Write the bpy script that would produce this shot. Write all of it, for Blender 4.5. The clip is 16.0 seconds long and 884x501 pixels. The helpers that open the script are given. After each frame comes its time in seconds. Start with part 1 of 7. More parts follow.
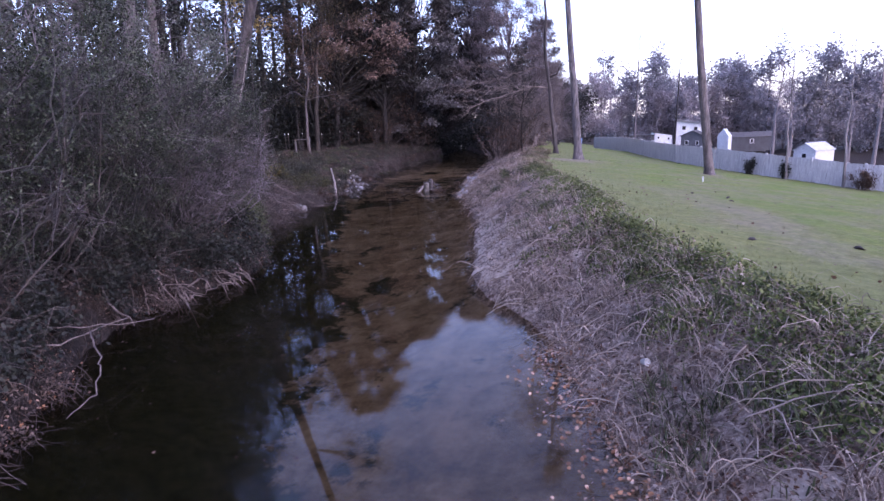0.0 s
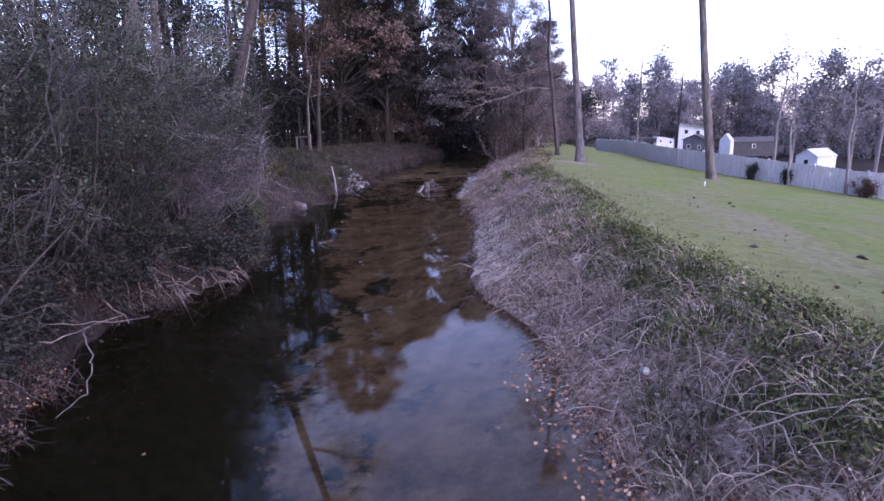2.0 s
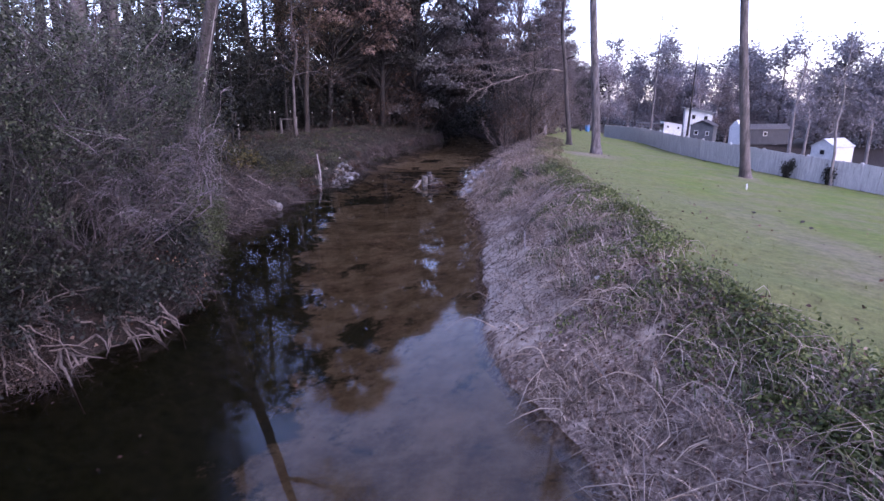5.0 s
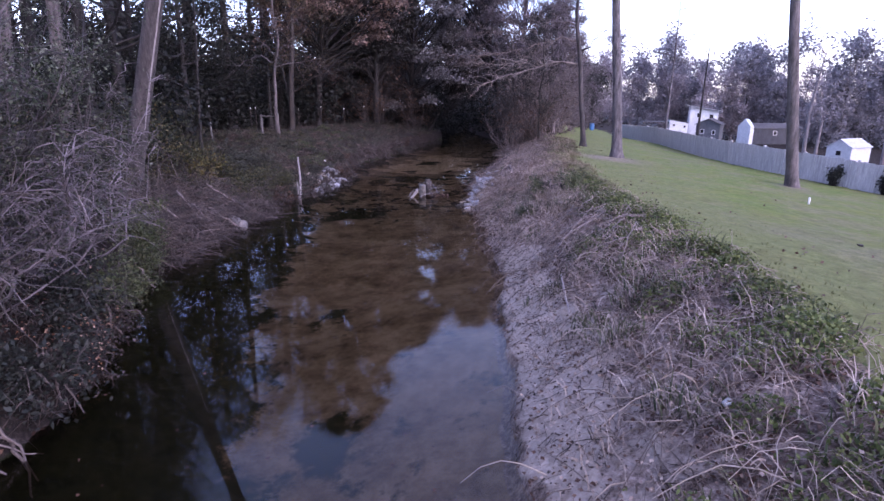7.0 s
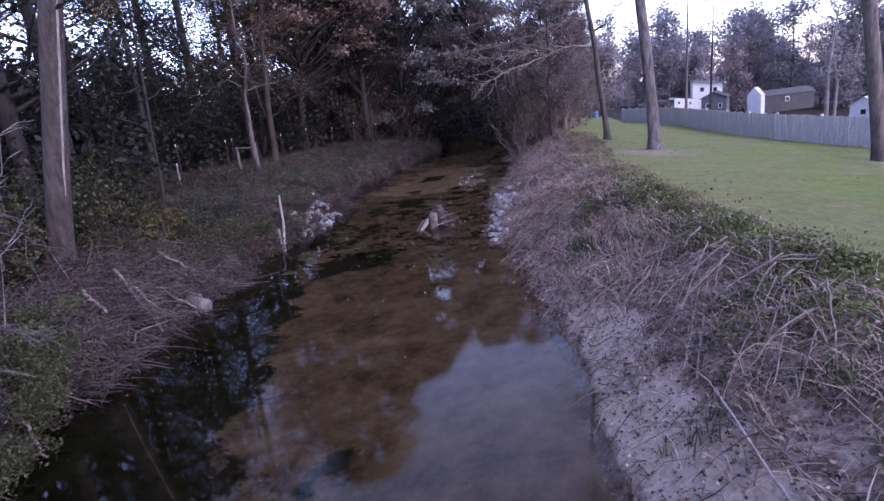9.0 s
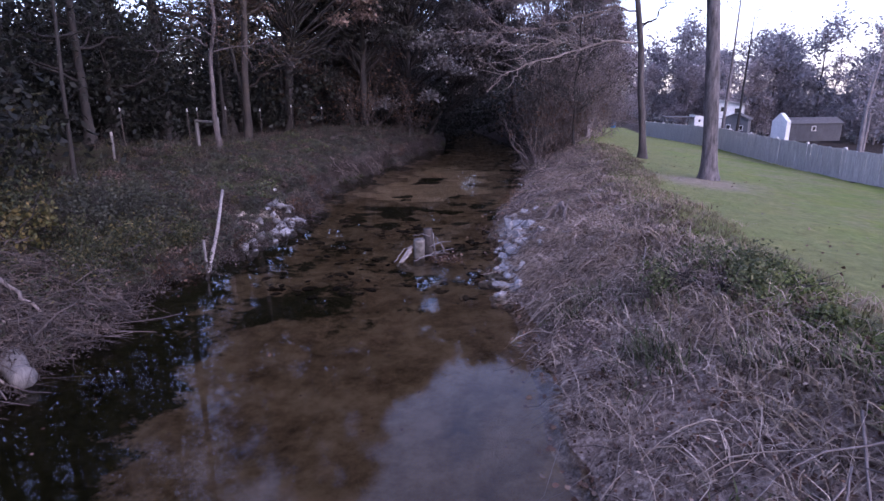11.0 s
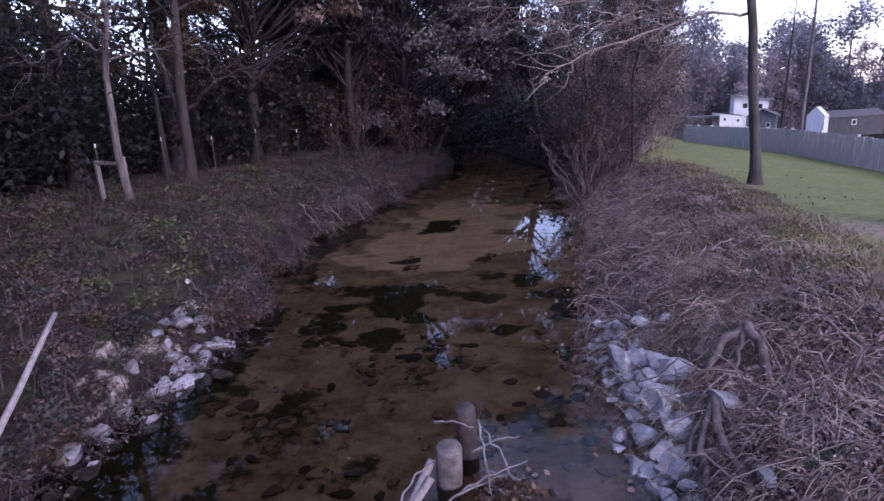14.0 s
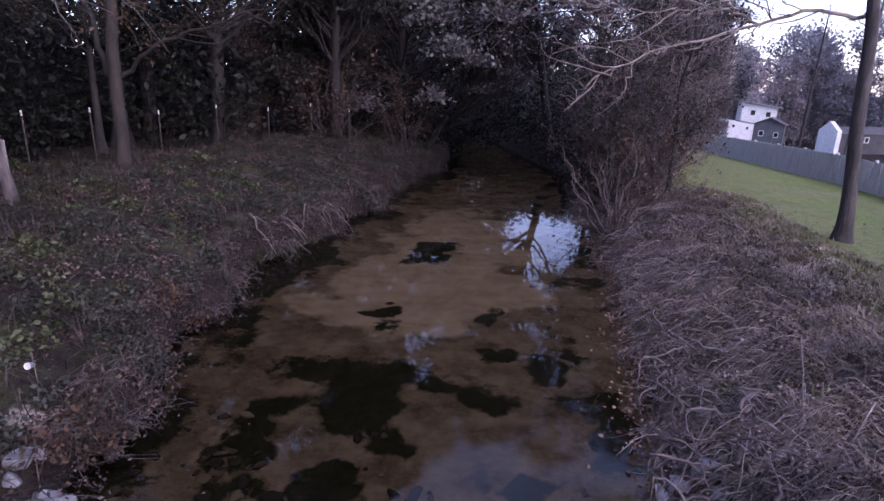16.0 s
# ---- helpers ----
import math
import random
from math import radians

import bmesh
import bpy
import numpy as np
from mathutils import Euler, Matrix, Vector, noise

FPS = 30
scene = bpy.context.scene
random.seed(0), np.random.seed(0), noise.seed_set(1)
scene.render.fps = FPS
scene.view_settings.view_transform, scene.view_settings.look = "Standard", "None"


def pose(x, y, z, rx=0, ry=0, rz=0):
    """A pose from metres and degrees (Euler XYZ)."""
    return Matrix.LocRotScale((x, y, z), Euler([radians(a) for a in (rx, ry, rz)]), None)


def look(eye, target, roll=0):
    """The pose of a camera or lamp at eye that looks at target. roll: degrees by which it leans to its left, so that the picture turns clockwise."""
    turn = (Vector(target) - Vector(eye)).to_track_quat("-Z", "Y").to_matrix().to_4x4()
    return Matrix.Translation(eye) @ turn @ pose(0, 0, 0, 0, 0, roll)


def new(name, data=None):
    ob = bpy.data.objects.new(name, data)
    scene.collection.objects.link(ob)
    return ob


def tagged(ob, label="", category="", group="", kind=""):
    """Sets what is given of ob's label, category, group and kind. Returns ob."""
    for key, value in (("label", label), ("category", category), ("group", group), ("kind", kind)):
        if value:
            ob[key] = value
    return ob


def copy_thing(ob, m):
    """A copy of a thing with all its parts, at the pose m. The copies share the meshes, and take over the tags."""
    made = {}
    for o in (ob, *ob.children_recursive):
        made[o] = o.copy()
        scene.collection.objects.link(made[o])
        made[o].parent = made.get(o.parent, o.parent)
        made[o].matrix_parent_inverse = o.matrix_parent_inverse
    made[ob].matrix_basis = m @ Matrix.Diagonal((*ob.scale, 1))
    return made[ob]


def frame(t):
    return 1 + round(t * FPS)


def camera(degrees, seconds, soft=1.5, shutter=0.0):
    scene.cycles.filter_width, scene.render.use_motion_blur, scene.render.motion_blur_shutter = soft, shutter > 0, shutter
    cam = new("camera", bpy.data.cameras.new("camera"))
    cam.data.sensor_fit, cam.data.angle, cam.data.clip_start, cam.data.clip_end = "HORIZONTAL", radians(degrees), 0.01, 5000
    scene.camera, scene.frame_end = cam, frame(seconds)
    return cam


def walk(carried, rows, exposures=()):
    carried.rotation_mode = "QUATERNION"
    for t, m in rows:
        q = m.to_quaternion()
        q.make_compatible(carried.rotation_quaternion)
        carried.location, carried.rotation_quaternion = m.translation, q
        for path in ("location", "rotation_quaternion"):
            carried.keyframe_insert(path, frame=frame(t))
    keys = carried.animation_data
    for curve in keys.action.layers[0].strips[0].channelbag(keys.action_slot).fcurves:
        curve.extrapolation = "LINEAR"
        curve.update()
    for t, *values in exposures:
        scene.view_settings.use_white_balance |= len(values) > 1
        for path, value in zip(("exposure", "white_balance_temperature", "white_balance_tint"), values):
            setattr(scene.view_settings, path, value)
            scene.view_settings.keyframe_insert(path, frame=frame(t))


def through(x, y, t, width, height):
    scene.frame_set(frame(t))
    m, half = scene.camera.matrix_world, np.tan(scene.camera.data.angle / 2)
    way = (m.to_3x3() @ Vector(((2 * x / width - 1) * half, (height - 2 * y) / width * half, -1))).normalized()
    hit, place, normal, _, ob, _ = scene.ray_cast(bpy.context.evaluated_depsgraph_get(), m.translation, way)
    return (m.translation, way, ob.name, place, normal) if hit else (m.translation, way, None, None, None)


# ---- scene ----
cam = camera(76.0, 16.0)
PATH = [
    (0, (4.48, 6.737, 3.262), (4.012, 8.631, 2.823), -1.9),
    (0.5, (4.483, 6.768, 3.217), (4.018, 8.664, 2.782), -0.6),
    (1, (4.48, 6.785, 3.193), (4.014, 8.681, 2.759), -0.9),
    (1.5, (4.468, 6.8, 3.203), (4.002, 8.693, 2.755), -1.0),
    (2, (4.476, 6.841, 3.285), (4.008, 8.735, 2.844), -0.9),
    (2.5, (4.322, 6.743, 3.309), (3.873, 8.602, 2.726), -0.0),
    (3, (4.194, 7.195, 3.482), (3.752, 9.042, 2.854), 0.2),
    (3.5, (4.112, 8.0, 3.498), (3.652, 9.877, 2.982), 0.0),
    (4, (3.979, 8.768, 3.554), (3.517, 10.652, 3.067), -0.3),
    (6.3, (2.859, 12.382, 3.561), (2.423, 14.257, 3.017), 0.9),
    (6.5, (2.753, 12.795, 3.524), (2.312, 14.676, 3.007), 0.5),
    (7, (2.561, 13.676, 3.516), (2.123, 15.557, 2.995), 0.5),
    (7.5, (2.349, 14.618, 3.591), (1.924, 16.5, 3.064), 0.1),
    (8, (2.184, 15.535, 3.646), (1.758, 17.418, 3.121), 1.2),
    (8.5, (2.021, 16.559, 3.665), (1.622, 18.444, 3.127), 7.6),
    (9, (1.252, 17.615, 3.585), (0.789, 19.494, 3.08), -6.3),
    (9.2, (1.147, 17.95, 3.512), (0.701, 19.829, 2.989), -1.9),
    (11.3, (0.197, 22.841, 3.526), (-0.246, 24.716, 2.99), -0.1),
    (11.5, (0.064, 23.305, 3.542), (-0.376, 25.182, 3.009), -0.4),
    (12, (-0.112, 24.498, 3.581), (-0.554, 26.371, 3.038), -0.3),
    (12.5, (-0.296, 25.773, 3.608), (-0.736, 27.647, 3.065), 0.9),
    (13, (-0.497, 26.912, 3.589), (-0.91, 28.798, 3.069), 9.4),
    (13.5, (-1.338, 28.11, 3.482), (-1.777, 29.981, 2.929), -2.0),
    (14, (-1.72, 29.18, 3.548), (-2.181, 31.061, 3.046), -3.0),
    (14.5, (-1.961, 30.252, 3.659), (-2.395, 32.129, 3.123), 0.6),
    (15, (-2.129, 31.207, 3.87), (-2.552, 33.088, 3.339), 1.1),
    (15.5, (-2.481, 32.158, 3.89), (-2.892, 34.045, 3.367), 1.6),
    (16, (-2.728, 32.907, 3.939), (-3.134, 34.78, 3.365), 1.9),
]
EXPOSURES = [(0, 2.1, 6080, 45), (7.5, 2.1, 6080, 45), (9.2, 1.98, 6080, 45), (12, 1.92, 6080, 45), (16, 1.82, 6230, 44)]
walk(cam, [(t, look(eye, target, roll)) for t, eye, target, roll in PATH], EXPOSURES)
scene.view_settings.exposure = 0.0

# ---- light ----
world = bpy.data.worlds.new("sky")
scene.world = world
world.use_nodes = True
wn = world.node_tree.nodes
sky = wn.new("ShaderNodeTexSky")
sky.sky_type = "NISHITA"
sky.sun_disc = False
sky.sun_elevation, sky.sun_rotation = radians(35), radians(120)
sky.air_density, sky.dust_density, sky.ozone_density = 1.0, 1.0, 2.5
# a thin even cloud veil over the blue
veil = wn.new("ShaderNodeMix")
veil.data_type = "RGBA"
veil.inputs[0].default_value = 0.05
veil.inputs[7].default_value = (8.0, 8.2, 9.0, 1)
world.node_tree.links.new(sky.outputs[0], veil.inputs[6])
world.node_tree.links.new(veil.outputs[2], wn["Background"].inputs[0])
wn["Background"].inputs["Strength"].default_value = 0.14
sun_data = bpy.data.lights.new("sun", "SUN")
sun_data.energy, sun_data.angle, sun_data.color = 0.35, radians(30), (1.0, 0.96, 0.9)
sun = new("sun", sun_data)
sun.matrix_world = look((30, -10, 25), (0, 20, 0))

# ---- materials ----
def material(name, build):
    mat = bpy.data.materials.new(name)
    mat.use_nodes = True
    nt = mat.node_tree
    bsdf = nt.nodes["Principled BSDF"]
    build(nt, bsdf)
    return mat


def node(nt, kind, **values):
    n = nt.nodes.new(kind)
    for key, value in values.items():
        n.inputs[key.replace("_", " ")].default_value = value
    return n


def noise_tex(nt, scale, detail=4.0, rough=0.6, stretch=None):
    co = nt.nodes.new("ShaderNodeNewGeometry").outputs["Position"]
    if stretch:
        mp = nt.nodes.new("ShaderNodeMapping")
        mp.inputs["Scale"].default_value = stretch
        nt.links.new(co, mp.inputs["Vector"])
        co = mp.outputs[0]
    n = node(nt, "ShaderNodeTexNoise", Scale=scale, Detail=detail, Roughness=rough)
    nt.links.new(co, n.inputs["Vector"])
    return n.outputs["Fac"]


def ramp(nt, fac, stops):
    r = nt.nodes.new("ShaderNodeValToRGB")
    els = r.color_ramp.elements
    while len(els) < len(stops):
        els.new(0.5)
    for e, (pos, col) in zip(els, stops):
        e.position, e.color = pos, (*col, 1.0)
    nt.links.new(fac, r.inputs[0])
    return r.outputs[0]


def mix(nt, fac, a, b, mode="MIX"):
    m = nt.nodes.new("ShaderNodeMix")
    m.data_type, m.blend_type = "RGBA", mode
    for sock, v in ((m.inputs[0], fac), (m.inputs[6], a), (m.inputs[7], b)):
        if isinstance(v, (int, float)):
            sock.default_value = v
        elif isinstance(v, tuple):
            sock.default_value = (*v, 1.0)
        else:
            nt.links.new(v, sock)
    return m.outputs[2]


def bump(nt, bsdf, height, strength, distance):
    b = node(nt, "ShaderNodeBump", Strength=strength, Distance=distance)
    nt.links.new(height, b.inputs["Height"])
    nt.links.new(b.outputs[0], bsdf.inputs["Normal"])


def island(nt):
    return nt.nodes.new("ShaderNodeNewGeometry").outputs["Random Per Island"]


def per_object(nt):
    return nt.nodes.new("ShaderNodeObjectInfo").outputs["Random"]


def leaf_mat(name, colours, rough=0.6, through=0.25):
    """Leaves whose colour varies from leaf to leaf and, broadly, from place to place."""
    def build(nt, bsdf):
        stops = [(i / max(1, len(colours) - 1), c) for i, c in enumerate(colours)]
        col = ramp(nt, island(nt), stops)
        tone = ramp(nt, noise_tex(nt, 0.7, 3), [(0.3, (0.42, 0.42, 0.42)), (0.7, (0.98, 0.98, 0.98))])
        col = mix(nt, 1.0, col, tone, "MULTIPLY")
        nt.links.new(col, bsdf.inputs["Base Color"])
        bsdf.inputs["Roughness"].default_value = rough
        bsdf.inputs["Specular IOR Level"].default_value = 0.3
        tr = nt.nodes.new("ShaderNodeBsdfTranslucent")
        nt.links.new(col, tr.inputs[0])
        mx = nt.nodes.new("ShaderNodeMixShader")
        mx.inputs[0].default_value = through
        nt.links.new(bsdf.outputs[0], mx.inputs[1])
        nt.links.new(tr.outputs[0], mx.inputs[2])
        nt.links.new(mx.outputs[0], nt.nodes["Material Output"].inputs[0])
    return material(name, build)


def solid_mat(name, dark, light, scale, stretch=None, rough=0.85, bump_d=0.01, bump_s=0.6, vary=None, fine=None, metal=0.0):
    """A surface of two tones, mottled at a broad and a fine scale, with relief."""
    def build(nt, bsdf):
        broad = noise_tex(nt, scale, 5, 0.65, stretch)
        grain = noise_tex(nt, fine or scale * 6, 4, 0.7, stretch)
        col = ramp(nt, broad, [(0.32, dark), (0.68, light)])
        tone = ramp(nt, grain, [(0.3, (0.52, 0.52, 0.52)), (0.7, (0.98, 0.98, 0.98))])
        col = mix(nt, 1.0, col, tone, "MULTIPLY")
        if vary:
            v = ramp(nt, per_object(nt) if vary == "object" else island(nt), [(0.0, (0.72, 0.7, 0.68)), (1.0, (1.22, 1.22, 1.25))])
            col = mix(nt, 1.0, col, v, "MULTIPLY")
        nt.links.new(col, bsdf.inputs["Base Color"])
        bsdf.inputs["Roughness"].default_value = rough
        bsdf.inputs["Metallic"].default_value = metal
        bump(nt, bsdf, grain, bump_s, bump_d)
    return material(name, build)


def attribute(nt, name):
    a = nt.nodes.new("ShaderNodeAttribute")
    a.attribute_name = name
    return a.outputs["Fac"]


def ragged(nt, name, scale, amount, soft=0.08):
    """A zone of the ground with an uneven edge."""
    m = nt.nodes.new("ShaderNodeMath")
    m.operation = "MULTIPLY_ADD"
    nt.links.new(noise_tex(nt, scale, 6, 0.7), m.inputs[0])
    m.inputs[1].default_value = amount
    nt.links.new(attribute(nt, name), m.inputs[2])
    n = nt.nodes.new("ShaderNodeMapRange")
    n.inputs["From Min"].default_value = 0.5 - soft + amount * 0.5
    n.inputs["From Max"].default_value = 0.5 + soft + amount * 0.5
    nt.links.new(m.outputs[0], n.inputs["Value"])
    return n.outputs[0]


def ground_build(nt, bsdf):
    soil = ramp(nt, noise_tex(nt, 13, 7, 0.78), [(0.35, (0.06, 0.044, 0.037)), (0.5, (0.235, 0.176, 0.147)), (0.66, (0.5, 0.405, 0.345))])
    # leaf litter, with the canopy's shade over the wooded bank put into its colour
    litter = ramp(nt, noise_tex(nt, 22, 5, 0.8), [(0.3, (0.008, 0.006, 0.005)), (0.5, (0.024, 0.018, 0.015)), (0.72, (0.06, 0.046, 0.04))])
    moss = ramp(nt, noise_tex(nt, 35, 4, 0.8), [(0.3, (0.018, 0.02, 0.009)), (0.7, (0.068, 0.07, 0.034))])
    mossy = ramp(nt, noise_tex(nt, 1.1, 5, 0.7), [(0.42, (0, 0, 0)), (0.56, (0.85, 0.85, 0.85))])
    litter = mix(nt, mix(nt, 1.0, mossy, attribute(nt, "moss"), "MULTIPLY"), litter, moss)
    base = mix(nt, ragged(nt, "litter", 1.3, 0.8), soil, litter)
    broad = ramp(nt, noise_tex(nt, 2.4, 5, 0.7), [(0.34, (0.5, 0.49, 0.47)), (0.64, (1.25, 1.25, 1.25))])
    base = mix(nt, 1.0, base, broad, "MULTIPLY")
    grass = ramp(nt, noise_tex(nt, 30, 5, 0.8), [(0.28, (0.062, 0.098, 0.02)), (0.5, (0.108, 0.155, 0.034)), (0.75, (0.165, 0.21, 0.06))])
    dry = ramp(nt, noise_tex(nt, 26, 5, 0.8), [(0.3, (0.112, 0.11, 0.052)), (0.7, (0.215, 0.203, 0.11))])
    grass = mix(nt, ramp(nt, noise_tex(nt, 0.9, 4, 0.6), [(0.4, (0, 0, 0)), (0.62, (0.75, 0.75, 0.75))]), grass, (0.15, 0.168, 0.045))
    worn = ramp(nt, noise_tex(nt, 0.5, 6, 0.72), [(0.42, (0.0, 0.0, 0.0)), (0.62, (0.8, 0.8, 0.8))])
    lawn = mix(nt, worn, grass, dry)
    lawn = mix(nt, ragged(nt, "thin_turf", 0.7, 1.0, 0.38), lawn, mix(nt, 0.5, dry, grass))
    earth = ramp(nt, noise_tex(nt, 18, 6, 0.8), [(0.3, (0.135, 0.112, 0.08)), (0.7, (0.27, 0.23, 0.17))])
    lawn = mix(nt, ragged(nt, "bare_turf", 0.8, 1.0, 0.3), lawn, earth)
    tufty = ramp(nt, noise_tex(nt, 5, 6, 0.8), [(0.32, (0.62, 0.62, 0.62)), (0.66, (1.25, 1.25, 1.25))])
    lawn = mix(nt, 1.0, lawn, tufty, "MULTIPLY")
    base = mix(nt, ragged(nt, "lawn", 0.9, 0.7), base, lawn)
    sand = ramp(nt, noise_tex(nt, 14, 6, 0.7), [(0.3, (0.33, 0.268, 0.22)), (0.7, (0.58, 0.49, 0.415))])
    base = mix(nt, ragged(nt, "sand", 1.5, 1.9, 0.12), base, sand)
    bed = ramp(nt, noise_tex(nt, 1.6, 7, 0.75), [(0.34, (0.085, 0.058, 0.034)), (0.46, (0.19, 0.138, 0.086)), (0.58, (0.29, 0.22, 0.148)), (0.76, (0.4, 0.315, 0.225))])
    base = mix(nt, ragged(nt, "bed", 2.0, 0.1), base, bed)
    shoal = ramp(nt, noise_tex(nt, 2.2, 6, 0.7), [(0.3, (0.36, 0.27, 0.18)), (0.7, (0.64, 0.5, 0.36))])
    base = mix(nt, ragged(nt, "shoal", 0.8, 0.9), base, shoal)
    # dark silt and weed; the darkness of deep water is painted with it too
    silt_murk = ramp(nt, noise_tex(nt, 5, 5, 0.7), [(0.3, (0.008, 0.01, 0.003)), (0.7, (0.032, 0.034, 0.013))])
    base = mix(nt, ragged(nt, "silt_murk", 1.15, 1.7, 0.07), base, silt_murk)
    base = mix(nt, ragged(nt, "blotch", 1.7, 1.0, 0.07), base, silt_murk)
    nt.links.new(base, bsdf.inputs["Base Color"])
    bsdf.inputs["Roughness"].default_value = 0.95
    bsdf.inputs["Specular IOR Level"].default_value = 0.15
    bump(nt, bsdf, noise_tex(nt, 24, 6, 0.8), 0.9, 0.04)


GROUND = material("ground", ground_build)


def water_build(nt, bsdf):
    nt.nodes.remove(bsdf)
    clear = nt.nodes.new("ShaderNodeBsdfTransparent")
    clear.inputs[0].default_value = (0.84, 0.755, 0.61, 1)
    gloss = nt.nodes.new("ShaderNodeBsdfGlossy")
    gloss.inputs["Roughness"].default_value = 0.006
    fr = nt.nodes.new("ShaderNodeFresnel")
    fr.inputs["IOR"].default_value = 1.42
    ripple = node(nt, "ShaderNodeBump", Strength=0.011, Distance=0.02)
    nt.links.new(noise_tex(nt, 5.5, 3, 0.5, (1.0, 0.5, 1.0)), ripple.inputs["Height"])
    nt.links.new(ripple.outputs[0], gloss.inputs["Normal"])
    nt.links.new(ripple.outputs[0], fr.inputs["Normal"])
    mx = nt.nodes.new("ShaderNodeMixShader")
    nt.links.new(fr.outputs[0], mx.inputs[0])
    nt.links.new(clear.outputs[0], mx.inputs[1])
    nt.links.new(gloss.outputs[0], mx.inputs[2])
    nt.links.new(mx.outputs[0], nt.nodes["Material Output"].inputs[0])


WATER = material("creek_water", water_build)
BARK_PINE = solid_mat("pine_bark", (0.035, 0.028, 0.026), (0.2, 0.165, 0.16), 7, (1, 1, 0.18), bump_d=0.04, fine=26)
BARK_GREY = solid_mat("grey_bark", (0.065, 0.056, 0.057), (0.175, 0.152, 0.155), 6, (1, 1, 0.3), bump_d=0.015, fine=30)
# dark bark, lowered further with the canopy's shade put into its colour
BARK_DARK = solid_mat("dark_bark", (0.011, 0.009, 0.008), (0.036, 0.029, 0.026), 6, (1, 1, 0.3), bump_d=0.015, fine=30)
BARK_PALE = solid_mat("pale_bark", (0.13, 0.112, 0.11), (0.3, 0.265, 0.26), 5, (1, 1, 0.3), bump_d=0.008, fine=30)
TWIG = solid_mat("twig_bark", (0.0728, 0.0559, 0.0496), (0.218, 0.169, 0.148), 7, vary="island", bump_d=0.004)
TWIG_DARK = solid_mat("dark_twig_bark", (0.0364, 0.0294, 0.0261), (0.114, 0.0911, 0.0809), 7, vary="island", bump_d=0.004)
DEADWOOD = solid_mat("weathered_stick", (0.26, 0.22, 0.2), (0.48, 0.43, 0.4), 6, (3, 3, 0.6), vary="object", bump_d=0.004)
# shade inside the wood is put into this lowered leaf colour
LEAF_DARK = leaf_mat("evergreen_leaf", [(0.012, 0.014, 0.011), (0.024, 0.027, 0.02), (0.042, 0.046, 0.035)])
# distance haze is put into the pale leaf colour of the far evergreens
LEAF_HAZY = leaf_mat("hazed_evergreen_leaf", [(0.26, 0.25, 0.268), (0.32, 0.308, 0.325), (0.38, 0.365, 0.38)], through=0.6)
LEAF_SHRUB = leaf_mat("dull_shrub_leaf", [(0.009, 0.015, 0.006), (0.028, 0.04, 0.019), (0.14, 0.16, 0.105)])
LEAF_SPRAY = leaf_mat("lit_spray_leaf", [(0.06, 0.072, 0.05), (0.13, 0.145, 0.105), (0.24, 0.25, 0.2)])
LEAF_THICKET = leaf_mat("thicket_leaf", [(0.012, 0.018, 0.009), (0.028, 0.036, 0.017), (0.058, 0.066, 0.03), (0.16, 0.125, 0.05)])
LEAF_YELLOWING = leaf_mat("yellowing_leaf", [(0.05, 0.06, 0.025), (0.1, 0.09, 0.03), (0.2, 0.15, 0.05)])
LEAF_GREY = leaf_mat("grey_green_leaf", [(0.03, 0.034, 0.022), (0.062, 0.066, 0.046), (0.105, 0.106, 0.08)])
# the undergrowth's deep shade is put into this near-black leaf colour
LEAF_DEEP = leaf_mat("shade_darkened_leaf", [(0.006, 0.008, 0.006), (0.013, 0.015, 0.011), (0.026, 0.029, 0.021)])
LEAF_MURK = leaf_mat("murky_leaf", [(0.02, 0.02, 0.017), (0.042, 0.042, 0.035), (0.075, 0.074, 0.062)])
LEAF_BROWN = leaf_mat("autumn_leaf", [(0.045, 0.025, 0.017), (0.1, 0.055, 0.033), (0.18, 0.1, 0.06)])
LEAF_YELLOW = leaf_mat("yellow_leaf", [(0.2, 0.13, 0.03), (0.36, 0.26, 0.06), (0.3, 0.17, 0.05)])
LEAF_BRAMBLE = leaf_mat("bramble_leaf", [(0.04, 0.062, 0.02), (0.12, 0.155, 0.045), (0.23, 0.25, 0.085)])
LEAF_WEED = leaf_mat("weed_leaf", [(0.035, 0.05, 0.02), (0.09, 0.11, 0.045), (0.17, 0.17, 0.085)])
TAN_STRAW = leaf_mat("tan_straw", [(0.146, 0.106, 0.072), (0.28, 0.214, 0.147), (0.448, 0.353, 0.255)])
LEAF_FALLEN = leaf_mat("fallen_leaf", [(0.0364, 0.0196, 0.013), (0.0832, 0.0392, 0.0235), (0.125, 0.0608, 0.0374), (0.146, 0.0862, 0.0592), (0.25, 0.176, 0.131)], through=0.05)
LEAF_ORANGE = leaf_mat("fresh_fallen_leaf", [(0.2, 0.085, 0.045), (0.38, 0.19, 0.1), (0.58, 0.4, 0.3)], through=0.05)
STEM_MID = leaf_mat("brown_dead_stem", [(0.095, 0.07, 0.056), (0.235, 0.177, 0.143), (0.45, 0.362, 0.297)], through=0.05)
STEM_DARK = leaf_mat("dark_dead_stem", [(0.026, 0.0186, 0.0157), (0.0603, 0.0431, 0.0357), (0.135, 0.103, 0.0853)], through=0.05)
# pale flecks for bare twigs, with distance haze put into the colour
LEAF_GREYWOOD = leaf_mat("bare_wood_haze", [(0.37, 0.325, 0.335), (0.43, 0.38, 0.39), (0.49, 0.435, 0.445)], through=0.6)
TWIG_PALE = solid_mat("pale_twig_bark", (0.104, 0.0833, 0.0748), (0.343, 0.279, 0.248), 3, vary="island", bump_d=0.004)
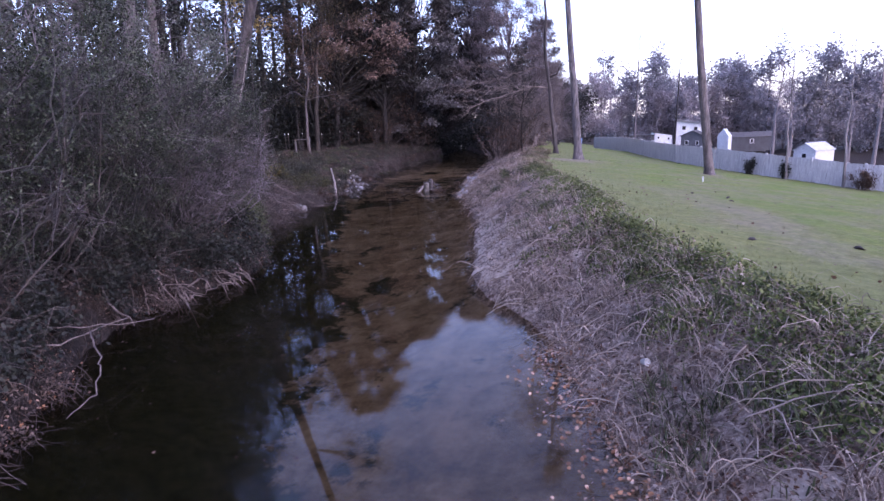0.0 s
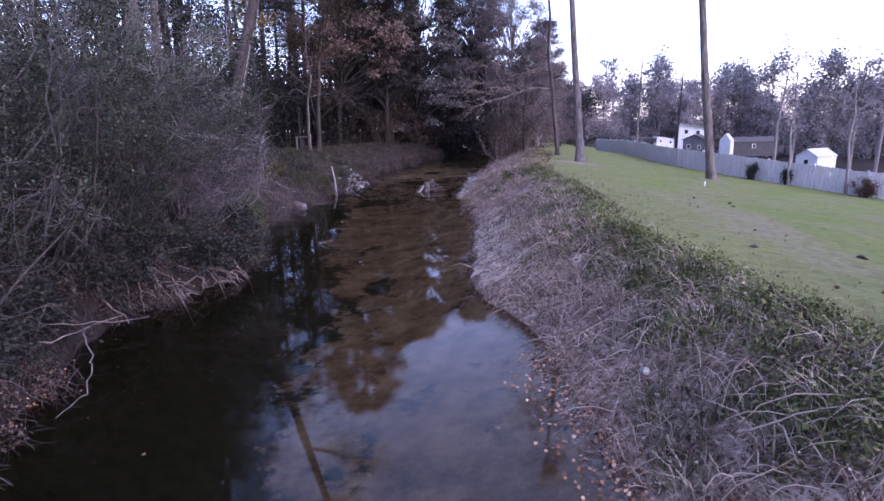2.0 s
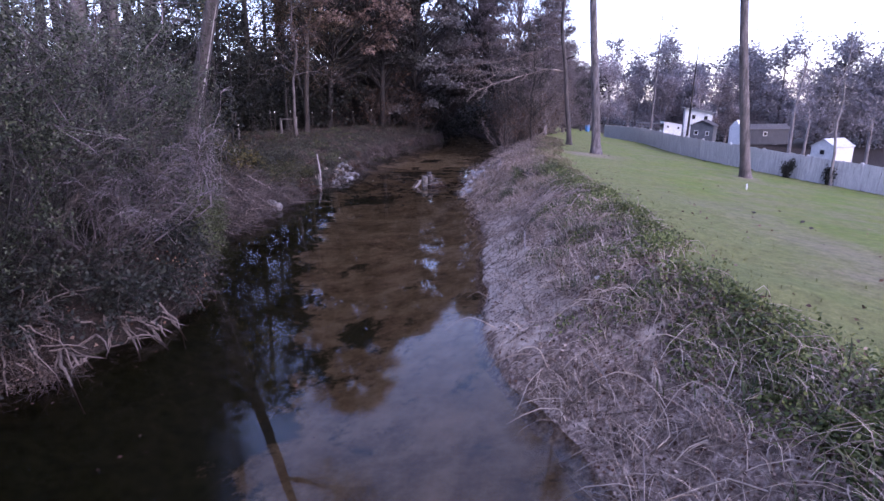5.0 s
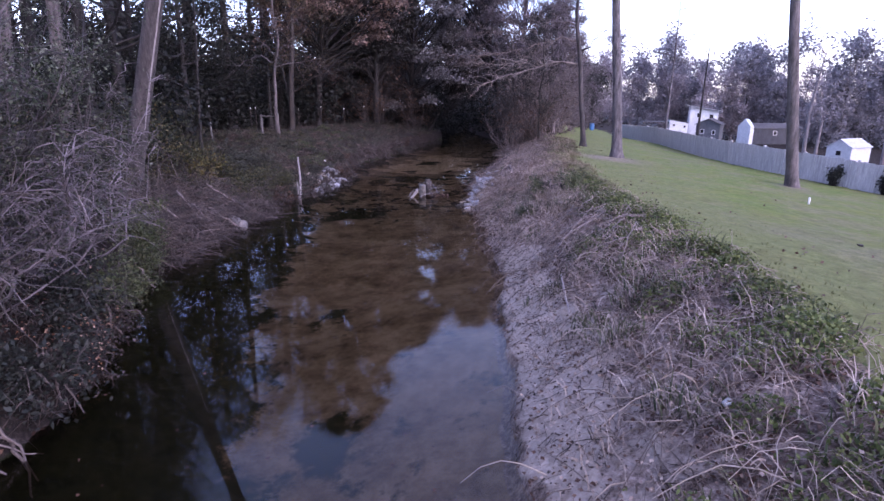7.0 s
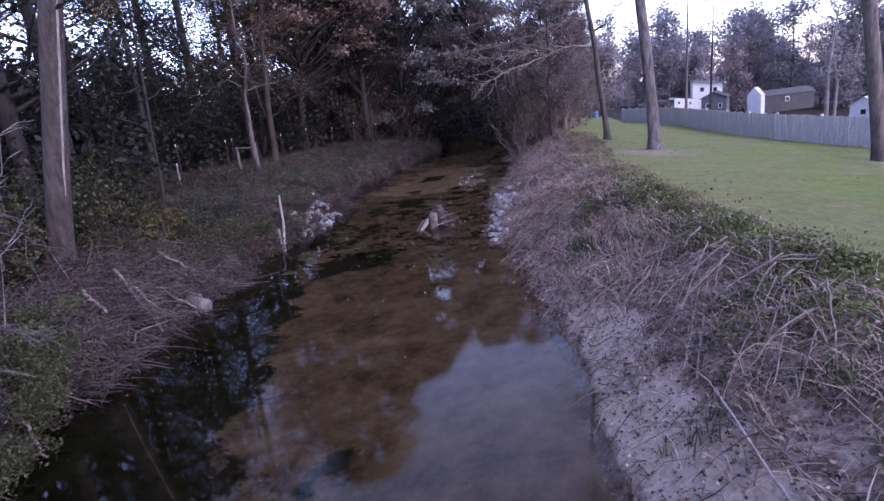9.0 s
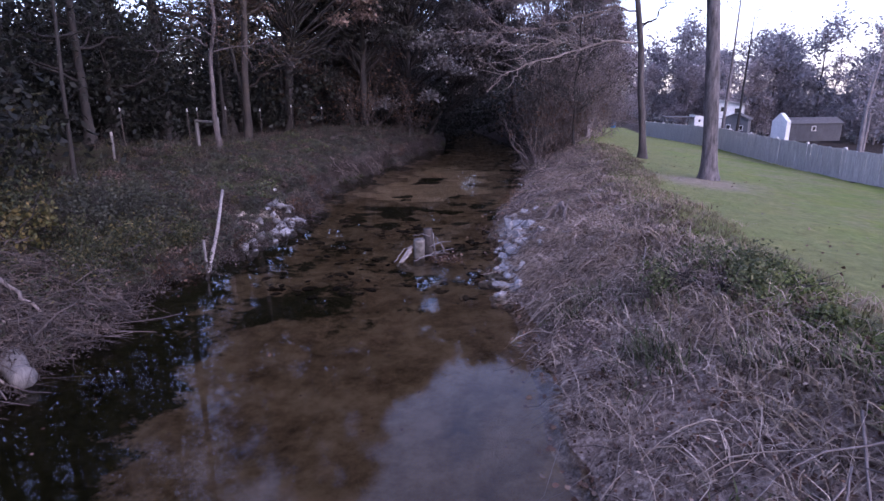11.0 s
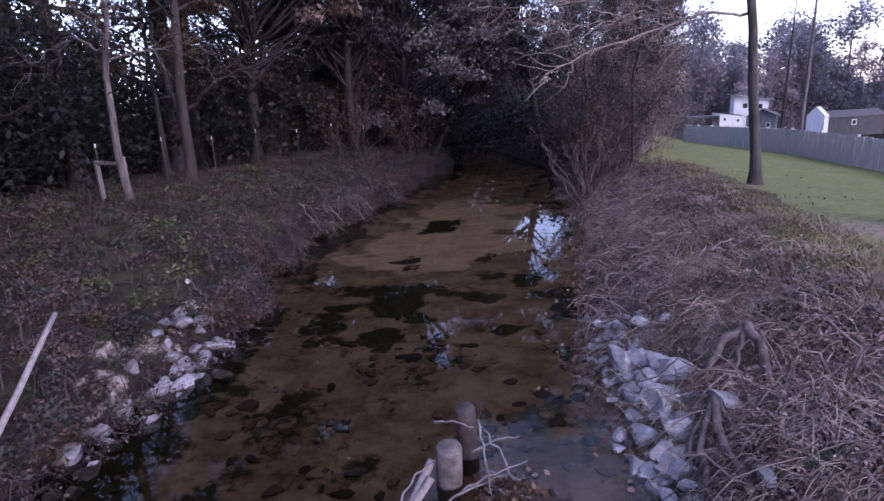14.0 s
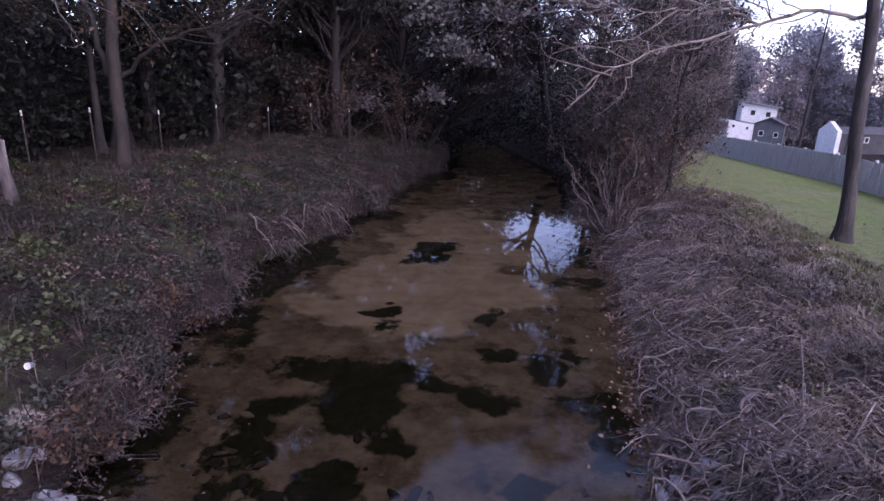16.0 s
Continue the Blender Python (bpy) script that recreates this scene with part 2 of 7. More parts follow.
TWIG_SHRUB = solid_mat("arching_twig_bark", (0.011, 0.011, 0.01), (0.085, 0.078, 0.074), 1.2, vary="island", bump_d=0.004)
BRUSH = solid_mat("dead_brush", (0.0312, 0.0235, 0.02), (0.161, 0.122, 0.104), 2.0, vary="island", bump_d=0.004)
BEDSTONE = leaf_mat("stone_under_water", [(0.01, 0.008, 0.005), (0.03, 0.022, 0.013), (0.1, 0.074, 0.048), (0.28, 0.21, 0.14)], rough=0.8, through=0.0)
SCAR = solid_mat("stripped_wood", (0.2, 0.175, 0.17), (0.42, 0.38, 0.37), 4, (2, 2, 0.4), bump_d=0.006)
BARK_STREAKED = solid_mat("streaked_bark", (0.02, 0.016, 0.015), (0.105, 0.085, 0.082), 8, (1, 1, 0.16), bump_d=0.03, bump_s=0.9, fine=34)
BARK_PLATED = solid_mat("plated_bark", (0.04, 0.034, 0.035), (0.215, 0.186, 0.19), 9, (1, 1, 0.22), bump_d=0.05, bump_s=1.0, fine=24)
BARK_BROWN = solid_mat("brown_bark", (0.016, 0.012, 0.01), (0.06, 0.046, 0.038), 6, (1, 1, 0.3), bump_d=0.015, fine=30)
# haze and glare over the distant crowns are put into this paler leaf
LEAF_DOME = leaf_mat("hazy_crown_leaf", [(0.085, 0.08, 0.082), (0.17, 0.16, 0.158), (0.28, 0.265, 0.26)])
LEAF_HAZE = leaf_mat("withered_twig_leaf", [(0.07, 0.056, 0.052), (0.14, 0.115, 0.11), (0.25, 0.21, 0.2)])
LEAF_MAUVE = leaf_mat("mauve_dead_leaf", [(0.08, 0.054, 0.048), (0.17, 0.12, 0.108), (0.3, 0.22, 0.198), (0.42, 0.33, 0.295)], through=0.05)
LEAF_DARK_BROWN = leaf_mat("dark_brown_leaf", [(0.02, 0.014, 0.011), (0.06, 0.04, 0.031), (0.12, 0.082, 0.064), (0.21, 0.15, 0.125)], through=0.05)
LEAF_RUST = leaf_mat("rust_leaf", [(0.11, 0.072, 0.062), (0.22, 0.15, 0.122), (0.36, 0.25, 0.19)])
LEAF_OLIVE = leaf_mat("olive_leaf", [(0.03, 0.028, 0.014), (0.085, 0.07, 0.035), (0.17, 0.12, 0.065)])
OLIVE_BLADE = leaf_mat("olive_grass_blade", [(0.09, 0.085, 0.034), (0.175, 0.16, 0.072), (0.3, 0.26, 0.145)])
LEAF_PALE = leaf_mat("bleached_leaf", [(0.166, 0.113, 0.087), (0.333, 0.245, 0.196), (0.572, 0.461, 0.374)], through=0.05)
TWIG_MAUVE = solid_mat("mauve_twig_bark", (0.06, 0.049, 0.053), (0.26, 0.22, 0.235), 2.2, vary="island", bump_d=0.004)
STRAW = leaf_mat("dry_stem", [(0.092, 0.068, 0.052), (0.305, 0.233, 0.185), (0.485, 0.385, 0.313), (0.63, 0.525, 0.437)], through=0.1)
BLADE = leaf_mat("grass_blade", [(0.1, 0.115, 0.035), (0.17, 0.18, 0.06), (0.24, 0.235, 0.1)], through=0.5)
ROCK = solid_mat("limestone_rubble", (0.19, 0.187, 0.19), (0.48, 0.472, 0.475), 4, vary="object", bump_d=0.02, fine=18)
# the same limestone, darkened to offset stronger light on the wooded shore
ROCK_DIMMED = solid_mat("dimmed_limestone", (0.11, 0.107, 0.11), (0.32, 0.312, 0.315), 4, vary="object", bump_d=0.02, fine=18)
CONCRETE = solid_mat("old_concrete", (0.08, 0.07, 0.058), (0.22, 0.195, 0.17), 9, bump_d=0.01)
FENCE_WOOD = solid_mat("weathered_fence_board", (0.44, 0.42, 0.43), (0.68, 0.66, 0.66), 3, (4, 4, 0.4), bump_d=0.004)
POST_WOOD = solid_mat("grey_post_wood", (0.1, 0.09, 0.085), (0.25, 0.225, 0.215), 4, (4, 4, 0.5), bump_d=0.006)
WHITE_WALL = solid_mat("white_siding", (0.68, 0.69, 0.68), (0.82, 0.82, 0.8), 1.5, bump_d=0.003, rough=0.6)
GREY_WALL = solid_mat("grey_siding", (0.075, 0.08, 0.088), (0.125, 0.132, 0.14), 1.5, bump_d=0.003, rough=0.7)
DARK_SIDING = solid_mat("dark_grey_siding", (0.035, 0.036, 0.042), (0.062, 0.064, 0.072), 1.5, bump_d=0.003, rough=0.8)
ROOF = solid_mat("grey_shingle", (0.045, 0.042, 0.042), (0.1, 0.095, 0.095), 3, bump_d=0.01)
ROOF_PALE = solid_mat("pale_metal_roof", (0.5, 0.5, 0.5), (0.66, 0.66, 0.66), 2, bump_d=0.004, rough=0.5)
DARK_GLASS = solid_mat("dark_window_pane", (0.015, 0.015, 0.018), (0.03, 0.03, 0.035), 2, rough=0.15, bump_d=0.0005)
WHITE_PAINT = solid_mat("white_paint", (0.62, 0.61, 0.58), (0.82, 0.81, 0.78), 12, bump_d=0.001, rough=0.5)
IRON = solid_mat("rusty_iron", (0.025, 0.02, 0.018), (0.08, 0.06, 0.05), 12, bump_d=0.003, rough=0.8)
BLUE = solid_mat("blue_plastic", (0.05, 0.17, 0.4), (0.08, 0.25, 0.5), 3, bump_d=0.001, rough=0.4)
RUBBER = solid_mat("black_rubber", (0.02, 0.02, 0.02), (0.045, 0.045, 0.045), 10, bump_d=0.003)

# ---- mesh tools ----
rng = np.random.default_rng(7)


class Geo:
    """Gathers vertices and faces and turns them into one mesh."""

    def __init__(self):
        self.v, self.f, self.n = [], [], 0

    def add(self, verts, faces):
        verts = np.asarray(verts, float).reshape(-1, 3)
        self.v.append(verts)
        self.f.append(np.asarray(faces, int) + self.n)
        self.n += len(verts)

    def quads(self, q):
        q = np.asarray(q, float)
        self.add(q.reshape(-1, 3), np.arange(len(q) * 4).reshape(-1, 4))

    def strands(self, pts, radii, sides=3, cap=True):
        """Tubes along N lines of K points."""
        pts = np.asarray(pts, float)
        radii = np.broadcast_to(np.asarray(radii, float), pts.shape[:2])
        n, k, _ = pts.shape
        tang = np.gradient(pts, axis=1)
        tang /= np.linalg.norm(tang, axis=2, keepdims=True) + 1e-9
        ref = np.where(np.abs(tang[..., 2:3]) > 0.8, (1.0, 0.0, 0.0), (0.0, 0.0, 1.0))
        a = np.cross(tang, ref)
        a /= np.linalg.norm(a, axis=2, keepdims=True) + 1e-9
        b = np.cross(tang, a)
        ang = np.arange(sides) * 2 * np.pi / sides
        ring = pts[:, :, None] + radii[:, :, None, None] * (a[:, :, None] * np.cos(ang)[:, None] + b[:, :, None] * np.sin(ang)[:, None])
        idx = np.arange(n * k * sides).reshape(n, k, sides)
        nxt = np.roll(idx, -1, axis=2)
        faces = np.stack([idx[:, :-1], nxt[:, :-1], nxt[:, 1:], idx[:, 1:]], -1).reshape(-1, 4)
        self.add(ring.reshape(-1, 3), faces)
        if cap and sides == 4:
            self.f.append(idx[:, -1].reshape(-1, 4) + self.n - n * k * sides)

    def mesh(self, name, mat, smooth=False):
        me = bpy.data.meshes.new(name)
        v = np.concatenate(self.v) if self.v else np.zeros((0, 3))
        me.vertices.add(len(v))
        me.vertices.foreach_set("co", v.ravel())
        sizes = np.concatenate([np.full(len(f), f.shape[1]) for f in self.f])
        loops = np.concatenate([f.ravel() for f in self.f])
        me.loops.add(len(loops))
        me.loops.foreach_set("vertex_index", loops.astype(np.int32))
        me.polygons.add(len(sizes))
        me.polygons.foreach_set("loop_start", np.r_[0, np.cumsum(sizes)[:-1]].astype(np.int32))
        if smooth:
            me.polygons.foreach_set("use_smooth", np.ones(len(sizes), bool))
        me.materials.append(mat)
        me.update(calc_edges=True)
        return me


def put(name, geo, mat, parent=None, label="", smooth=False, **tags):
    """One mesh object from a Geo or a bmesh: a thing, or a part when it has a parent."""
    if isinstance(geo, Geo):
        me = geo.mesh(name, mat, smooth)
    else:
        me = bpy.data.meshes.new(name)
        if smooth:
            for fc in geo.faces:
                fc.smooth = True
        geo.to_mesh(me)
        geo.free()
        me.materials.append(mat)
    ob = new(name, me)
    if parent is not None:
        ob.parent = parent
    return tagged(ob, label, **tags)


def base_at(name, x, y, z, label, category, **tags):
    ob = new(name)
    ob.matrix_basis = pose(x, y, z)
    return tagged(ob, label, category, **tags)


def unit(v):
    return v / (np.linalg.norm(v, axis=-1, keepdims=True) + 1e-9)


def leaves(geo, centres, length, width=0.5, flat=0.0, r=rng):
    """Small folded leaves round the given centres. flat: how far they lie level."""
    c = np.asarray(centres, float)
    n = len(c)
    d = r.normal(size=(n, 3))
    d[:, 2] *= 1 - flat
    d = unit(d)
    up = r.normal(size=(n, 3))
    up[:, :2] *= 1 - flat * 0.85
    side = unit(np.cross(d, up))
    lift = np.cross(side, d)
    ln = (length * r.uniform(0.6, 1.3, n))[:, None]
    w = ln * width * 0.5
    q = np.stack([c - d * ln / 2, c + side * w + lift * w * 0.35, c + d * ln / 2, c - side * w + lift * w * 0.35], 1)
    geo.quads(q)


def blades(geo, base, height, width, lean=0.5, r=rng, bias=(0, 0)):
    """Grass blades or dry stems: bent strips that stand on base."""
    b = np.asarray(base, float)
    n = len(b)
    h = (height * r.uniform(0.5, 1.3, n))[:, None]
    az = r.uniform(0, 2 * np.pi, n)
    out = np.stack([np.cos(az), np.sin(az), 0 * az], 1) * (lean * r.uniform(0.1, 1.2, n))[:, None] * h
    out += np.array((*bias, 0.0)) * h * r.uniform(0.3, 1.2, n)[:, None]
    side = np.stack([-np.sin(az), np.cos(az), 0 * az], 1) * width * r.uniform(0.6, 1.3, n)[:, None]
    z = np.array((0, 0, 1.0))
    mid, tip = b + z * h * 0.6 + out * 0.35, b + z * h * 0.9 + out
    v = np.stack([b - side, b + side, mid + side * 0.8, mid - side * 0.8, tip + side * 0.25, tip - side * 0.25], 1)
    i = np.arange(n)[:, None] * 6
    geo.add(v.reshape(-1, 3), np.concatenate([i + (0, 1, 2, 3), i + (3, 2, 4, 5)]))


def lines(start, way, length, k=5, sag=0.0, wobble=0.06, r=rng):
    """N bent lines of k points from start along way."""
    start, way = np.asarray(start, float), unit(np.asarray(way, float))
    n = len(start)
    s = np.linspace(0, 1, k)[None, :, None]
    ln = np.broadcast_to(np.asarray(length, float), (n,))[:, None, None]
    w = np.cumsum(r.normal(size=(n, k, 3)) * wobble, axis=1) * ln
    w[:, 0] = 0
    p = start[:, None] + way[:, None] * s * ln + w
    p[..., 2] -= (sag * s**2 * ln)[..., 0]
    return p


def spread(n, r=rng):
    return unit(r.normal(size=(n, 3)))


# ---- the lie of the land ----
RIGHT = np.array([(-40, 14), (0, 8.5), (6, 6.6), (9, 5.6), (11.3, 4.93), (13.7, 4.25), (15.6, 3.6), (16.6, 2.9), (18.4, 2.2), (21.3, 1.68), (24.3, 1.25),
                  (27.5, 0.45), (31, -0.45), (32.2, -0.8), (34, -1.15), (36.6, -1.7), (38.4, -1.6), (41, -1.6), (44.5, -1.75), (49, -2.0), (51, -2.8), (59, -3.2),
                  (64, -5.0), (75, -9), (110, -18)])
LEFT = np.array([(-40, 4), (0, 0.5), (6, -0.5), (10.5, -1.2), (13.5, -2.8), (15, -3.3), (17.2, -2.8), (18.2, -2.7), (19.6, -3.5), (21.4, -5.0), (23.2, -5.7),
                 (25.6, -6.15), (27.6, -6.35), (31, -7.1), (34, -7.0), (36.4, -7.1), (39, -7.9), (41, -8.4), (42.3, -9.1), (45, -8.8), (50, -8.6), (54, -8.9),
                 (61, -8.6), (75, -13), (110, -22)])
CREST = np.array([(0, 3.4), (12, 2.7), (14.4, 2.5), (18.4, 2.9), (22, 3.2), (25, 2.9), (30, 3.1), (35, 3.6), (37, 3.4), (48, 3.5), (60, 4.7), (110, 6)])


def shore_right(y):
    return np.interp(y, RIGHT[:, 0], RIGHT[:, 1]) + 0.05 * np.sin(np.asarray(y) * 1.3) + 0.03 * np.sin(np.asarray(y) * 3.1 + 1) + 0.02 * np.sin(np.asarray(y) * 7.7)


def shore_left(y):
    return np.interp(y, LEFT[:, 0], LEFT[:, 1]) + np.interp(y, [34, 38], [0.07, 0.2]) * np.sin(np.asarray(y) * 1.5 + 2) + np.interp(y, [34, 38], [0.0, 0.1]) * np.sin(np.asarray(y) * 2.3 + 1) + 0.05 * np.sin(np.asarray(y) * 3.7) + 0.03 * np.sin(np.asarray(y) * 8.3)


def wave(x, y, scale, seed=0.0):
    """A smooth, uneven height between about -1 and 1."""
    x, y = np.asarray(x, float) / scale + seed * 7.3, np.asarray(y, float) / scale - seed * 3.1
    return (np.sin(x * 1.7 + 1.3 * np.sin(y * 1.1 + seed)) + np.sin(y * 2.1 + 1.1 * np.sin(x * 0.9 - seed)) + 0.7 * np.sin((x + y) * 2.9 + seed) + 0.5 * np.sin((x - 1.4 * y) * 4.3)) / 3.2


def height_right(d, y):
    w = np.interp(y, CREST[:, 0], CREST[:, 1])
    s = np.clip(d / w, 0, 1)
    shelf = np.interp(y, [13.5, 17], [0.75, 0.0])
    z = -0.12 + 1.37 * ((1 - shelf) * (1 - (1 - s) ** 1.55) + shelf * s * s * (3 - 2 * s))
    z = z + np.interp(y, [16, 18, 26, 28], [0, 0.1, 0.1, 0]) * np.clip(d / 0.1, 0, 1)
    far = np.clip(d - w, 0, None)
    z = z - 0.11 * np.clip(far, 0, 16) - 0.05 * np.clip(far - 16, 0, 40) - 0.006 * np.clip(y - 35, 0, 60)
    return z


def height_left(d, y):
    steep = np.interp(y, [10, 18, 22, 29, 32, 37, 39, 60], [0.5, 0.45, 0.35, 0.25, 0.25, 0.3, 0.75, 0.8])
    rise = np.interp(y, [10, 22, 26, 30, 45, 60], [1.0, 0.9, 1.25, 1.25, 1.1, 1.0])
    z = -0.12 + steep * np.clip(d / np.interp(y, [36, 39], [0.35, 0.2]), 0, 1) + rise * (1 - np.exp(-d / 3.2))
    return z + 0.012 * np.clip(d - 8, 0, 60) - np.interp(y, [39, 44], [0.0, 0.055]) * np.clip(d - 3.5, 0, 9)


FENCE = np.array([(6.0, 75), (7.4, 66), (9.0, 56), (10.9, 47.5), (13.6, 42.5), (17.2, 38.4), (22, 34.5), (28, 31)])


def fence_x(y):
    """Where the board fence crosses a given y; far past its ends nothing bounds the lawn."""
    return np.interp(y, FENCE[::-1, 1], FENCE[::-1, 0], left=40.0, right=6.0)


def ground_z(x, y):
    """Height of the ground, with its unevenness."""
    x, y = np.asarray(x, float), np.asarray(y, float)
    r, l = shore_right(y), shore_left(y)
    f = np.clip((x - l) / (r - l), 0, 1)
    pool = np.interp(y, [0, 10, 22, 28, 31, 36, 60, 110], [0.6, 0.6, 0.5, 0.35, 0.16, 0.12, 0.12, 0.1])
    bed = -0.12 - pool * np.sin(f * np.pi) * (1.25 - 0.6 * f) + 0.03 * wave(x, y, 0.7, 2)
    right = height_right(x - r, y) + np.clip((x - r) / 1.5, 0, 1) * 0.07 * wave(x, y, 1.1) * np.exp(-np.clip(x - r - 4, 0, 60) / 4)
    hump = np.interp(y, [27, 32], [0.0, 1.0]) * np.clip((x - r) / 0.6, 0, 1) * np.clip((4.2 - (x - r)) / 1.2, 0, 1)
    right = right + hump * (0.13 * wave(x, y, 0.62, 23) + 0.06 * wave(x, y, 0.3, 27))
    left = height_left(l - x, y) + np.clip((l - x) / 1.0, 0, 1) * (0.14 * wave(x, y, 1.3, 1) + 0.11 * wave(x, y, 0.45, 5) * np.exp(-np.clip(l - x - 6, 0, 60) / 4))
    rough = (0.05 * wave(x, y, 0.5, 3) + 0.025 * wave(x, y, 0.21, 11)) * np.exp(-np.minimum(np.abs(x - r), np.abs(x - l)) / 0.9)
    right = right - 0.12 * np.clip(x - fence_x(y) - 2.5, 0, 20)
    return np.where(x > r, right, np.where(x < l, left, bed)) + rough


def smoothstep(v, a, b):
    t = np.clip((np.asarray(v, float) - a) / (b - a), 0, 1)
    return t * t * (3 - 2 * t)


# dark weed patches of the bed and painted-dark bank pools: place and half widths
BLOTCHES = [(-5.2, 39.5, 0.6, 1.0), (-5.9, 46.2, 0.57, 0.9), (-8.7, 43.0, 0.76, 0.85), (-4.1, 40.0, 0.7, 0.25), (-2.8, 40.7, 0.49, 0.25), (-1.8, 39.5, 0.29, 1.01), (-6.1, 38.8, 0.31, 0.49), (-5.0, 37.5, 0.39, 0.25), (-3.5, 39.6, 0.33, 0.32), (-4.4, 38.5, 0.32, 0.28), (-2.9, 38.0, 0.35, 0.25), (-6.1, 37.9, 0.31, 0.29), (-2.5, 39.9, 0.3, 0.33), (-3.6, 41.0, 0.26, 0.25), (-5.8, 42.4, 0.3, 0.25), (-3.9, 42.5, 0.25, 0.25)]


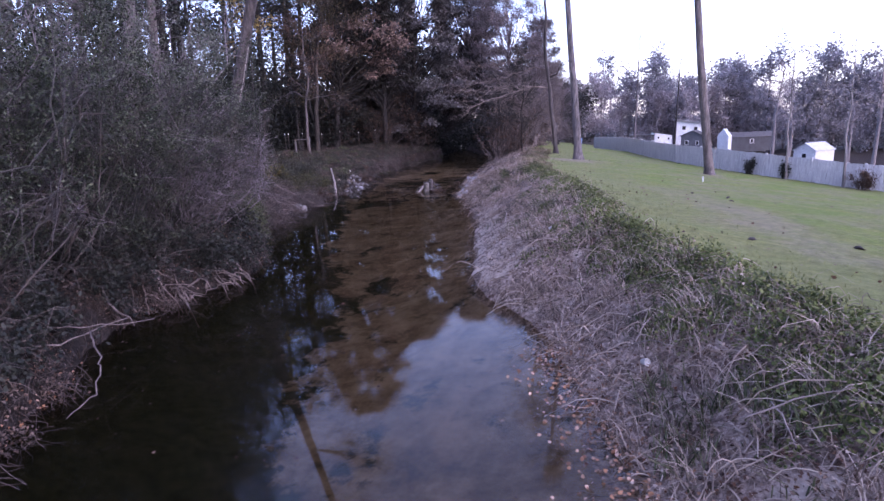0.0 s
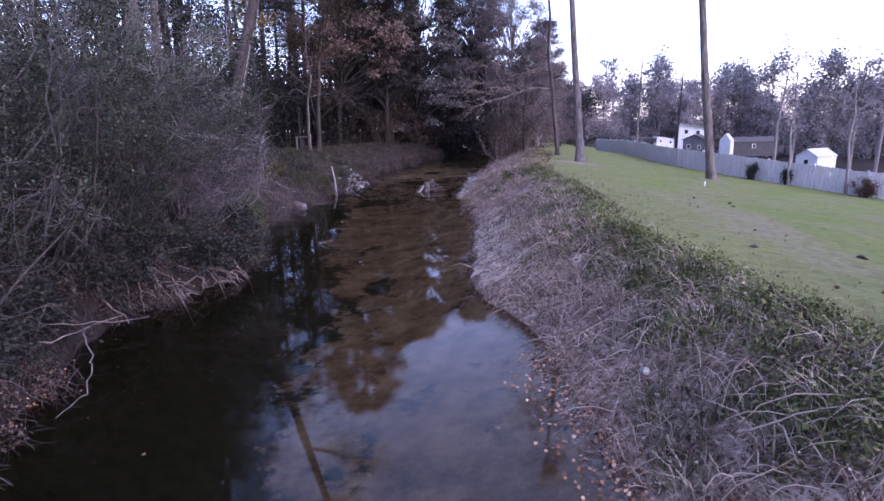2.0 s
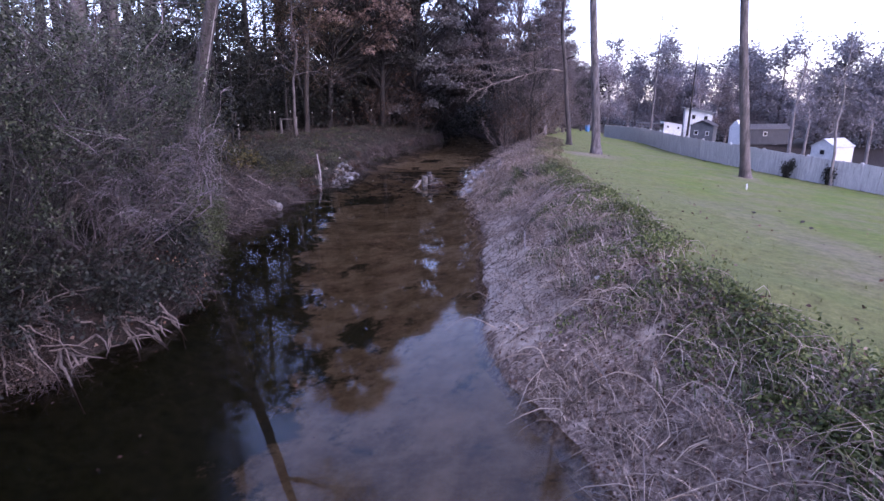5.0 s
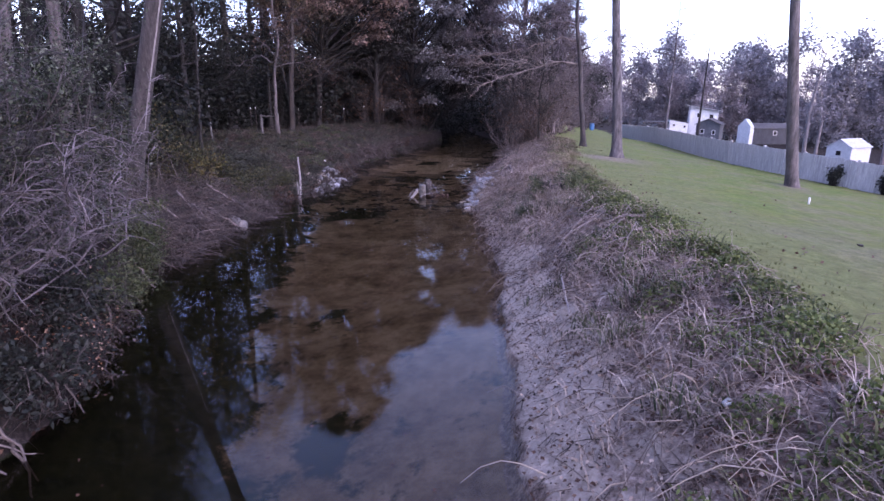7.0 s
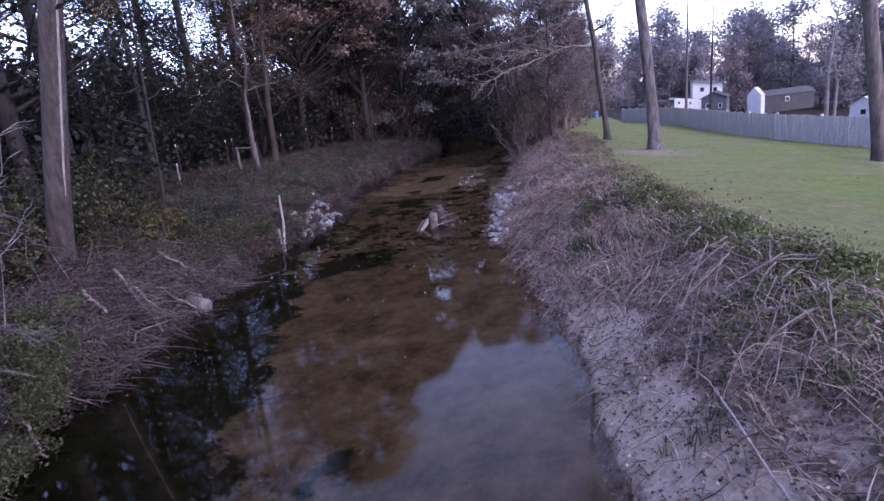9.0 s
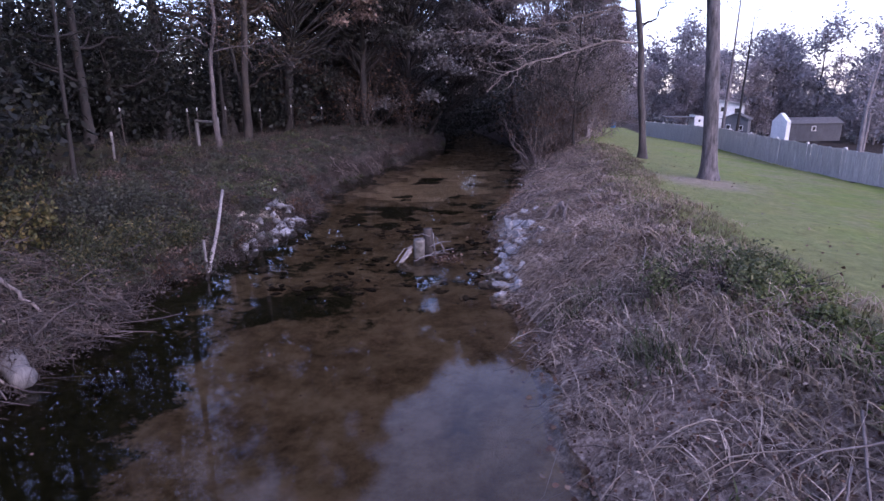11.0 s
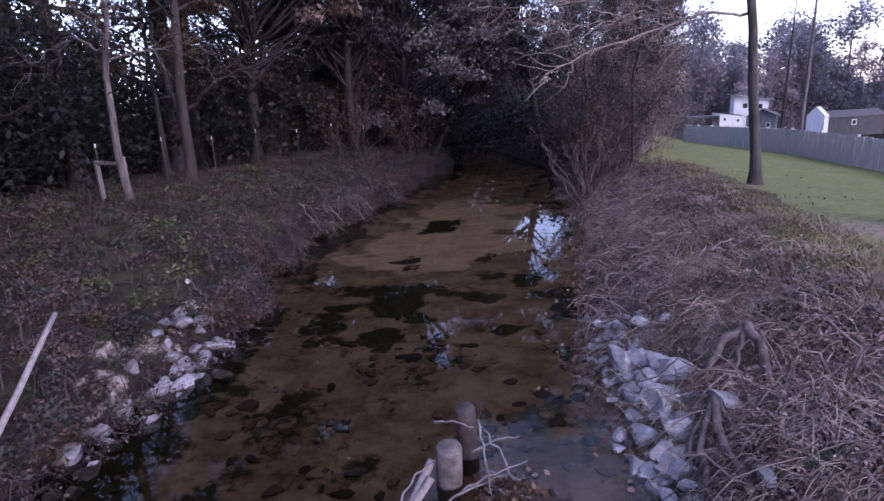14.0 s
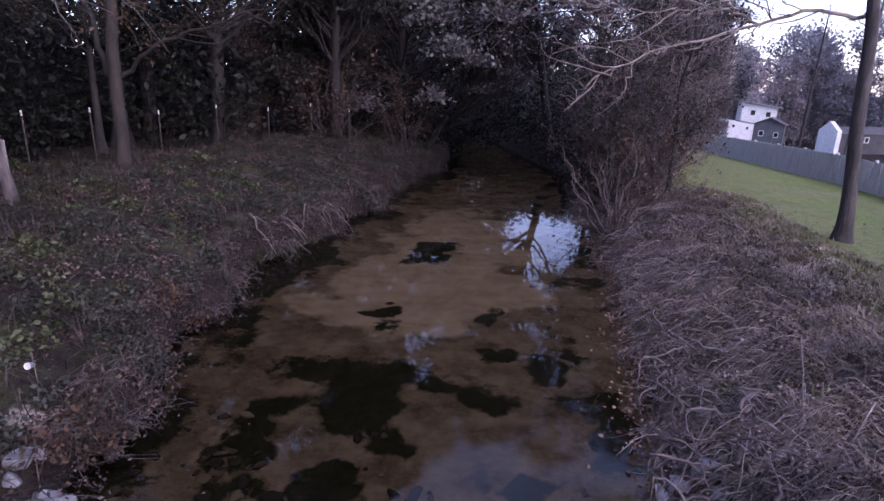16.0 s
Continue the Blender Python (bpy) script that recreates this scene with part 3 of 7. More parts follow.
def build_ground():
    off = np.concatenate([np.arange(0, 1.2, 0.12), np.arange(1.2, 5, 0.22), np.geomspace(5, 30, 26), np.geomspace(36, 4000, 16)])
    ys = np.concatenate([-np.geomspace(4000, 8, 14), np.arange(-4, 6, 1.0), np.arange(6, 62, 0.22), np.geomspace(62, 130, 44), np.geomspace(145, 4200, 16)])
    cols = []
    for y in ys:
        l, r = shore_left(y), shore_right(y)
        cols.append(np.concatenate([(l - off)[::-1], np.linspace(l, r, 42)[1:-1], r + off]))
    x = np.array(cols)
    y = np.repeat(ys[:, None], x.shape[1], 1)
    z = ground_z(x, y)
    g = Geo()
    idx = np.arange(x.size).reshape(x.shape)
    g.add(np.stack([x, y, z], -1), np.stack([idx[:-1, :-1], idx[:-1, 1:], idx[1:, 1:], idx[1:, :-1]], -1).reshape(-1, 4))
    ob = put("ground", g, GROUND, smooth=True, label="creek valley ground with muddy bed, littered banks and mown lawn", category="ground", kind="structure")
    l, r = shore_left(y), shore_right(y)
    w = np.interp(y, CREST[:, 0], CREST[:, 1])
    d, e = x - r, l - x
    frac = np.clip((x - l) / (r - l), 0, 1)
    spots = np.zeros_like(x)
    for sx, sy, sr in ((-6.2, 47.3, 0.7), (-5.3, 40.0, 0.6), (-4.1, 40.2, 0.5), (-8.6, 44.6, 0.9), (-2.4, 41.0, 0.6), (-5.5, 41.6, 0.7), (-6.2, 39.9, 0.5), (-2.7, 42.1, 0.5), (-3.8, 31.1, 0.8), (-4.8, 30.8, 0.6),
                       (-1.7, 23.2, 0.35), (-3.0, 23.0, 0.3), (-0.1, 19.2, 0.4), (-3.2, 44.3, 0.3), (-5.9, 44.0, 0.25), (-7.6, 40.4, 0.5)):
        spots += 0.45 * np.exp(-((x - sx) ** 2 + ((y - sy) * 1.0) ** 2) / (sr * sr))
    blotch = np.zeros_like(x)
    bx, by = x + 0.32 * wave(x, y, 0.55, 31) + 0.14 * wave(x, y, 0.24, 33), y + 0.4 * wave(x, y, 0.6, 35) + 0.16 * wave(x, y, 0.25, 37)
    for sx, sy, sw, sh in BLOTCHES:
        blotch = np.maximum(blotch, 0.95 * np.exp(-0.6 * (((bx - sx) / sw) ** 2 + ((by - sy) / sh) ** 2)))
    zones = {
        "blotch": ((d <= 0) & (e <= 0)) * blotch,
        "lawn": smoothstep(d, w - np.interp(y, [26, 32], [0.5, 1.1]), w + np.interp(y, [26, 32], [0.5, 0.1])) * smoothstep(x - fence_x(y), 0.8, -0.3) * smoothstep(y, 108, 98),
        "thin_turf": np.where(d > 0, 0.9 * smoothstep(d - w, 6.5, 0.5), 0) * smoothstep(y, 8, 14) + 0.5 * np.exp(-((x - 3.9) ** 2 + (y - 40.3) ** 2) / 4.0) + 0.35 * np.exp(-((x - 2.85) ** 2 + (y - 45.5) ** 2) / 2.0) + 0.3 * np.exp(-((x - 10.8) ** 2 + (y - 38.5) ** 2) / 2.0),
        "bare_turf": np.where(d > 0, 0.44 * np.exp(-((d - w - 3.3) / 1.3) ** 2) * np.interp(y, [8, 12, 24, 30], [0.6, 1, 1, 0.3]), 0) + 0.95 * np.exp(-((x - 3.9) ** 2 + (y - 40.0) ** 2) / 1.6) + 0.8 * np.exp(-((x - 11.1) ** 2 + (y - 38.6) ** 2) / 0.8),
        "moss": np.where(e > 0.3, np.interp(y, [27, 31], [0, 1]), 0.0),
        "litter": np.where(e > -1e-4, 0.9, np.where((x > fence_x(y)) | (y > 100), 0.9, np.where(d > 0, np.interp(y, [34, 38, 50, 54], [0.12, 0.3, 0.3, 0.95]), 0))),
        "sand": np.maximum.reduce([0.75 * np.exp(-((x - 1.2) / 0.9) ** 2 - ((y - 43.0) / 2.2) ** 2), 0.62 * np.exp(-((x + 0.35) / 0.45) ** 2 - ((y - 36.3) / 0.9) ** 2), 0.24 * smoothstep(d, -0.05, 0.1) * smoothstep(d, w + 0.4, w - 0.4) * np.interp(y, [8, 10, 28, 36], [0, 1, 1, 0]), smoothstep(d, np.interp(y, [21, 24], [1.75, 1.35]), np.interp(y, [21, 24], [0.75, 0.45])) * smoothstep(d, 0.02, 0.2) * np.interp(y, [16, 18.8, 25, 27.5], [0, 0.84, 0.84, 0]),
                           0.4 * smoothstep(e, 1.6, 0.5) * smoothstep(e, 0.1, 0.35) * np.interp(y, [31.5, 33, 37, 38], [0, 1, 1, 0])]),
        "shoal": ((d <= 0) & (e <= 0)) * np.maximum(0.74 * smoothstep(y + 1.3 * wave(x, y, 1.1, 17), 39.8, 42.8) * smoothstep(y, 56, 48) * smoothstep(frac + 0.1 * wave(x, y, 0.8, 13), 0.08, 0.34) * smoothstep(frac + 0.14 * wave(x, y, 0.9, 19), 0.95, 0.66), 0.5 * np.exp(-((x + 6.3) / 0.9) ** 2 - ((y - 38.0) / 1.0) ** 2)),
        "bed": ((d < -1e-4) & (e < -1e-4)).astype(float),
        # silt patches, with pool depth and the undercut edge painted dark
        "silt_murk": ((d <= 0) & (e <= 0)) * np.clip(np.interp(y, [10, 27, 30, 32, 41, 43, 45, 62], [0.95, 0.85, 0.5, 0.12, 0.15, 0.34, 0.25, 0.6]) * (1 - smoothstep(frac, 0.1, np.interp(y, [15, 23], [0.66, 0.45])))
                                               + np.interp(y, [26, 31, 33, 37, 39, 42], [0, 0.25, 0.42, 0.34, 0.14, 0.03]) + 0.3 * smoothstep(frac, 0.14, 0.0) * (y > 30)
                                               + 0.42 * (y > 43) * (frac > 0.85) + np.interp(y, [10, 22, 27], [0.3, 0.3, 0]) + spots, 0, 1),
    }
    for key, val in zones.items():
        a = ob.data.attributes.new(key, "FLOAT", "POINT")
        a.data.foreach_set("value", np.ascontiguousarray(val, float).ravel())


build_ground()


def build_water():
    ys = np.concatenate([np.arange(-40, 6, 2.0), np.arange(6, 66, 0.25), np.arange(66, 112, 2.0)])
    g = Geo()
    v = np.array([[(shore_left(y) - 0.25, y, 0), (shore_right(y) + 0.25, y, 0)] for y in ys])
    i = np.arange(len(ys) - 1) * 2
    g.add(v.reshape(-1, 3), np.stack([i, i + 1, i + 3, i + 2], 1))
    put("water", g, WATER, label="still shallow brown creek water reflecting trees and sky", category="water", kind="structure")


build_water()


# ---- trees and shrubs ----
def trunk_line(height, lean, bend, k, r):
    s = np.linspace(0, 1, k)
    p = np.stack([lean[0] * s + bend[0] * np.sin(s * np.pi), lean[1] * s + bend[1] * np.sin(s * np.pi), s * (height + 0.4) - 0.4], 1)
    p[1:, :2] += np.cumsum(r.normal(size=(k - 1, 2)) * 0.012 * height / k, axis=0)
    return p


def tree(name, label, x, y, height, radius, bark, leaf=None, lean=(0, 0), bend=(0, 0), limbs=10, start=0.45, reach=3.0, rise=0.4,
         twigs=7, leaf_n=4000, leaf_size=0.12, leaf_w=0.55, crook=0.0, fluff=0.5, seed=1, flare=0.8, knots=16, split=False, fine=True, sides=12, scar=None, **tags):
    r = np.random.default_rng(seed)
    ob = base_at(name, x, y, float(ground_z(x, y)), label, "tree", **tags)
    line = trunk_line(height, lean, bend, knots, r)
    if crook:
        w = np.linspace(0, 1, knots)
        line[:, 0] += crook * np.sin(w * 13.0) * (1 - 0.4 * w) + crook * 0.6 * np.sin(w * 23.0 + 1)
        line[:, 1] += crook * np.sin(w * 11.0 + 2) - crook * math.sin(2)
    s = np.linspace(0, 1, knots)
    rad = radius * (1 - 0.8 * s ** 1.1) + radius * flare * np.exp(-np.clip(line[:, 2] + 0.1, 0, None) / 0.35)
    count = 5 * knots if sides > 8 else knots
    path = np.stack([np.interp(np.linspace(0, 1, count) ** 1.4, s, line[:, i]) for i in range(3)], 1)
    rr = np.interp(np.linspace(0, 1, count) ** 1.4, s, radius * (1 - 0.8 * s ** 1.1)) + radius * flare * np.exp(-np.clip(path[:, 2], 0, None) / 0.3)
    g = Geo()
    g.strands(path[None], rr[None], sides)
    put("trunk", g, bark, ob, smooth=True)
    if scar:
        lo, hi, face, half = scar
        k = np.flatnonzero((path[:, 2] > lo) & (path[:, 2] < hi))
        u = np.linspace(0, 1, len(k))
        wide = half * np.clip(4 * u, 0.15, 1) * np.clip(5 * (1 - u), 0.1, 1) * (1 + 0.3 * np.sin(u * 17) + 0.3 * np.sin(u * 41 + 1) + 0.2 * np.sin(u * 73))
        ang = face + wide[:, None] * np.linspace(-1, 1, 5)
        grid = np.stack([path[k, 0, None] + (rr[k] + 0.006)[:, None] * np.cos(ang), path[k, 1, None] + (rr[k] + 0.006)[:, None] * np.sin(ang), np.repeat(path[k, 2, None], 5, 1)], -1)
        idx = np.arange(grid.shape[0] * 5).reshape(-1, 5)
        g = Geo()
        g.add(grid.reshape(-1, 3), np.stack([idx[:-1, :-1], idx[:-1, 1:], idx[1:, 1:], idx[1:, :-1]], -1).reshape(-1, 4))
        put("bark_scar", g, SCAR, ob, "pale scar of stripped wood", smooth=True)
    if not limbs:
        return ob
    at = r.uniform(start, 0.98, limbs)
    root = np.stack([np.interp(at, s, line[:, i]) for i in range(3)], 1)
    az = np.arange(limbs) * 2.4 + r.uniform(0, 1, limbs)
    up = rise + r.normal(size=limbs) * 0.2
    way = np.stack([np.cos(az), np.sin(az), up], 1)
    ln = reach * (1.15 - 0.7 * (at - start) / (1 - start)) * r.uniform(0.7, 1.2, limbs)
    limb = lines(root, way, ln, 7, sag=-0.12, wobble=0.035, r=r)
    lr = np.interp(at, s, rad)[:, None] * 0.4 * np.linspace(1, 0.2, 7)[None]
    if split:
        for one, thick in zip(limb, lr):
            g = Geo()
            g.strands(one[None], thick[None], 6)
            put("limb", g, bark, ob, smooth=True)
    else:
        g = Geo()
        g.strands(limb, lr, 4)
        put("branchwork", g, bark, ob, smooth=True, kind="stuff")
    m = limbs * twigs
    pick = r.uniform(0.25, 1, m)
    who = np.repeat(np.arange(limbs), twigs)
    i0 = np.clip((pick * 6).astype(int), 0, 5)
    fr = (pick * 6 - i0)[:, None]
    tr = limb[who, i0] * (1 - fr) + limb[who, i0 + 1] * fr
    tw = unit(way[who] + r.normal(size=(m, 3)) * 0.8)
    tl = np.repeat(ln, twigs) * 0.4 * r.uniform(0.5, 1.2, m)
    twig = lines(tr, tw, tl, 4, sag=0.1, wobble=0.06, r=r)
    sub = twig[:, 1:].reshape(-1, 3)
    sl = lines(sub, spread(len(sub), r) + np.repeat(tw, 3, 0) * 0.7, np.repeat(tl, 3) * 0.5, 3, wobble=0.08, r=r)
    g = Geo()
    g.strands(twig, np.linspace(0.014, 0.006, 4)[None] * max(1, radius * 4), 3)
    if fine:
        g.strands(sl, np.linspace(0.007, 0.003, 3)[None] * max(1, radius * 4), 3)
    put("twig_tangle", g, bark, ob, kind="stuff")
    if leaf and leaf_n:
        ends = np.concatenate([twig.reshape(-1, 3), sl.reshape(-1, 3)])
        c = ends[r.integers(0, len(ends), leaf_n)] + r.normal(size=(leaf_n, 3)) * fluff * 0.35
        g = Geo()
        leaves(g, c, leaf_size, leaf_w, 0.2, r)
        put("crown", g, leaf, ob, kind="stuff")
    return ob


def canopy_tree(name, label, x, y, height, reach, bark, leaf, crown_at=(0, 0), low=1.5, lumps=110, leaf_n=40000, leaf_size=0.26, radius=0.25, twigs=14, thin=0.02, seed=1, **tags):
    """A broad tree whose crown is built of many uneven clumps on spreading limbs."""
    r = np.random.default_rng(seed)
    ob = tree(name, label, x, y, height * 0.8, radius, bark, None, lean=crown_at, limbs=0, seed=seed, flare=0.4, sides=7, **tags)
    h = r.uniform(0, 1, lumps) ** 0.85
    az = r.uniform(0, 2 * np.pi, lumps)
    lobes = 0.8 + 0.12 * np.sin(az * 3 + seed) + 0.1 * np.sin(az * 5 + 2.3 * seed + h * 6)
    wide = reach * np.sqrt(1 - 0.97 * h ** 2.3) * lobes * np.clip(0.72 + 1.4 * h, 0, 1) * np.sqrt(r.uniform(0.4, 1.05, lumps))
    c = np.stack([crown_at[0] + wide * np.cos(az), crown_at[1] + wide * np.sin(az), low + h * (height - low)], 1)
    size = reach * r.uniform(0.1, 0.24, lumps)
    root = np.stack([crown_at[0] * np.clip(c[:, 2] / height, 0, 0.8), crown_at[1] * np.clip(c[:, 2] / height, 0, 0.8), np.clip(c[:, 2] * 0.7 - 0.8, 0.5, height * 0.75)], 1)
    limb = lines(root, c - root, np.linalg.norm(c - root, axis=1), 7, sag=-0.06, wobble=0.025, r=r)
    g = Geo()
    g.strands(limb, radius * 0.3 * np.linspace(1, 0.15, 7)[None], 4)
    put("branchwork", g, bark, ob, smooth=True, kind="stuff")
    tips = np.repeat(c, twigs, 0)
    tw = lines(tips, spread(len(tips), r) + (0, 0, 0.25), np.repeat(size, twigs) * r.uniform(0.7, 1.7, len(tips)), 4, wobble=0.07, r=r)
    g = Geo()
    g.strands(tw, np.linspace(thin, thin * 0.3, 4)[None], 3)
    put("twig_tangle", g, bark, ob, kind="stuff")
    who = r.choice(lumps, leaf_n, p=size ** 2 / np.sum(size ** 2))
    way = spread(leaf_n, r)
    way[:, 2] = np.abs(way[:, 2]) * 0.9 - 0.25
    p = c[who] + way * (size[who] * r.uniform(0.35, 1.12, leaf_n) * (1 + 0.25 * r.normal(size=leaf_n)))[:, None]
    g = Geo()
    leaves(g, p, leaf_size, 0.5, 0.25, r)
    put("crown", g, leaf, ob, kind="stuff")
    return ob


def shrub(name, label, x, y, radius, height, bark, leaf, stems=40, twigs=10, leaf_n=8000, leaf_size=0.06, droop=0.5, feather=0.5, leaf_top=1.0, toward=(0, 0), fluff=0.25, seed=1, spray=0.9, overhang=None, kink=0.03, twig_len=0.32, stem_r=0.014, low=0.2, thick=-0.12, **tags):
    """Many arching stems from one foot, with twigs and small leaves."""
    r = np.random.default_rng(seed)
    ob = base_at(name, x, y, float(ground_z(x, y)), label, "shrub", **tags)
    az = r.uniform(0, 2 * np.pi, stems)
    foot = np.stack([np.cos(az), np.sin(az), 0 * az], 1) * r.uniform(0, 0.22, stems)[:, None] * radius
    out = r.uniform(0.15, 1, stems) * spray
    way = np.stack([np.cos(az) * out + toward[0], np.sin(az) * out + toward[1], np.full(stems, 1.0) * height / radius * 0.75], 1)
    ln = np.hypot(radius * out, height) * r.uniform(0.6, 1.1, stems)
    st = lines(foot - (0, 0, 0.1), way, ln, 9, sag=droop * 0.5, wobble=kink, r=r)
    if overhang is not None:
        far = np.clip(st[..., 0] + x - shore_left(st[..., 1] + y) - overhang, 0, None)
        st[..., 0] -= far * 0.9
        st[..., 2] += far * 0.25
    st[..., 2] = np.maximum(st[..., 2], -0.1)
    g = Geo()
    g.strands(st, np.linspace(1, 0.25, 9)[None] * stem_r * r.uniform(0.6, 1.6, stems)[:, None], 4)
    put("stem_clump", g, bark, ob, smooth=True, kind="stuff")
    m = stems * twigs
    who = np.repeat(np.arange(stems), twigs)
    pick = r.uniform(low, 1, m) * 8
    i0 = np.clip(pick.astype(int), 0, 7)
    fr = (pick - i0)[:, None]
    root = st[who, i0] * (1 - fr) + st[who, i0 + 1] * fr
    way2 = unit(st[who, i0 + 1] - st[who, i0]) * feather + spread(m, r) * (1.2 - 0.4 * feather) + (0, 0, 0.1)
    tl = radius * twig_len * r.uniform(0.4, 1.3, m)
    tw = lines(root, way2, tl, 4, sag=droop * 0.4, wobble=0.03 + kink, r=r)
    g = Geo()
    g.strands(tw, np.linspace(0.007, 0.0025, 4)[None], 3)
    put("twig_tangle", g, bark, ob, kind="stuff")
    if leaf_n:
        pts = tw[:, 1:].reshape(-1, 3)
        pts = pts[pts[:, 2] < leaf_top * height]
        bunch = wave(pts[:, 0] + 0.7 * pts[:, 2], pts[:, 1] - 0.6 * pts[:, 2], 0.45, seed % 5) > thick
        pts = pts[bunch] if bunch.sum() > 20 else pts
        c = pts[r.integers(0, len(pts), leaf_n)] + r.normal(size=(leaf_n, 3)) * fluff * 0.3
        g = Geo()
        leaves(g, c, leaf_size, 0.5, 0.1, r)
        put("foliage", g, leaf, ob, kind="stuff")
    return ob


# three pines on the lawn
tree("pine_tree", "tall straight grey-barked pine standing on the lawn edge", 4.4, 40.9, 20, 0.225, BARK_PLATED, LEAF_DARK, lean=(-1.7, 0.3), limbs=18, start=0.62, reach=2.4,
     leaf_n=2500, leaf_size=0.2, leaf_w=0.2, seed=3, flare=0.6, split=True, group="lawn pines")
tree_b = tree("pine_tree", "slim dark-barked tree with bare crooked boughs reaching over the creek", 2.85, 45.7, 16, 0.135, BARK_STREAKED, LEAF_DARK, lean=(-1.4, 0.0), bend=(0, 0), crook=0.1, knots=24, limbs=12, start=0.66, reach=2.4,
              leaf_n=900, leaf_size=0.16, leaf_w=0.25, seed=5, flare=0.7, split=True, group="lawn pines")
tree("pine_tree", "tall bare brown pine trunk on the open lawn", 11.1, 38.8, 22, 0.23, BARK_PINE, LEAF_DARK, lean=(-2.6, 0.4), limbs=16, start=0.6, reach=3.2, leaf_n=2500, leaf_size=0.2, leaf_w=0.2, seed=8,
     flare=0.35, split=True, group="lawn pines")
tree("thin_tree", "thin leafless tree beside the board fence", 9.2, 61.5, 10.5, 0.11, BARK_GREY, None, lean=(0.1, 0), limbs=9, start=0.5, reach=2.0, leaf_n=0, seed=11, flare=0.3)
tree("dead_tree", "bare dead trunk behind the board fence", 16.5, 88, 13, 0.17, BARK_DARK, None, lean=(0.3, 0), limbs=4, start=0.8, reach=1.2, leaf_n=0, seed=12, flare=0.3)


def bough(parent, pts, r0, bark, seed, forks=9):
    """A crooked limb through the given points, local to its tree, with side twigs."""
    r = np.random.default_rng(seed)
    p = np.array(pts, float)
    k = 22
    s = np.linspace(0, 1, k)
    q = np.stack([np.interp(s, np.linspace(0, 1, len(p)), p[:, i]) for i in range(3)], 1)
    q[1:] += r.normal(size=(k - 1, 3)) * 0.035
    g = Geo()
    g.strands(q[None], (r0 * (1 - 0.85 * s))[None], 7)
    limb = put("bough", g, bark, parent, smooth=True)
    root = q[r.integers(4, k - 1, forks)]
    d = unit(q[-1] - q[0])
    tw = lines(root, d + spread(forks, r) * 0.7, r.uniform(0.5, 1.6, forks), 7, wobble=0.06, r=r)
    sub = tw[:, 2:].reshape(-1, 3)
    sl = lines(sub, d + spread(len(sub), r), r.uniform(0.15, 0.5, len(sub)), 4, wobble=0.08, r=r)
    g = Geo()
    g.strands(tw, np.linspace(0.016, 0.005, 7)[None], 4)
    g.strands(sl, np.linspace(0.006, 0.002, 4)[None], 3)
    put("twig_tangle", g, bark, limb, kind="stuff")


bough(tree_b, [(-0.4, 0, 4.3), (-1.4, -0.4, 4.32), (-2.6, -1.0, 4.0), (-4.0, -1.9, 3.6), (-5.2, -2.6, 3.1), (-5.7, -3.0, 2.5)], 0.042, TWIG_PALE, 21, 22)
bough(tree_b, [(-2.4, -0.9, 4.05), (-3.4, -1.4, 4.25), (-4.6, -2.0, 4.1), (-5.6, -2.6, 4.3)], 0.024, TWIG_PALE, 24, 18)
bough(tree_b, [(-0.5, 0, 5.4), (-1.5, -0.3, 5.5), (-3.2, -1.2, 4.9), (-5.0, -2.2, 4.5), (-6.8, -3.0, 4.5)], 0.036, TWIG, 22, 30)
bough(tree_b, [(-0.6, 0, 6.2), (-1.9, -0.2, 6.3), (-3.6, -0.8, 5.8), (-5.6, -1.6, 5.7)], 0.032, TWIG, 25, 28)
bough(tree_b, [(-0.42, 0, 4.9), (0.1, -0.1, 5.1), (0.4, -0.2, 5.7), (1.0, -0.2, 6.0)], 0.05, BARK_DARK, 23, 4)

# leaning pines of the left bank
tree("pine_tree", "leaning pine with a pale scar of stripped bark", -10.25, 27.8, 19, 0.27, BARK_STREAKED, LEAF_DARK, lean=(6.5, -1.0), limbs=16, start=0.5, reach=3.2, split=True, leaf_n=4000, leaf_size=0.3, leaf_w=0.2, fluff=0.9, seed=31, flare=0.3, scar=(1.4, 5.6, -0.2, 0.24),
     group="left bank pines")
for i, (px, py, ln, rd) in enumerate([(-15, 30.5, 0.8, 0.25), (-14.2, 27.5, 2.6, 0.3), (-19, 33, 1.2, 0.26), (-22, 41, 0.4, 0.24), (-18.5, 52, 0.6, 0.24), (-25, 36, 2.0, 0.28)]):
    tree("pine_tree", "tall pine trunk rising out of the undergrowth", px, py, 20, rd, BARK_PINE if i < 2 else BARK_DARK, LEAF_DARK, lean=(ln, 0.3), limbs=18, start=0.42, reach=3.8, fine=False, leaf_n=3500, leaf_size=0.3, leaf_w=0.2, fluff=0.9, seed=40 + i, flare=0.3,
         group="left bank pines")

# slender trees by the gate
g_tree = tree("slender_tree", "slender pale crooked tree beside the gate frame", -12.9, 41.3, 8.5, 0.1, BARK_PINE, LEAF_BROWN, lean=(0.4, 0), bend=(0.1, 0), crook=0.09, knots=26, limbs=14, start=0.42, reach=2.4, rise=0.25,
              leaf_n=2200, leaf_size=0.09, seed=51, flare=0.4)
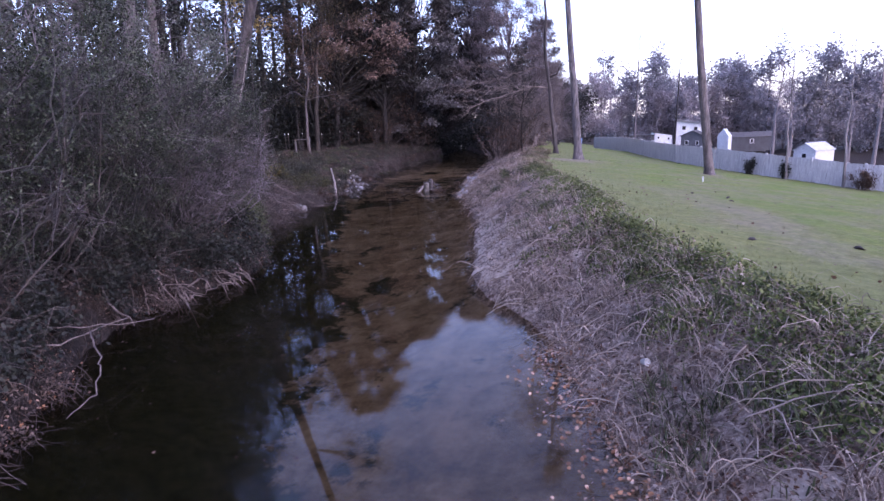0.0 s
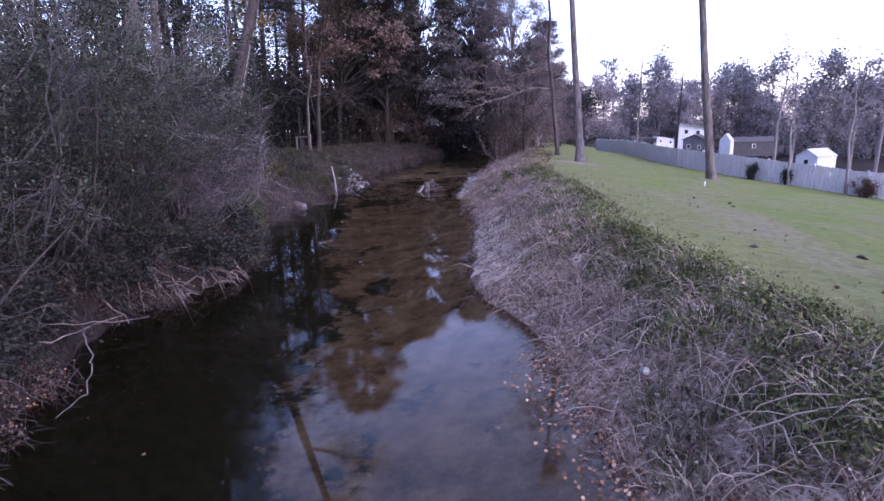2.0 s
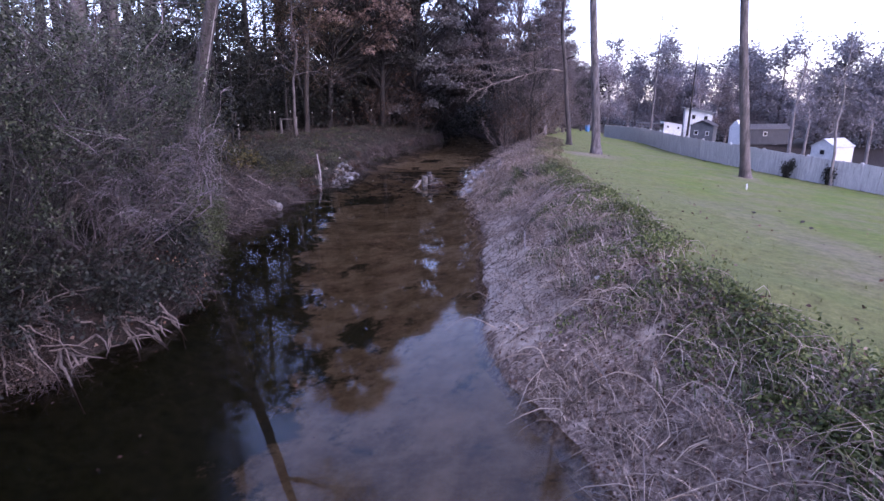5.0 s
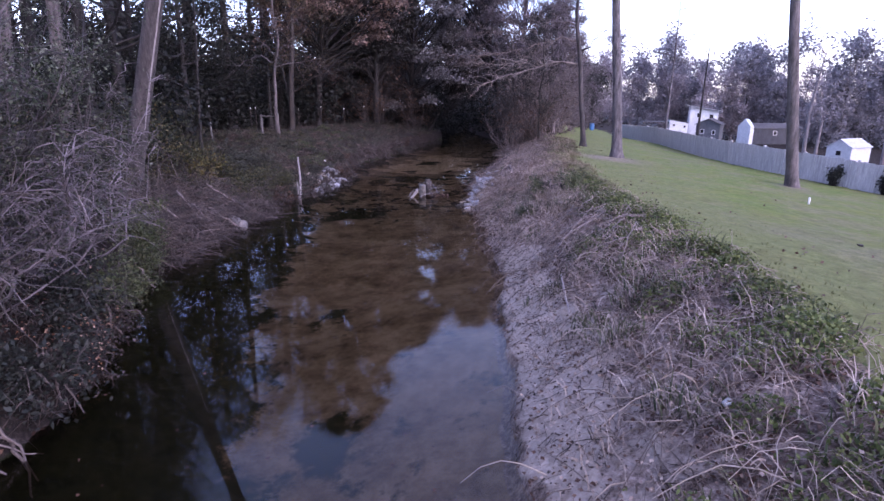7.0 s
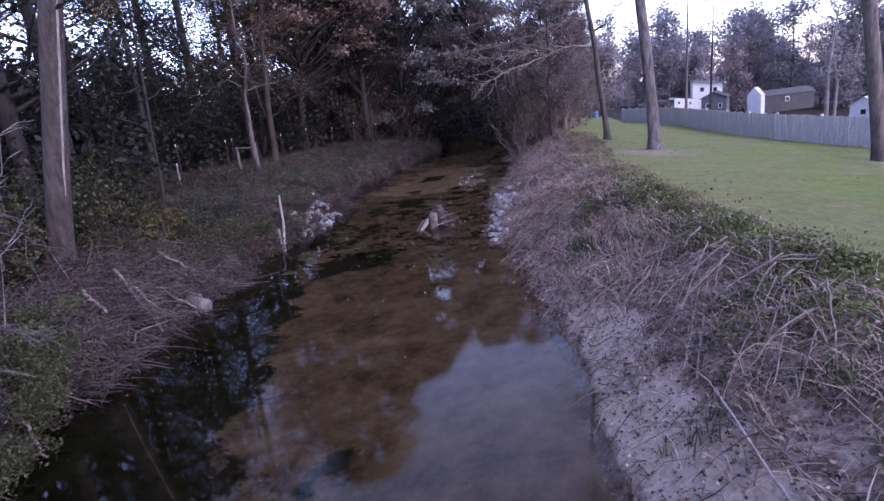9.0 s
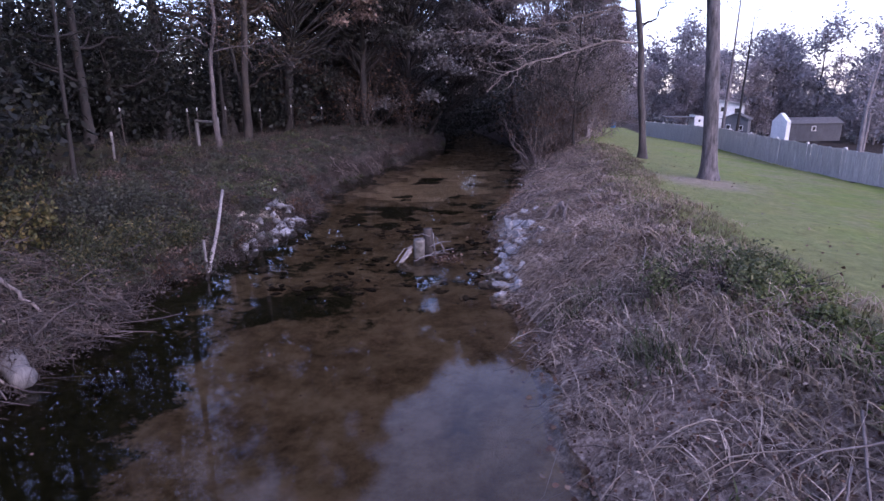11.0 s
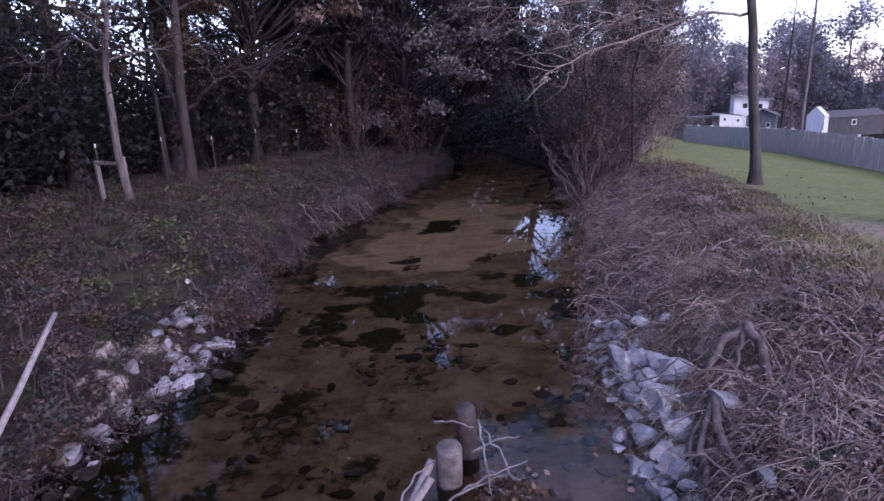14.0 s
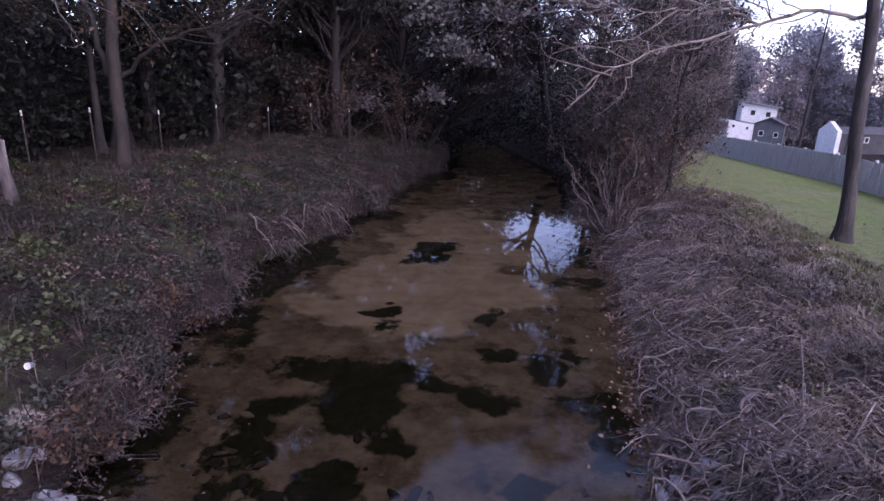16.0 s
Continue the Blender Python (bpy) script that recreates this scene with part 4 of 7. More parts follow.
f_tree = tree("forked_tree", "forked tree with rusty leaves and lichen-green boughs on the bank", -14.6, 46.0, 17, 0.17, BARK_BROWN, LEAF_OLIVE, lean=(1.6, 0.5), crook=0.12, split=True, limbs=30, start=0.2, reach=4.4, rise=0.5, twigs=9, leaf_n=11000, leaf_size=0.13, fluff=0.9, seed=52, flare=0.5)
tree("autumn_tree", "small tree with rusty autumn leaves", -17.5, 55, 10, 0.09, BARK_DARK, LEAF_RUST, limbs=18, start=0.25, reach=2.8, leaf_n=9000, leaf_size=0.11, seed=53)
tree("autumn_tree", "small tree with olive autumn leaves", -17, 48, 9.5, 0.12, BARK_DARK, LEAF_OLIVE, limbs=18, start=0.3, reach=3.0, leaf_n=7000, leaf_size=0.11, seed=54)
tree("yellow_tree", "young tree hung with yellow leaves", -12.6, 34.5, 11, 0.06, BARK_DARK, LEAF_YELLOW, lean=(0.6, 0), limbs=16, start=0.55, reach=1.3, leaf_n=1500, leaf_size=0.12, seed=55)

bough(f_tree, [(0.1, 0, 2.1), (1.2, -0.1, 3.0), (2.6, -0.2, 3.5), (4.2, -0.2, 3.9), (5.0, -0.2, 3.75)], 0.06, BARK_BROWN, 56, 14)
bough(f_tree, [(0, 0, 2.4), (-0.35, 0, 4.0), (-0.7, 0.1, 5.6), (-0.8, 0.1, 7.4)], 0.09, BARK_DARK, 57, 8)
bough(g_tree, [(0.05, 0, 3.75), (-0.6, 0, 4.1), (-1.4, 0, 3.85), (-2.4, -0.1, 3.2)], 0.035, BARK_GREY, 58, 6)

# the wood behind, from a few kinds of tree
W_TREES = [
    tree("woodland_tree", "dark evergreen tree in the wood", -24, 58, 17, 0.24, BARK_DARK, LEAF_DARK, limbs=30, start=0.12, reach=3.9, rise=0.15, twigs=4, fine=False, sides=7, leaf_n=5400, leaf_size=0.224, leaf_w=0.42, fluff=1.3, seed=61, group="woodland trees"),
    tree("woodland_tree", "tall half-bare tree in the wood", -30, 50, 19, 0.22, BARK_DARK, LEAF_GREY, lean=(0.5, 0), limbs=26, start=0.3, reach=3.4, twigs=6, fine=False, sides=7, leaf_n=2700, leaf_size=0.208, leaf_w=0.35, fluff=0.9, seed=62, group="woodland trees"),
    tree("woodland_tree", "tree with thin brown autumn foliage in the wood", -21, 63, 14, 0.18, BARK_DARK, LEAF_BROWN, limbs=28, start=0.2, reach=3.4, twigs=6, fine=False, sides=7, leaf_n=3400, leaf_size=0.194, leaf_w=0.4, fluff=0.9, seed=63, group="woodland trees"),
    tree("woodland_tree", "broad grey-twigged tree deep in the wood", -21, 76, 14, 0.2, BARK_DARK, LEAF_MURK, limbs=44, start=0.08, reach=4.0, rise=0.35, twigs=7, fine=False, sides=7, leaf_n=3600, leaf_size=0.246, leaf_w=0.3, fluff=1.0, seed=64, group="woodland trees"),
]


def plant(kinds, spots, seed, lo=0.8, hi=1.25):
    r = np.random.default_rng(seed)
    for x, y, k in spots:
        m = pose(x, y, float(ground_z(x, y)), 0, 0, r.uniform(0, 360)) @ Matrix.Scale(r.uniform(lo, hi), 4)
        copy_thing(kinds[k], m)


plant(W_TREES, [(-22, 47, 1), (-27, 42, 1), (-30, 33, 1), (-26, 27, 1), (-34, 24, 1), (-22, 21, 2), (-28, 16, 0), (-19, 15, 0), (-18, 24, 0), (-16, 20, 2),
                (-23, 33, 1), (-19.5, 39, 1), (-20, 53, 0), (-18, 50, 0), (-17.5, 44.5, 0), (-17, 30, 1), (-19.5, 33, 3), (-15.8, 32.5, 0), (-21, 29, 1)], 71, 0.9, 1.2)
plant(W_TREES, [(-20, 70, 0), (-15, 66, 3), (-14.5, 72, 3), (-16, 82, 0), (-16, 58, 2), (-18, 60, 3), (-12.5, 64, 3), (-13, 58.5, 2), (-12, 68, 3), (-15.5, 77, 3), (-18, 86, 0), (-25, 64, 0), (-14, 62, 3),
                (-12.5, 66, 3), (-15, 59, 3), (-16, 68, 3), (-12.6, 82, 3), (-14, 90, 3), (-11, 78, 3)], 72, 0.6, 0.82)

# broad crowns that close over the creek bend
for i, (tx, ty, th, tr, at, lo, n, mat) in enumerate([(-3.6, 63.5, 16.8, 5.4, (-2.6, 0.5), 6.2, 34000, LEAF_DOME), (-11.2, 60.5, 16.6, 5.8, (0.4, 0), 1.2, 44000, LEAF_DOME),
                                                     (-17.5, 58.0, 13.0, 5.0, (0.5, 0), 2.0, 24000, LEAF_MURK), (-15.6, 52.0, 20.5, 5.2, (1.8, -1), 5.5, 24000, LEAF_RUST), (-12.6, 56.0, 16.5, 4.2, (0.4, 0), 5.0, 18000, LEAF_MURK)]):
    canopy_tree("broad_tree", "broad dense tree closing over the creek bend", tx, ty, th, tr, BARK_DARK, mat, crown_at=at, low=lo, leaf_n=n, seed=650 + i, group="bend trees")
for i, (tx, ty, th, tr, at, lo, n) in enumerate([(-1.6, 60.5, 15.0, 4.8, (-0.4, 0), 5.6, 13000), (1.0, 59.0, 10.5, 3.0, (0, 0), 0.6, 7000), (0.9, 54.5, 8.5, 2.4, (-0.2, 0), 0.6, 5500), (1.9, 64.0, 7.5, 3.0, (0, 0), 0.6, 5000), (-9.6, 60.0, 6.8, 2.4, (3.3, 0), 2.4, 7000)]):
    canopy_tree("bare_tree", "half-bare grey-twigged tree at the creek bend", tx, ty, th, tr, TWIG_MAUVE if tx > -5 else BARK_DARK, LEAF_HAZE, crown_at=at, low=lo, lumps=130, leaf_n=n, leaf_size=0.14, radius=0.13, twigs=28, thin=0.013, seed=670 + i, group="bare bend trees")
plant(W_TREES, [(1.9, 77, 3), (3.5, 90, 3)], 73, 0.5, 0.62)

plant(W_TREES, [(-21, 37, 1), (-25, 34, 1), (-17, 35.5, 1)], 74, 1.05, 1.35)
plant(W_TREES, [(-17.8, 41.8, 0), (-16.6, 39.3, 0), (-19, 43.6, 0), (-18.5, 38.2, 0)], 75, 0.62, 0.74)

# evergreen undergrowth
U_SHRUBS = [
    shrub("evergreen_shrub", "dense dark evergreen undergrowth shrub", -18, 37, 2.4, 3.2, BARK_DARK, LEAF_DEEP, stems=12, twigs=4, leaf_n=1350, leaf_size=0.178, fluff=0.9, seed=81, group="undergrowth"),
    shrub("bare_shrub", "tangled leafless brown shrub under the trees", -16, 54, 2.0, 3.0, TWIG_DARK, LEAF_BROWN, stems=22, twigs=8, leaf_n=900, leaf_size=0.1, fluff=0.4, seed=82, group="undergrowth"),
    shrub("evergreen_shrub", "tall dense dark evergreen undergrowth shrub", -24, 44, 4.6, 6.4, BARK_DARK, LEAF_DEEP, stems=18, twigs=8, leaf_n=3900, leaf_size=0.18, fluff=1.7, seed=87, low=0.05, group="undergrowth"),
]
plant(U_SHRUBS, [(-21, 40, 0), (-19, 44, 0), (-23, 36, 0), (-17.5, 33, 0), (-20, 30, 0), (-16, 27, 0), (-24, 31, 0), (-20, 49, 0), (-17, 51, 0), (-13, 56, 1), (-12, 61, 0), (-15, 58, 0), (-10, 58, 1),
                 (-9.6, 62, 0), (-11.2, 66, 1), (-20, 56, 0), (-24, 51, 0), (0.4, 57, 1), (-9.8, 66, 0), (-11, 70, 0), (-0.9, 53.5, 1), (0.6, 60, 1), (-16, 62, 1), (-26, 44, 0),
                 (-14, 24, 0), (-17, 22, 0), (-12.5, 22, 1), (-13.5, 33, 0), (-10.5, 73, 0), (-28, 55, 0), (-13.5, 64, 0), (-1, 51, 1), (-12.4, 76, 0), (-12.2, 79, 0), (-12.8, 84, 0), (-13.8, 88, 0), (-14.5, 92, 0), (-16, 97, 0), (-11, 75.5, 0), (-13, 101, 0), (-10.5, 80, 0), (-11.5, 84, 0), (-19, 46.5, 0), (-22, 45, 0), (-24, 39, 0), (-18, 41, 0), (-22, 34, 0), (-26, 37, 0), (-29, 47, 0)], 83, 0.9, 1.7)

for ux, uy, us in [(-1.3, 53.6, 0.42), (-1.9, 56.4, 0.6), (-0.4, 55.5, 0.7), (-2.4, 59.4, 0.8), (-0.8, 60.5, 1.0), (-2.6, 62.6, 1.0), (-3.4, 65.6, 1.2), (-4.6, 69, 1.45), (-1.8, 67, 1.2), (-6.4, 73, 1.7), (-3.5, 74, 1.6), (-8, 78, 2.0), (-5, 80, 2.0)]:
    plant(U_SHRUBS, [(ux, uy, 0)], int(uy * 7), us * 0.95, us * 1.05)
r_under = np.random.default_rng(84)
plant(U_SHRUBS, [(-18.5 - 5.5 * r_under.uniform() - 0.12 * abs(k - 15), 26 + 1.35 * k + r_under.normal() * 0.6, 2) for k in range(28)], 85, 0.85, 1.15)

plant(U_SHRUBS, [(-27 - 4 * r_under.uniform(), 24 + 3.6 * k + r_under.normal(), 2) for k in range(7)] + [(-22 + 2.2 * k + r_under.normal() * 0.6, 64 + 1.6 * k + r_under.normal(), 2) for k in range(6)], 86, 1.1, 1.35)

# the multi-stemmed shrub at the bend, its grey stems bare
shrub("bank_shrub", "multi-stemmed bare grey shrub leaning over the creek", -1.35, 48.6, 1.5, 3.0, TWIG, LEAF_BROWN, stems=20, twigs=9, leaf_n=500, leaf_size=0.06, droop=0.3, feather=1.0, toward=(-0.25, -0.15), seed=91, stem_r=0.026, spray=1.0)
for i, (bx, by, br, bh) in enumerate([(-0.2, 51.5, 2.1, 6.8), (0.1, 54.3, 2.2, 7.6), (1.3, 56.0, 2.0, 6.0), (0.2, 58.0, 2.2, 7.6)]):
    shrub("bend_thicket", "tall dark mauve-twigged thicket at the creek bend", bx, by, br, bh, TWIG if i % 2 else TWIG_PALE, LEAF_HAZE, stems=48, twigs=20, leaf_n=3600, leaf_size=0.07, droop=0.35, feather=0.9, toward=(-0.12, -0.05), seed=190 + i, low=0.1, kink=0.045, group="bend thickets")
shrub("bank_shrub", "bare purplish thicket on the creek bend", -0.8, 50.8, 2.2, 3.6, TWIG_DARK, LEAF_BROWN, stems=60, twigs=18, leaf_n=3500, leaf_size=0.07, droop=0.3, toward=(-0.1, -0.1), seed=92)

# leggy young trees rising from the thicket
for i, (bx, by, bh) in enumerate([(0.1, 50.4, 7.4), (-0.9, 53.2, 8.0), (-1.6, 50.0, 6.0)]):
    tree("thicket_tree", "leggy dark-twigged young tree in the thicket", bx, by, bh, 0.06, BARK_DARK, LEAF_MURK, lean=(0.2, 0), crook=0.08, limbs=24, start=0.15, reach=1.9, rise=0.9, twigs=8, leaf_n=2600, leaf_size=0.09, fluff=0.4, seed=95 + i, group="thicket trees")

# the great shrub of the left bank
for i, (bx, by, br, bh, tw, n) in enumerate([(-5.2, 13.0, 2.9, 7.2, (0.22, 0), 40000), (-5.3, 16.2, 2.9, 7.6, (0.24, 0), 40000), (-6.2, 19.4, 2.4, 6.4, (0.2, 0.05), 22000), (-5.4, 9.8, 2.6, 6.4, (0.22, 0.1), 26000),
                                             (-8.6, 15.0, 3.2, 8.2, (0.1, 0), 9000)]):
    shrub("overhanging_shrub", "large arching grey-green shrub drooping over the creek", bx, by, br, bh, TWIG_SHRUB, LEAF_SHRUB, stems=70, twigs=15, leaf_n=n, leaf_size=0.05, droop=0.75, feather=1.5, leaf_top=0.9, toward=tw, fluff=0.35,
          seed=100 + i, spray=1.0, low=0.08, overhang=0.3, thick=0.18, group="overhanging shrubs")
# its upper sprays; the shrub's lit top is put into their paler colours
for i, (bx, by, bh) in enumerate([(-6.2, 13.4, 8.8), (-6.5, 16.8, 9.2), (-6.6, 10.6, 8.4), (-7.4, 19.6, 8.0)]):
    shrub("overhanging_shrub", "tall arching shrub of bare mauve twigs above the bank", bx, by, 3.0, bh, TWIG_MAUVE, LEAF_SPRAY, stems=52, twigs=15, leaf_n=26000, leaf_size=0.05, droop=0.7, feather=1.6, toward=(0.2, 0), seed=180 + i, spray=0.9, low=0.45, kink=0.04, overhang=-0.4,
          group="overhanging shrubs")
# bare wisps that arch out of it
for i, (bx, by, br, bh) in enumerate([(-5.0, 11.6, 3.0, 6.6), (-4.9, 14.6, 3.0, 6.8), (-5.2, 17.6, 2.8, 6.2)]):
    shrub("wispy_shrub", "thin bare brown twigs arching over the dark shrub", bx, by, br, bh, TWIG_DARK, None, stems=26, twigs=13, leaf_n=0, droop=0.85, feather=1.9, toward=(0.35, 0), seed=340 + i, spray=1.1, low=0.35, kink=0.05, overhang=0.35, group="wispy shrubs")
# low dark growth that hides the foot of the bank
for i, (bx, by, br, bh) in enumerate([(-3.4, 9.6, 1.3, 1.5), (-3.7, 11.6, 1.4, 1.7), (-4.5, 13.2, 1.4, 1.8), (-4.6, 15.2, 1.3, 1.7), (-4.4, 17.2, 1.2, 1.5), (-4.6, 11.0, 1.5, 2.2), (-5.6, 14.4, 1.6, 2.4), (-2.5, 10.2, 0.9, 0.8),
                                      (-1.9, 9.2, 0.8, 0.7), (-2.6, 11.5, 0.8, 0.7), (-3.3, 12.9, 0.8, 0.7), (-3.9, 14.6, 0.8, 0.8), (-3.9, 15.9, 0.9, 1.0), (-3.5, 17.1, 0.9, 1.0), (-3.4, 18.3, 0.8, 0.9), (-4.2, 19.4, 0.9, 1.0)]):
    shrub("shore_shrub", "low dark tangled shrub at the foot of the bank", bx, by, br, bh, TWIG_DARK, LEAF_DARK, stems=22, twigs=8, leaf_n=1900, leaf_size=0.08, droop=0.9, toward=(0.25, 0), seed=140 + i, overhang=0.15, group="shore shrubs")
shrub("drooping_shrub", "drooping leafless purplish shrub over the bank", -6.0, 20.5, 2.3, 5.4, TWIG_MAUVE, LEAF_GREY, stem_r=0.013, kink=0.035, twig_len=0.2, stems=54, twigs=24, leaf_n=6000, leaf_size=0.045, droop=1.0, feather=1.3, toward=(0.3, 0.0), seed=111, spray=1.1, overhang=0.3)
shrub("drooping_shrub", "drooping leafless purplish shrub over the bank", -5.0, 18.7, 2.0, 4.6, TWIG_MAUVE, LEAF_GREY, stem_r=0.013, kink=0.035, twig_len=0.22, stems=46, twigs=24, leaf_n=7000, leaf_size=0.045, droop=1.0, feather=1.3, toward=(0.35, 0.1), seed=112, spray=1.1, overhang=0.3)
for i, (bx, by) in enumerate([(-9.2, 29.5), (-10.5, 31.5), (-10.8, 27.0)]):
    shrub("yellowing_shrub", "low shrub with yellowing leaves at the foot of the pine", bx, by, 1.1, 1.5, BARK_DARK, LEAF_YELLOWING if i < 1 else LEAF_THICKET, stems=22, twigs=9, leaf_n=1800 if i else 1100, leaf_size=0.11, seed=120 + i)
for i, (bx, by, bh) in enumerate([(-9.6, 25.6, 1.9), (-11.2, 29.0, 2.3), (-12.6, 25.2, 2.6), (-12.4, 31.6, 2.2), (-14.6, 34.5, 2.4)]):
    shrub("thicket_shrub", "dark leafy shrub around the leaning pine", bx, by, 1.5, bh, BARK_DARK, LEAF_THICKET, stems=30, twigs=9, leaf_n=3200, leaf_size=0.12, fluff=0.5, seed=130 + i, group="pine thicket")
shrub("bank_bush", "leafy green bush on the slope behind the stake", -9.4, 32.2, 1.5, 1.3, BARK_DARK, LEAF_GREY, stems=30, twigs=12, leaf_n=7000, leaf_size=0.07, seed=125)
for i, (bx, by, br, bh) in enumerate([(-7.7, 29.5, 0.7, 0.8), (-7.9, 30.5, 0.8, 1.0), (-8.1, 31.5, 0.8, 0.9), (-8.9, 30.8, 0.9, 1.1), (-7.9, 32.4, 0.6, 0.6)]):
    shrub("bank_bush", "dense dark green bush on the shore before the stake", bx, by, br, bh, TWIG_DARK, LEAF_THICKET, stems=24, twigs=10, leaf_n=4600, leaf_size=0.055, droop=0.6, seed=330 + i, overhang=0.1, group="stake bushes")
shrub("bank_bush", "dark leafy bush on the lawn side bank", 2.3, 29.6, 1.1, 0.5, BARK_DARK, LEAF_WEED, stems=26, twigs=12, leaf_n=6000, leaf_size=0.06, seed=126)
for i, (bx, by, br, bh) in enumerate([(-5.9, 22.9, 0.8, 0.8), (-5.2, 21.8, 0.8, 0.8), (-4.5, 20.6, 0.8, 0.9), (-6.6, 23.6, 0.7, 0.8), (-7.2, 24.4, 0.6, 0.7)]):
    shrub("bank_bush", "small leafy green bush at the water beside the brushwood", bx, by, br, bh, TWIG_DARK, LEAF_WEED, stems=24, twigs=10, leaf_n=4200, leaf_size=0.055, droop=0.7, seed=150 + i, overhang=0.1, group="shore bushes")


TUFTS = [
    shrub("shore_tuft", "drooping russet weed tuft on the wooded shore", -8.3, 40.6, 0.4, 0.4, TWIG_DARK, LEAF_BROWN, stems=16, twigs=6, leaf_n=420, leaf_size=0.055, droop=1.0, seed=161, group="shore tufts"),
    shrub("shore_tuft", "drooping grey-green weed tuft on the wooded shore", -8.6, 43.6, 0.42, 0.45, TWIG_DARK, LEAF_GREY, stems=16, twigs=6, leaf_n=420, leaf_size=0.055, droop=1.0, seed=162, group="shore tufts"),
    shrub("shore_tuft", "drooping tuft of bare dead stems on the wooded shore", -8.9, 46.6, 0.45, 0.4, BRUSH, None, stems=26, twigs=7, leaf_n=0, droop=1.0, seed=163, group="shore tufts"),
]
r_tuft = np.random.default_rng(164)
for k in range(34):
    y = 31.0 + 0.62 * k + r_tuft.normal() * 0.25
    if 33.4 < y < 36.8:
        continue
    plant(TUFTS, [(float(shore_left(y)) - abs(r_tuft.normal()) * 0.3 - 0.05, y, int(r_tuft.integers(0, 3)))], 170 + k, 0.7, 1.5)


# ---- far woods ----
def far_wood(name, label, spots, mats, leaf_n, size, seed, tall, wide, low=0.06):
    r = np.random.default_rng(seed)
    gt, gl = Geo(), Geo()
    for x, y in spots:
        z, h = float(ground_z(x, y)), tall * r.uniform(0.75, 1.2)
        line = np.array([(x, y, z - 0.5), (x + r.normal() * 0.3, y, z + h * 0.5), (x + r.normal() * 0.6, y, z + h)])
        gt.strands(line[None], np.array([[0.25, 0.18, 0.05]]), 6)
        s = r.uniform(low, 1, 15)
        root = np.stack([np.interp(s, [0, 0.5, 1], line[:, i]) for i in range(3)], 1)
        br = lines(root, np.stack([r.normal(size=15), r.normal(size=15), np.full(15, 0.5)], 1), wide * (1.2 - 0.7 * s), 4, wobble=0.05, r=r)
        gt.strands(br, np.linspace(0.07, 0.02, 4)[None], 3)
        sub = br[:, 1:].reshape(-1, 3)
        sb = lines(np.repeat(sub, 2, 0), spread(len(sub) * 2, r) + (0, 0, 0.4), wide * 0.4, 3, wobble=0.06, r=r)
        gt.strands(sb, np.linspace(0.03, 0.012, 3)[None], 3)
        if leaf_n:
            pts = np.concatenate([br.reshape(-1, 3), sb.reshape(-1, 3)])
            c = pts[r.integers(0, len(pts), leaf_n)] + r.normal(size=(leaf_n, 3)) * wide * 0.13
            leaves(gl, c, size, 0.6, 0.1, r)
    put(name + "_boughs", gt, mats[0], label=label + ", trunks and boughs", category="woodland", kind="stuff")
    if leaf_n:
        put(name + "_foliage", gl, mats[1], label=label + ", massed foliage", category="woodland", kind="stuff")


r_far = np.random.default_rng(5)
far_wood("evergreen_wood", "haze-paled evergreen wood behind the houses", [(14 + i * 2.6 + r_far.normal() * 2, 158 + r_far.uniform(-8, 22) - i * 0.9) for i in range(46)], (BARK_GREY, LEAF_HAZY), 2700, 0.64, 201, 17, 5.2)
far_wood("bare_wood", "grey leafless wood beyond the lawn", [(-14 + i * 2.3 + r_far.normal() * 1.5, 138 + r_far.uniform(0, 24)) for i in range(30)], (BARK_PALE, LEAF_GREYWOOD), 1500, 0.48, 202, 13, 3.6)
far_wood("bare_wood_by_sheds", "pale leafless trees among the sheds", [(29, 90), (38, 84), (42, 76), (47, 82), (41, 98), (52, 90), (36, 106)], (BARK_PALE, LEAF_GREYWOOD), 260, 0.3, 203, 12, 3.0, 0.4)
far_wood("creek_end_wood", "dark low wood at the far end of the creek", [(-11 + 1.3 * i + r_far.normal() * 0.5, 93 + r_far.uniform(0, 12)) for i in range(13)], (BARK_DARK, LEAF_MURK), 1900, 0.36, 206, 8.5, 2.8)
far_wood("corner_wood", "dark trees past the end of the fence", [(44, 70), (50, 64), (56, 72), (48, 58), (60, 62), (55, 54), (40, 62), (38, 52), (44, 50), (50, 46)], (BARK_DARK, LEAF_DARK), 900, 0.45, 204, 9, 3.2)
far_wood("left_wood", "deep evergreen wood beyond the left bank", [(-48 - r_far.uniform(0, 30) + i * 0.9, 0 + i * 3.2) for i in range(36)], (BARK_DARK, LEAF_DARK), 700, 0.7, 205, 8.5, 3.8)
far_wood("bend_end_wood", "tall dark wood behind the creek bend", [(-34 + i * 2.4, 98 + r_far.uniform(0, 14)) for i in range(11)], (BARK_DARK, LEAF_DARK), 800, 0.85, 207, 16, 4.6)


# ---- fence, sheds and houses ----
def box(bm, x0, x1, y0, y1, z0, z1):
    m = Matrix.Translation(((x0 + x1) / 2, (y0 + y1) / 2, (z0 + z1) / 2)) @ Matrix.Diagonal((x1 - x0, y1 - y0, z1 - z0, 1))
    return bmesh.ops.create_cube(bm, size=1, matrix=m)


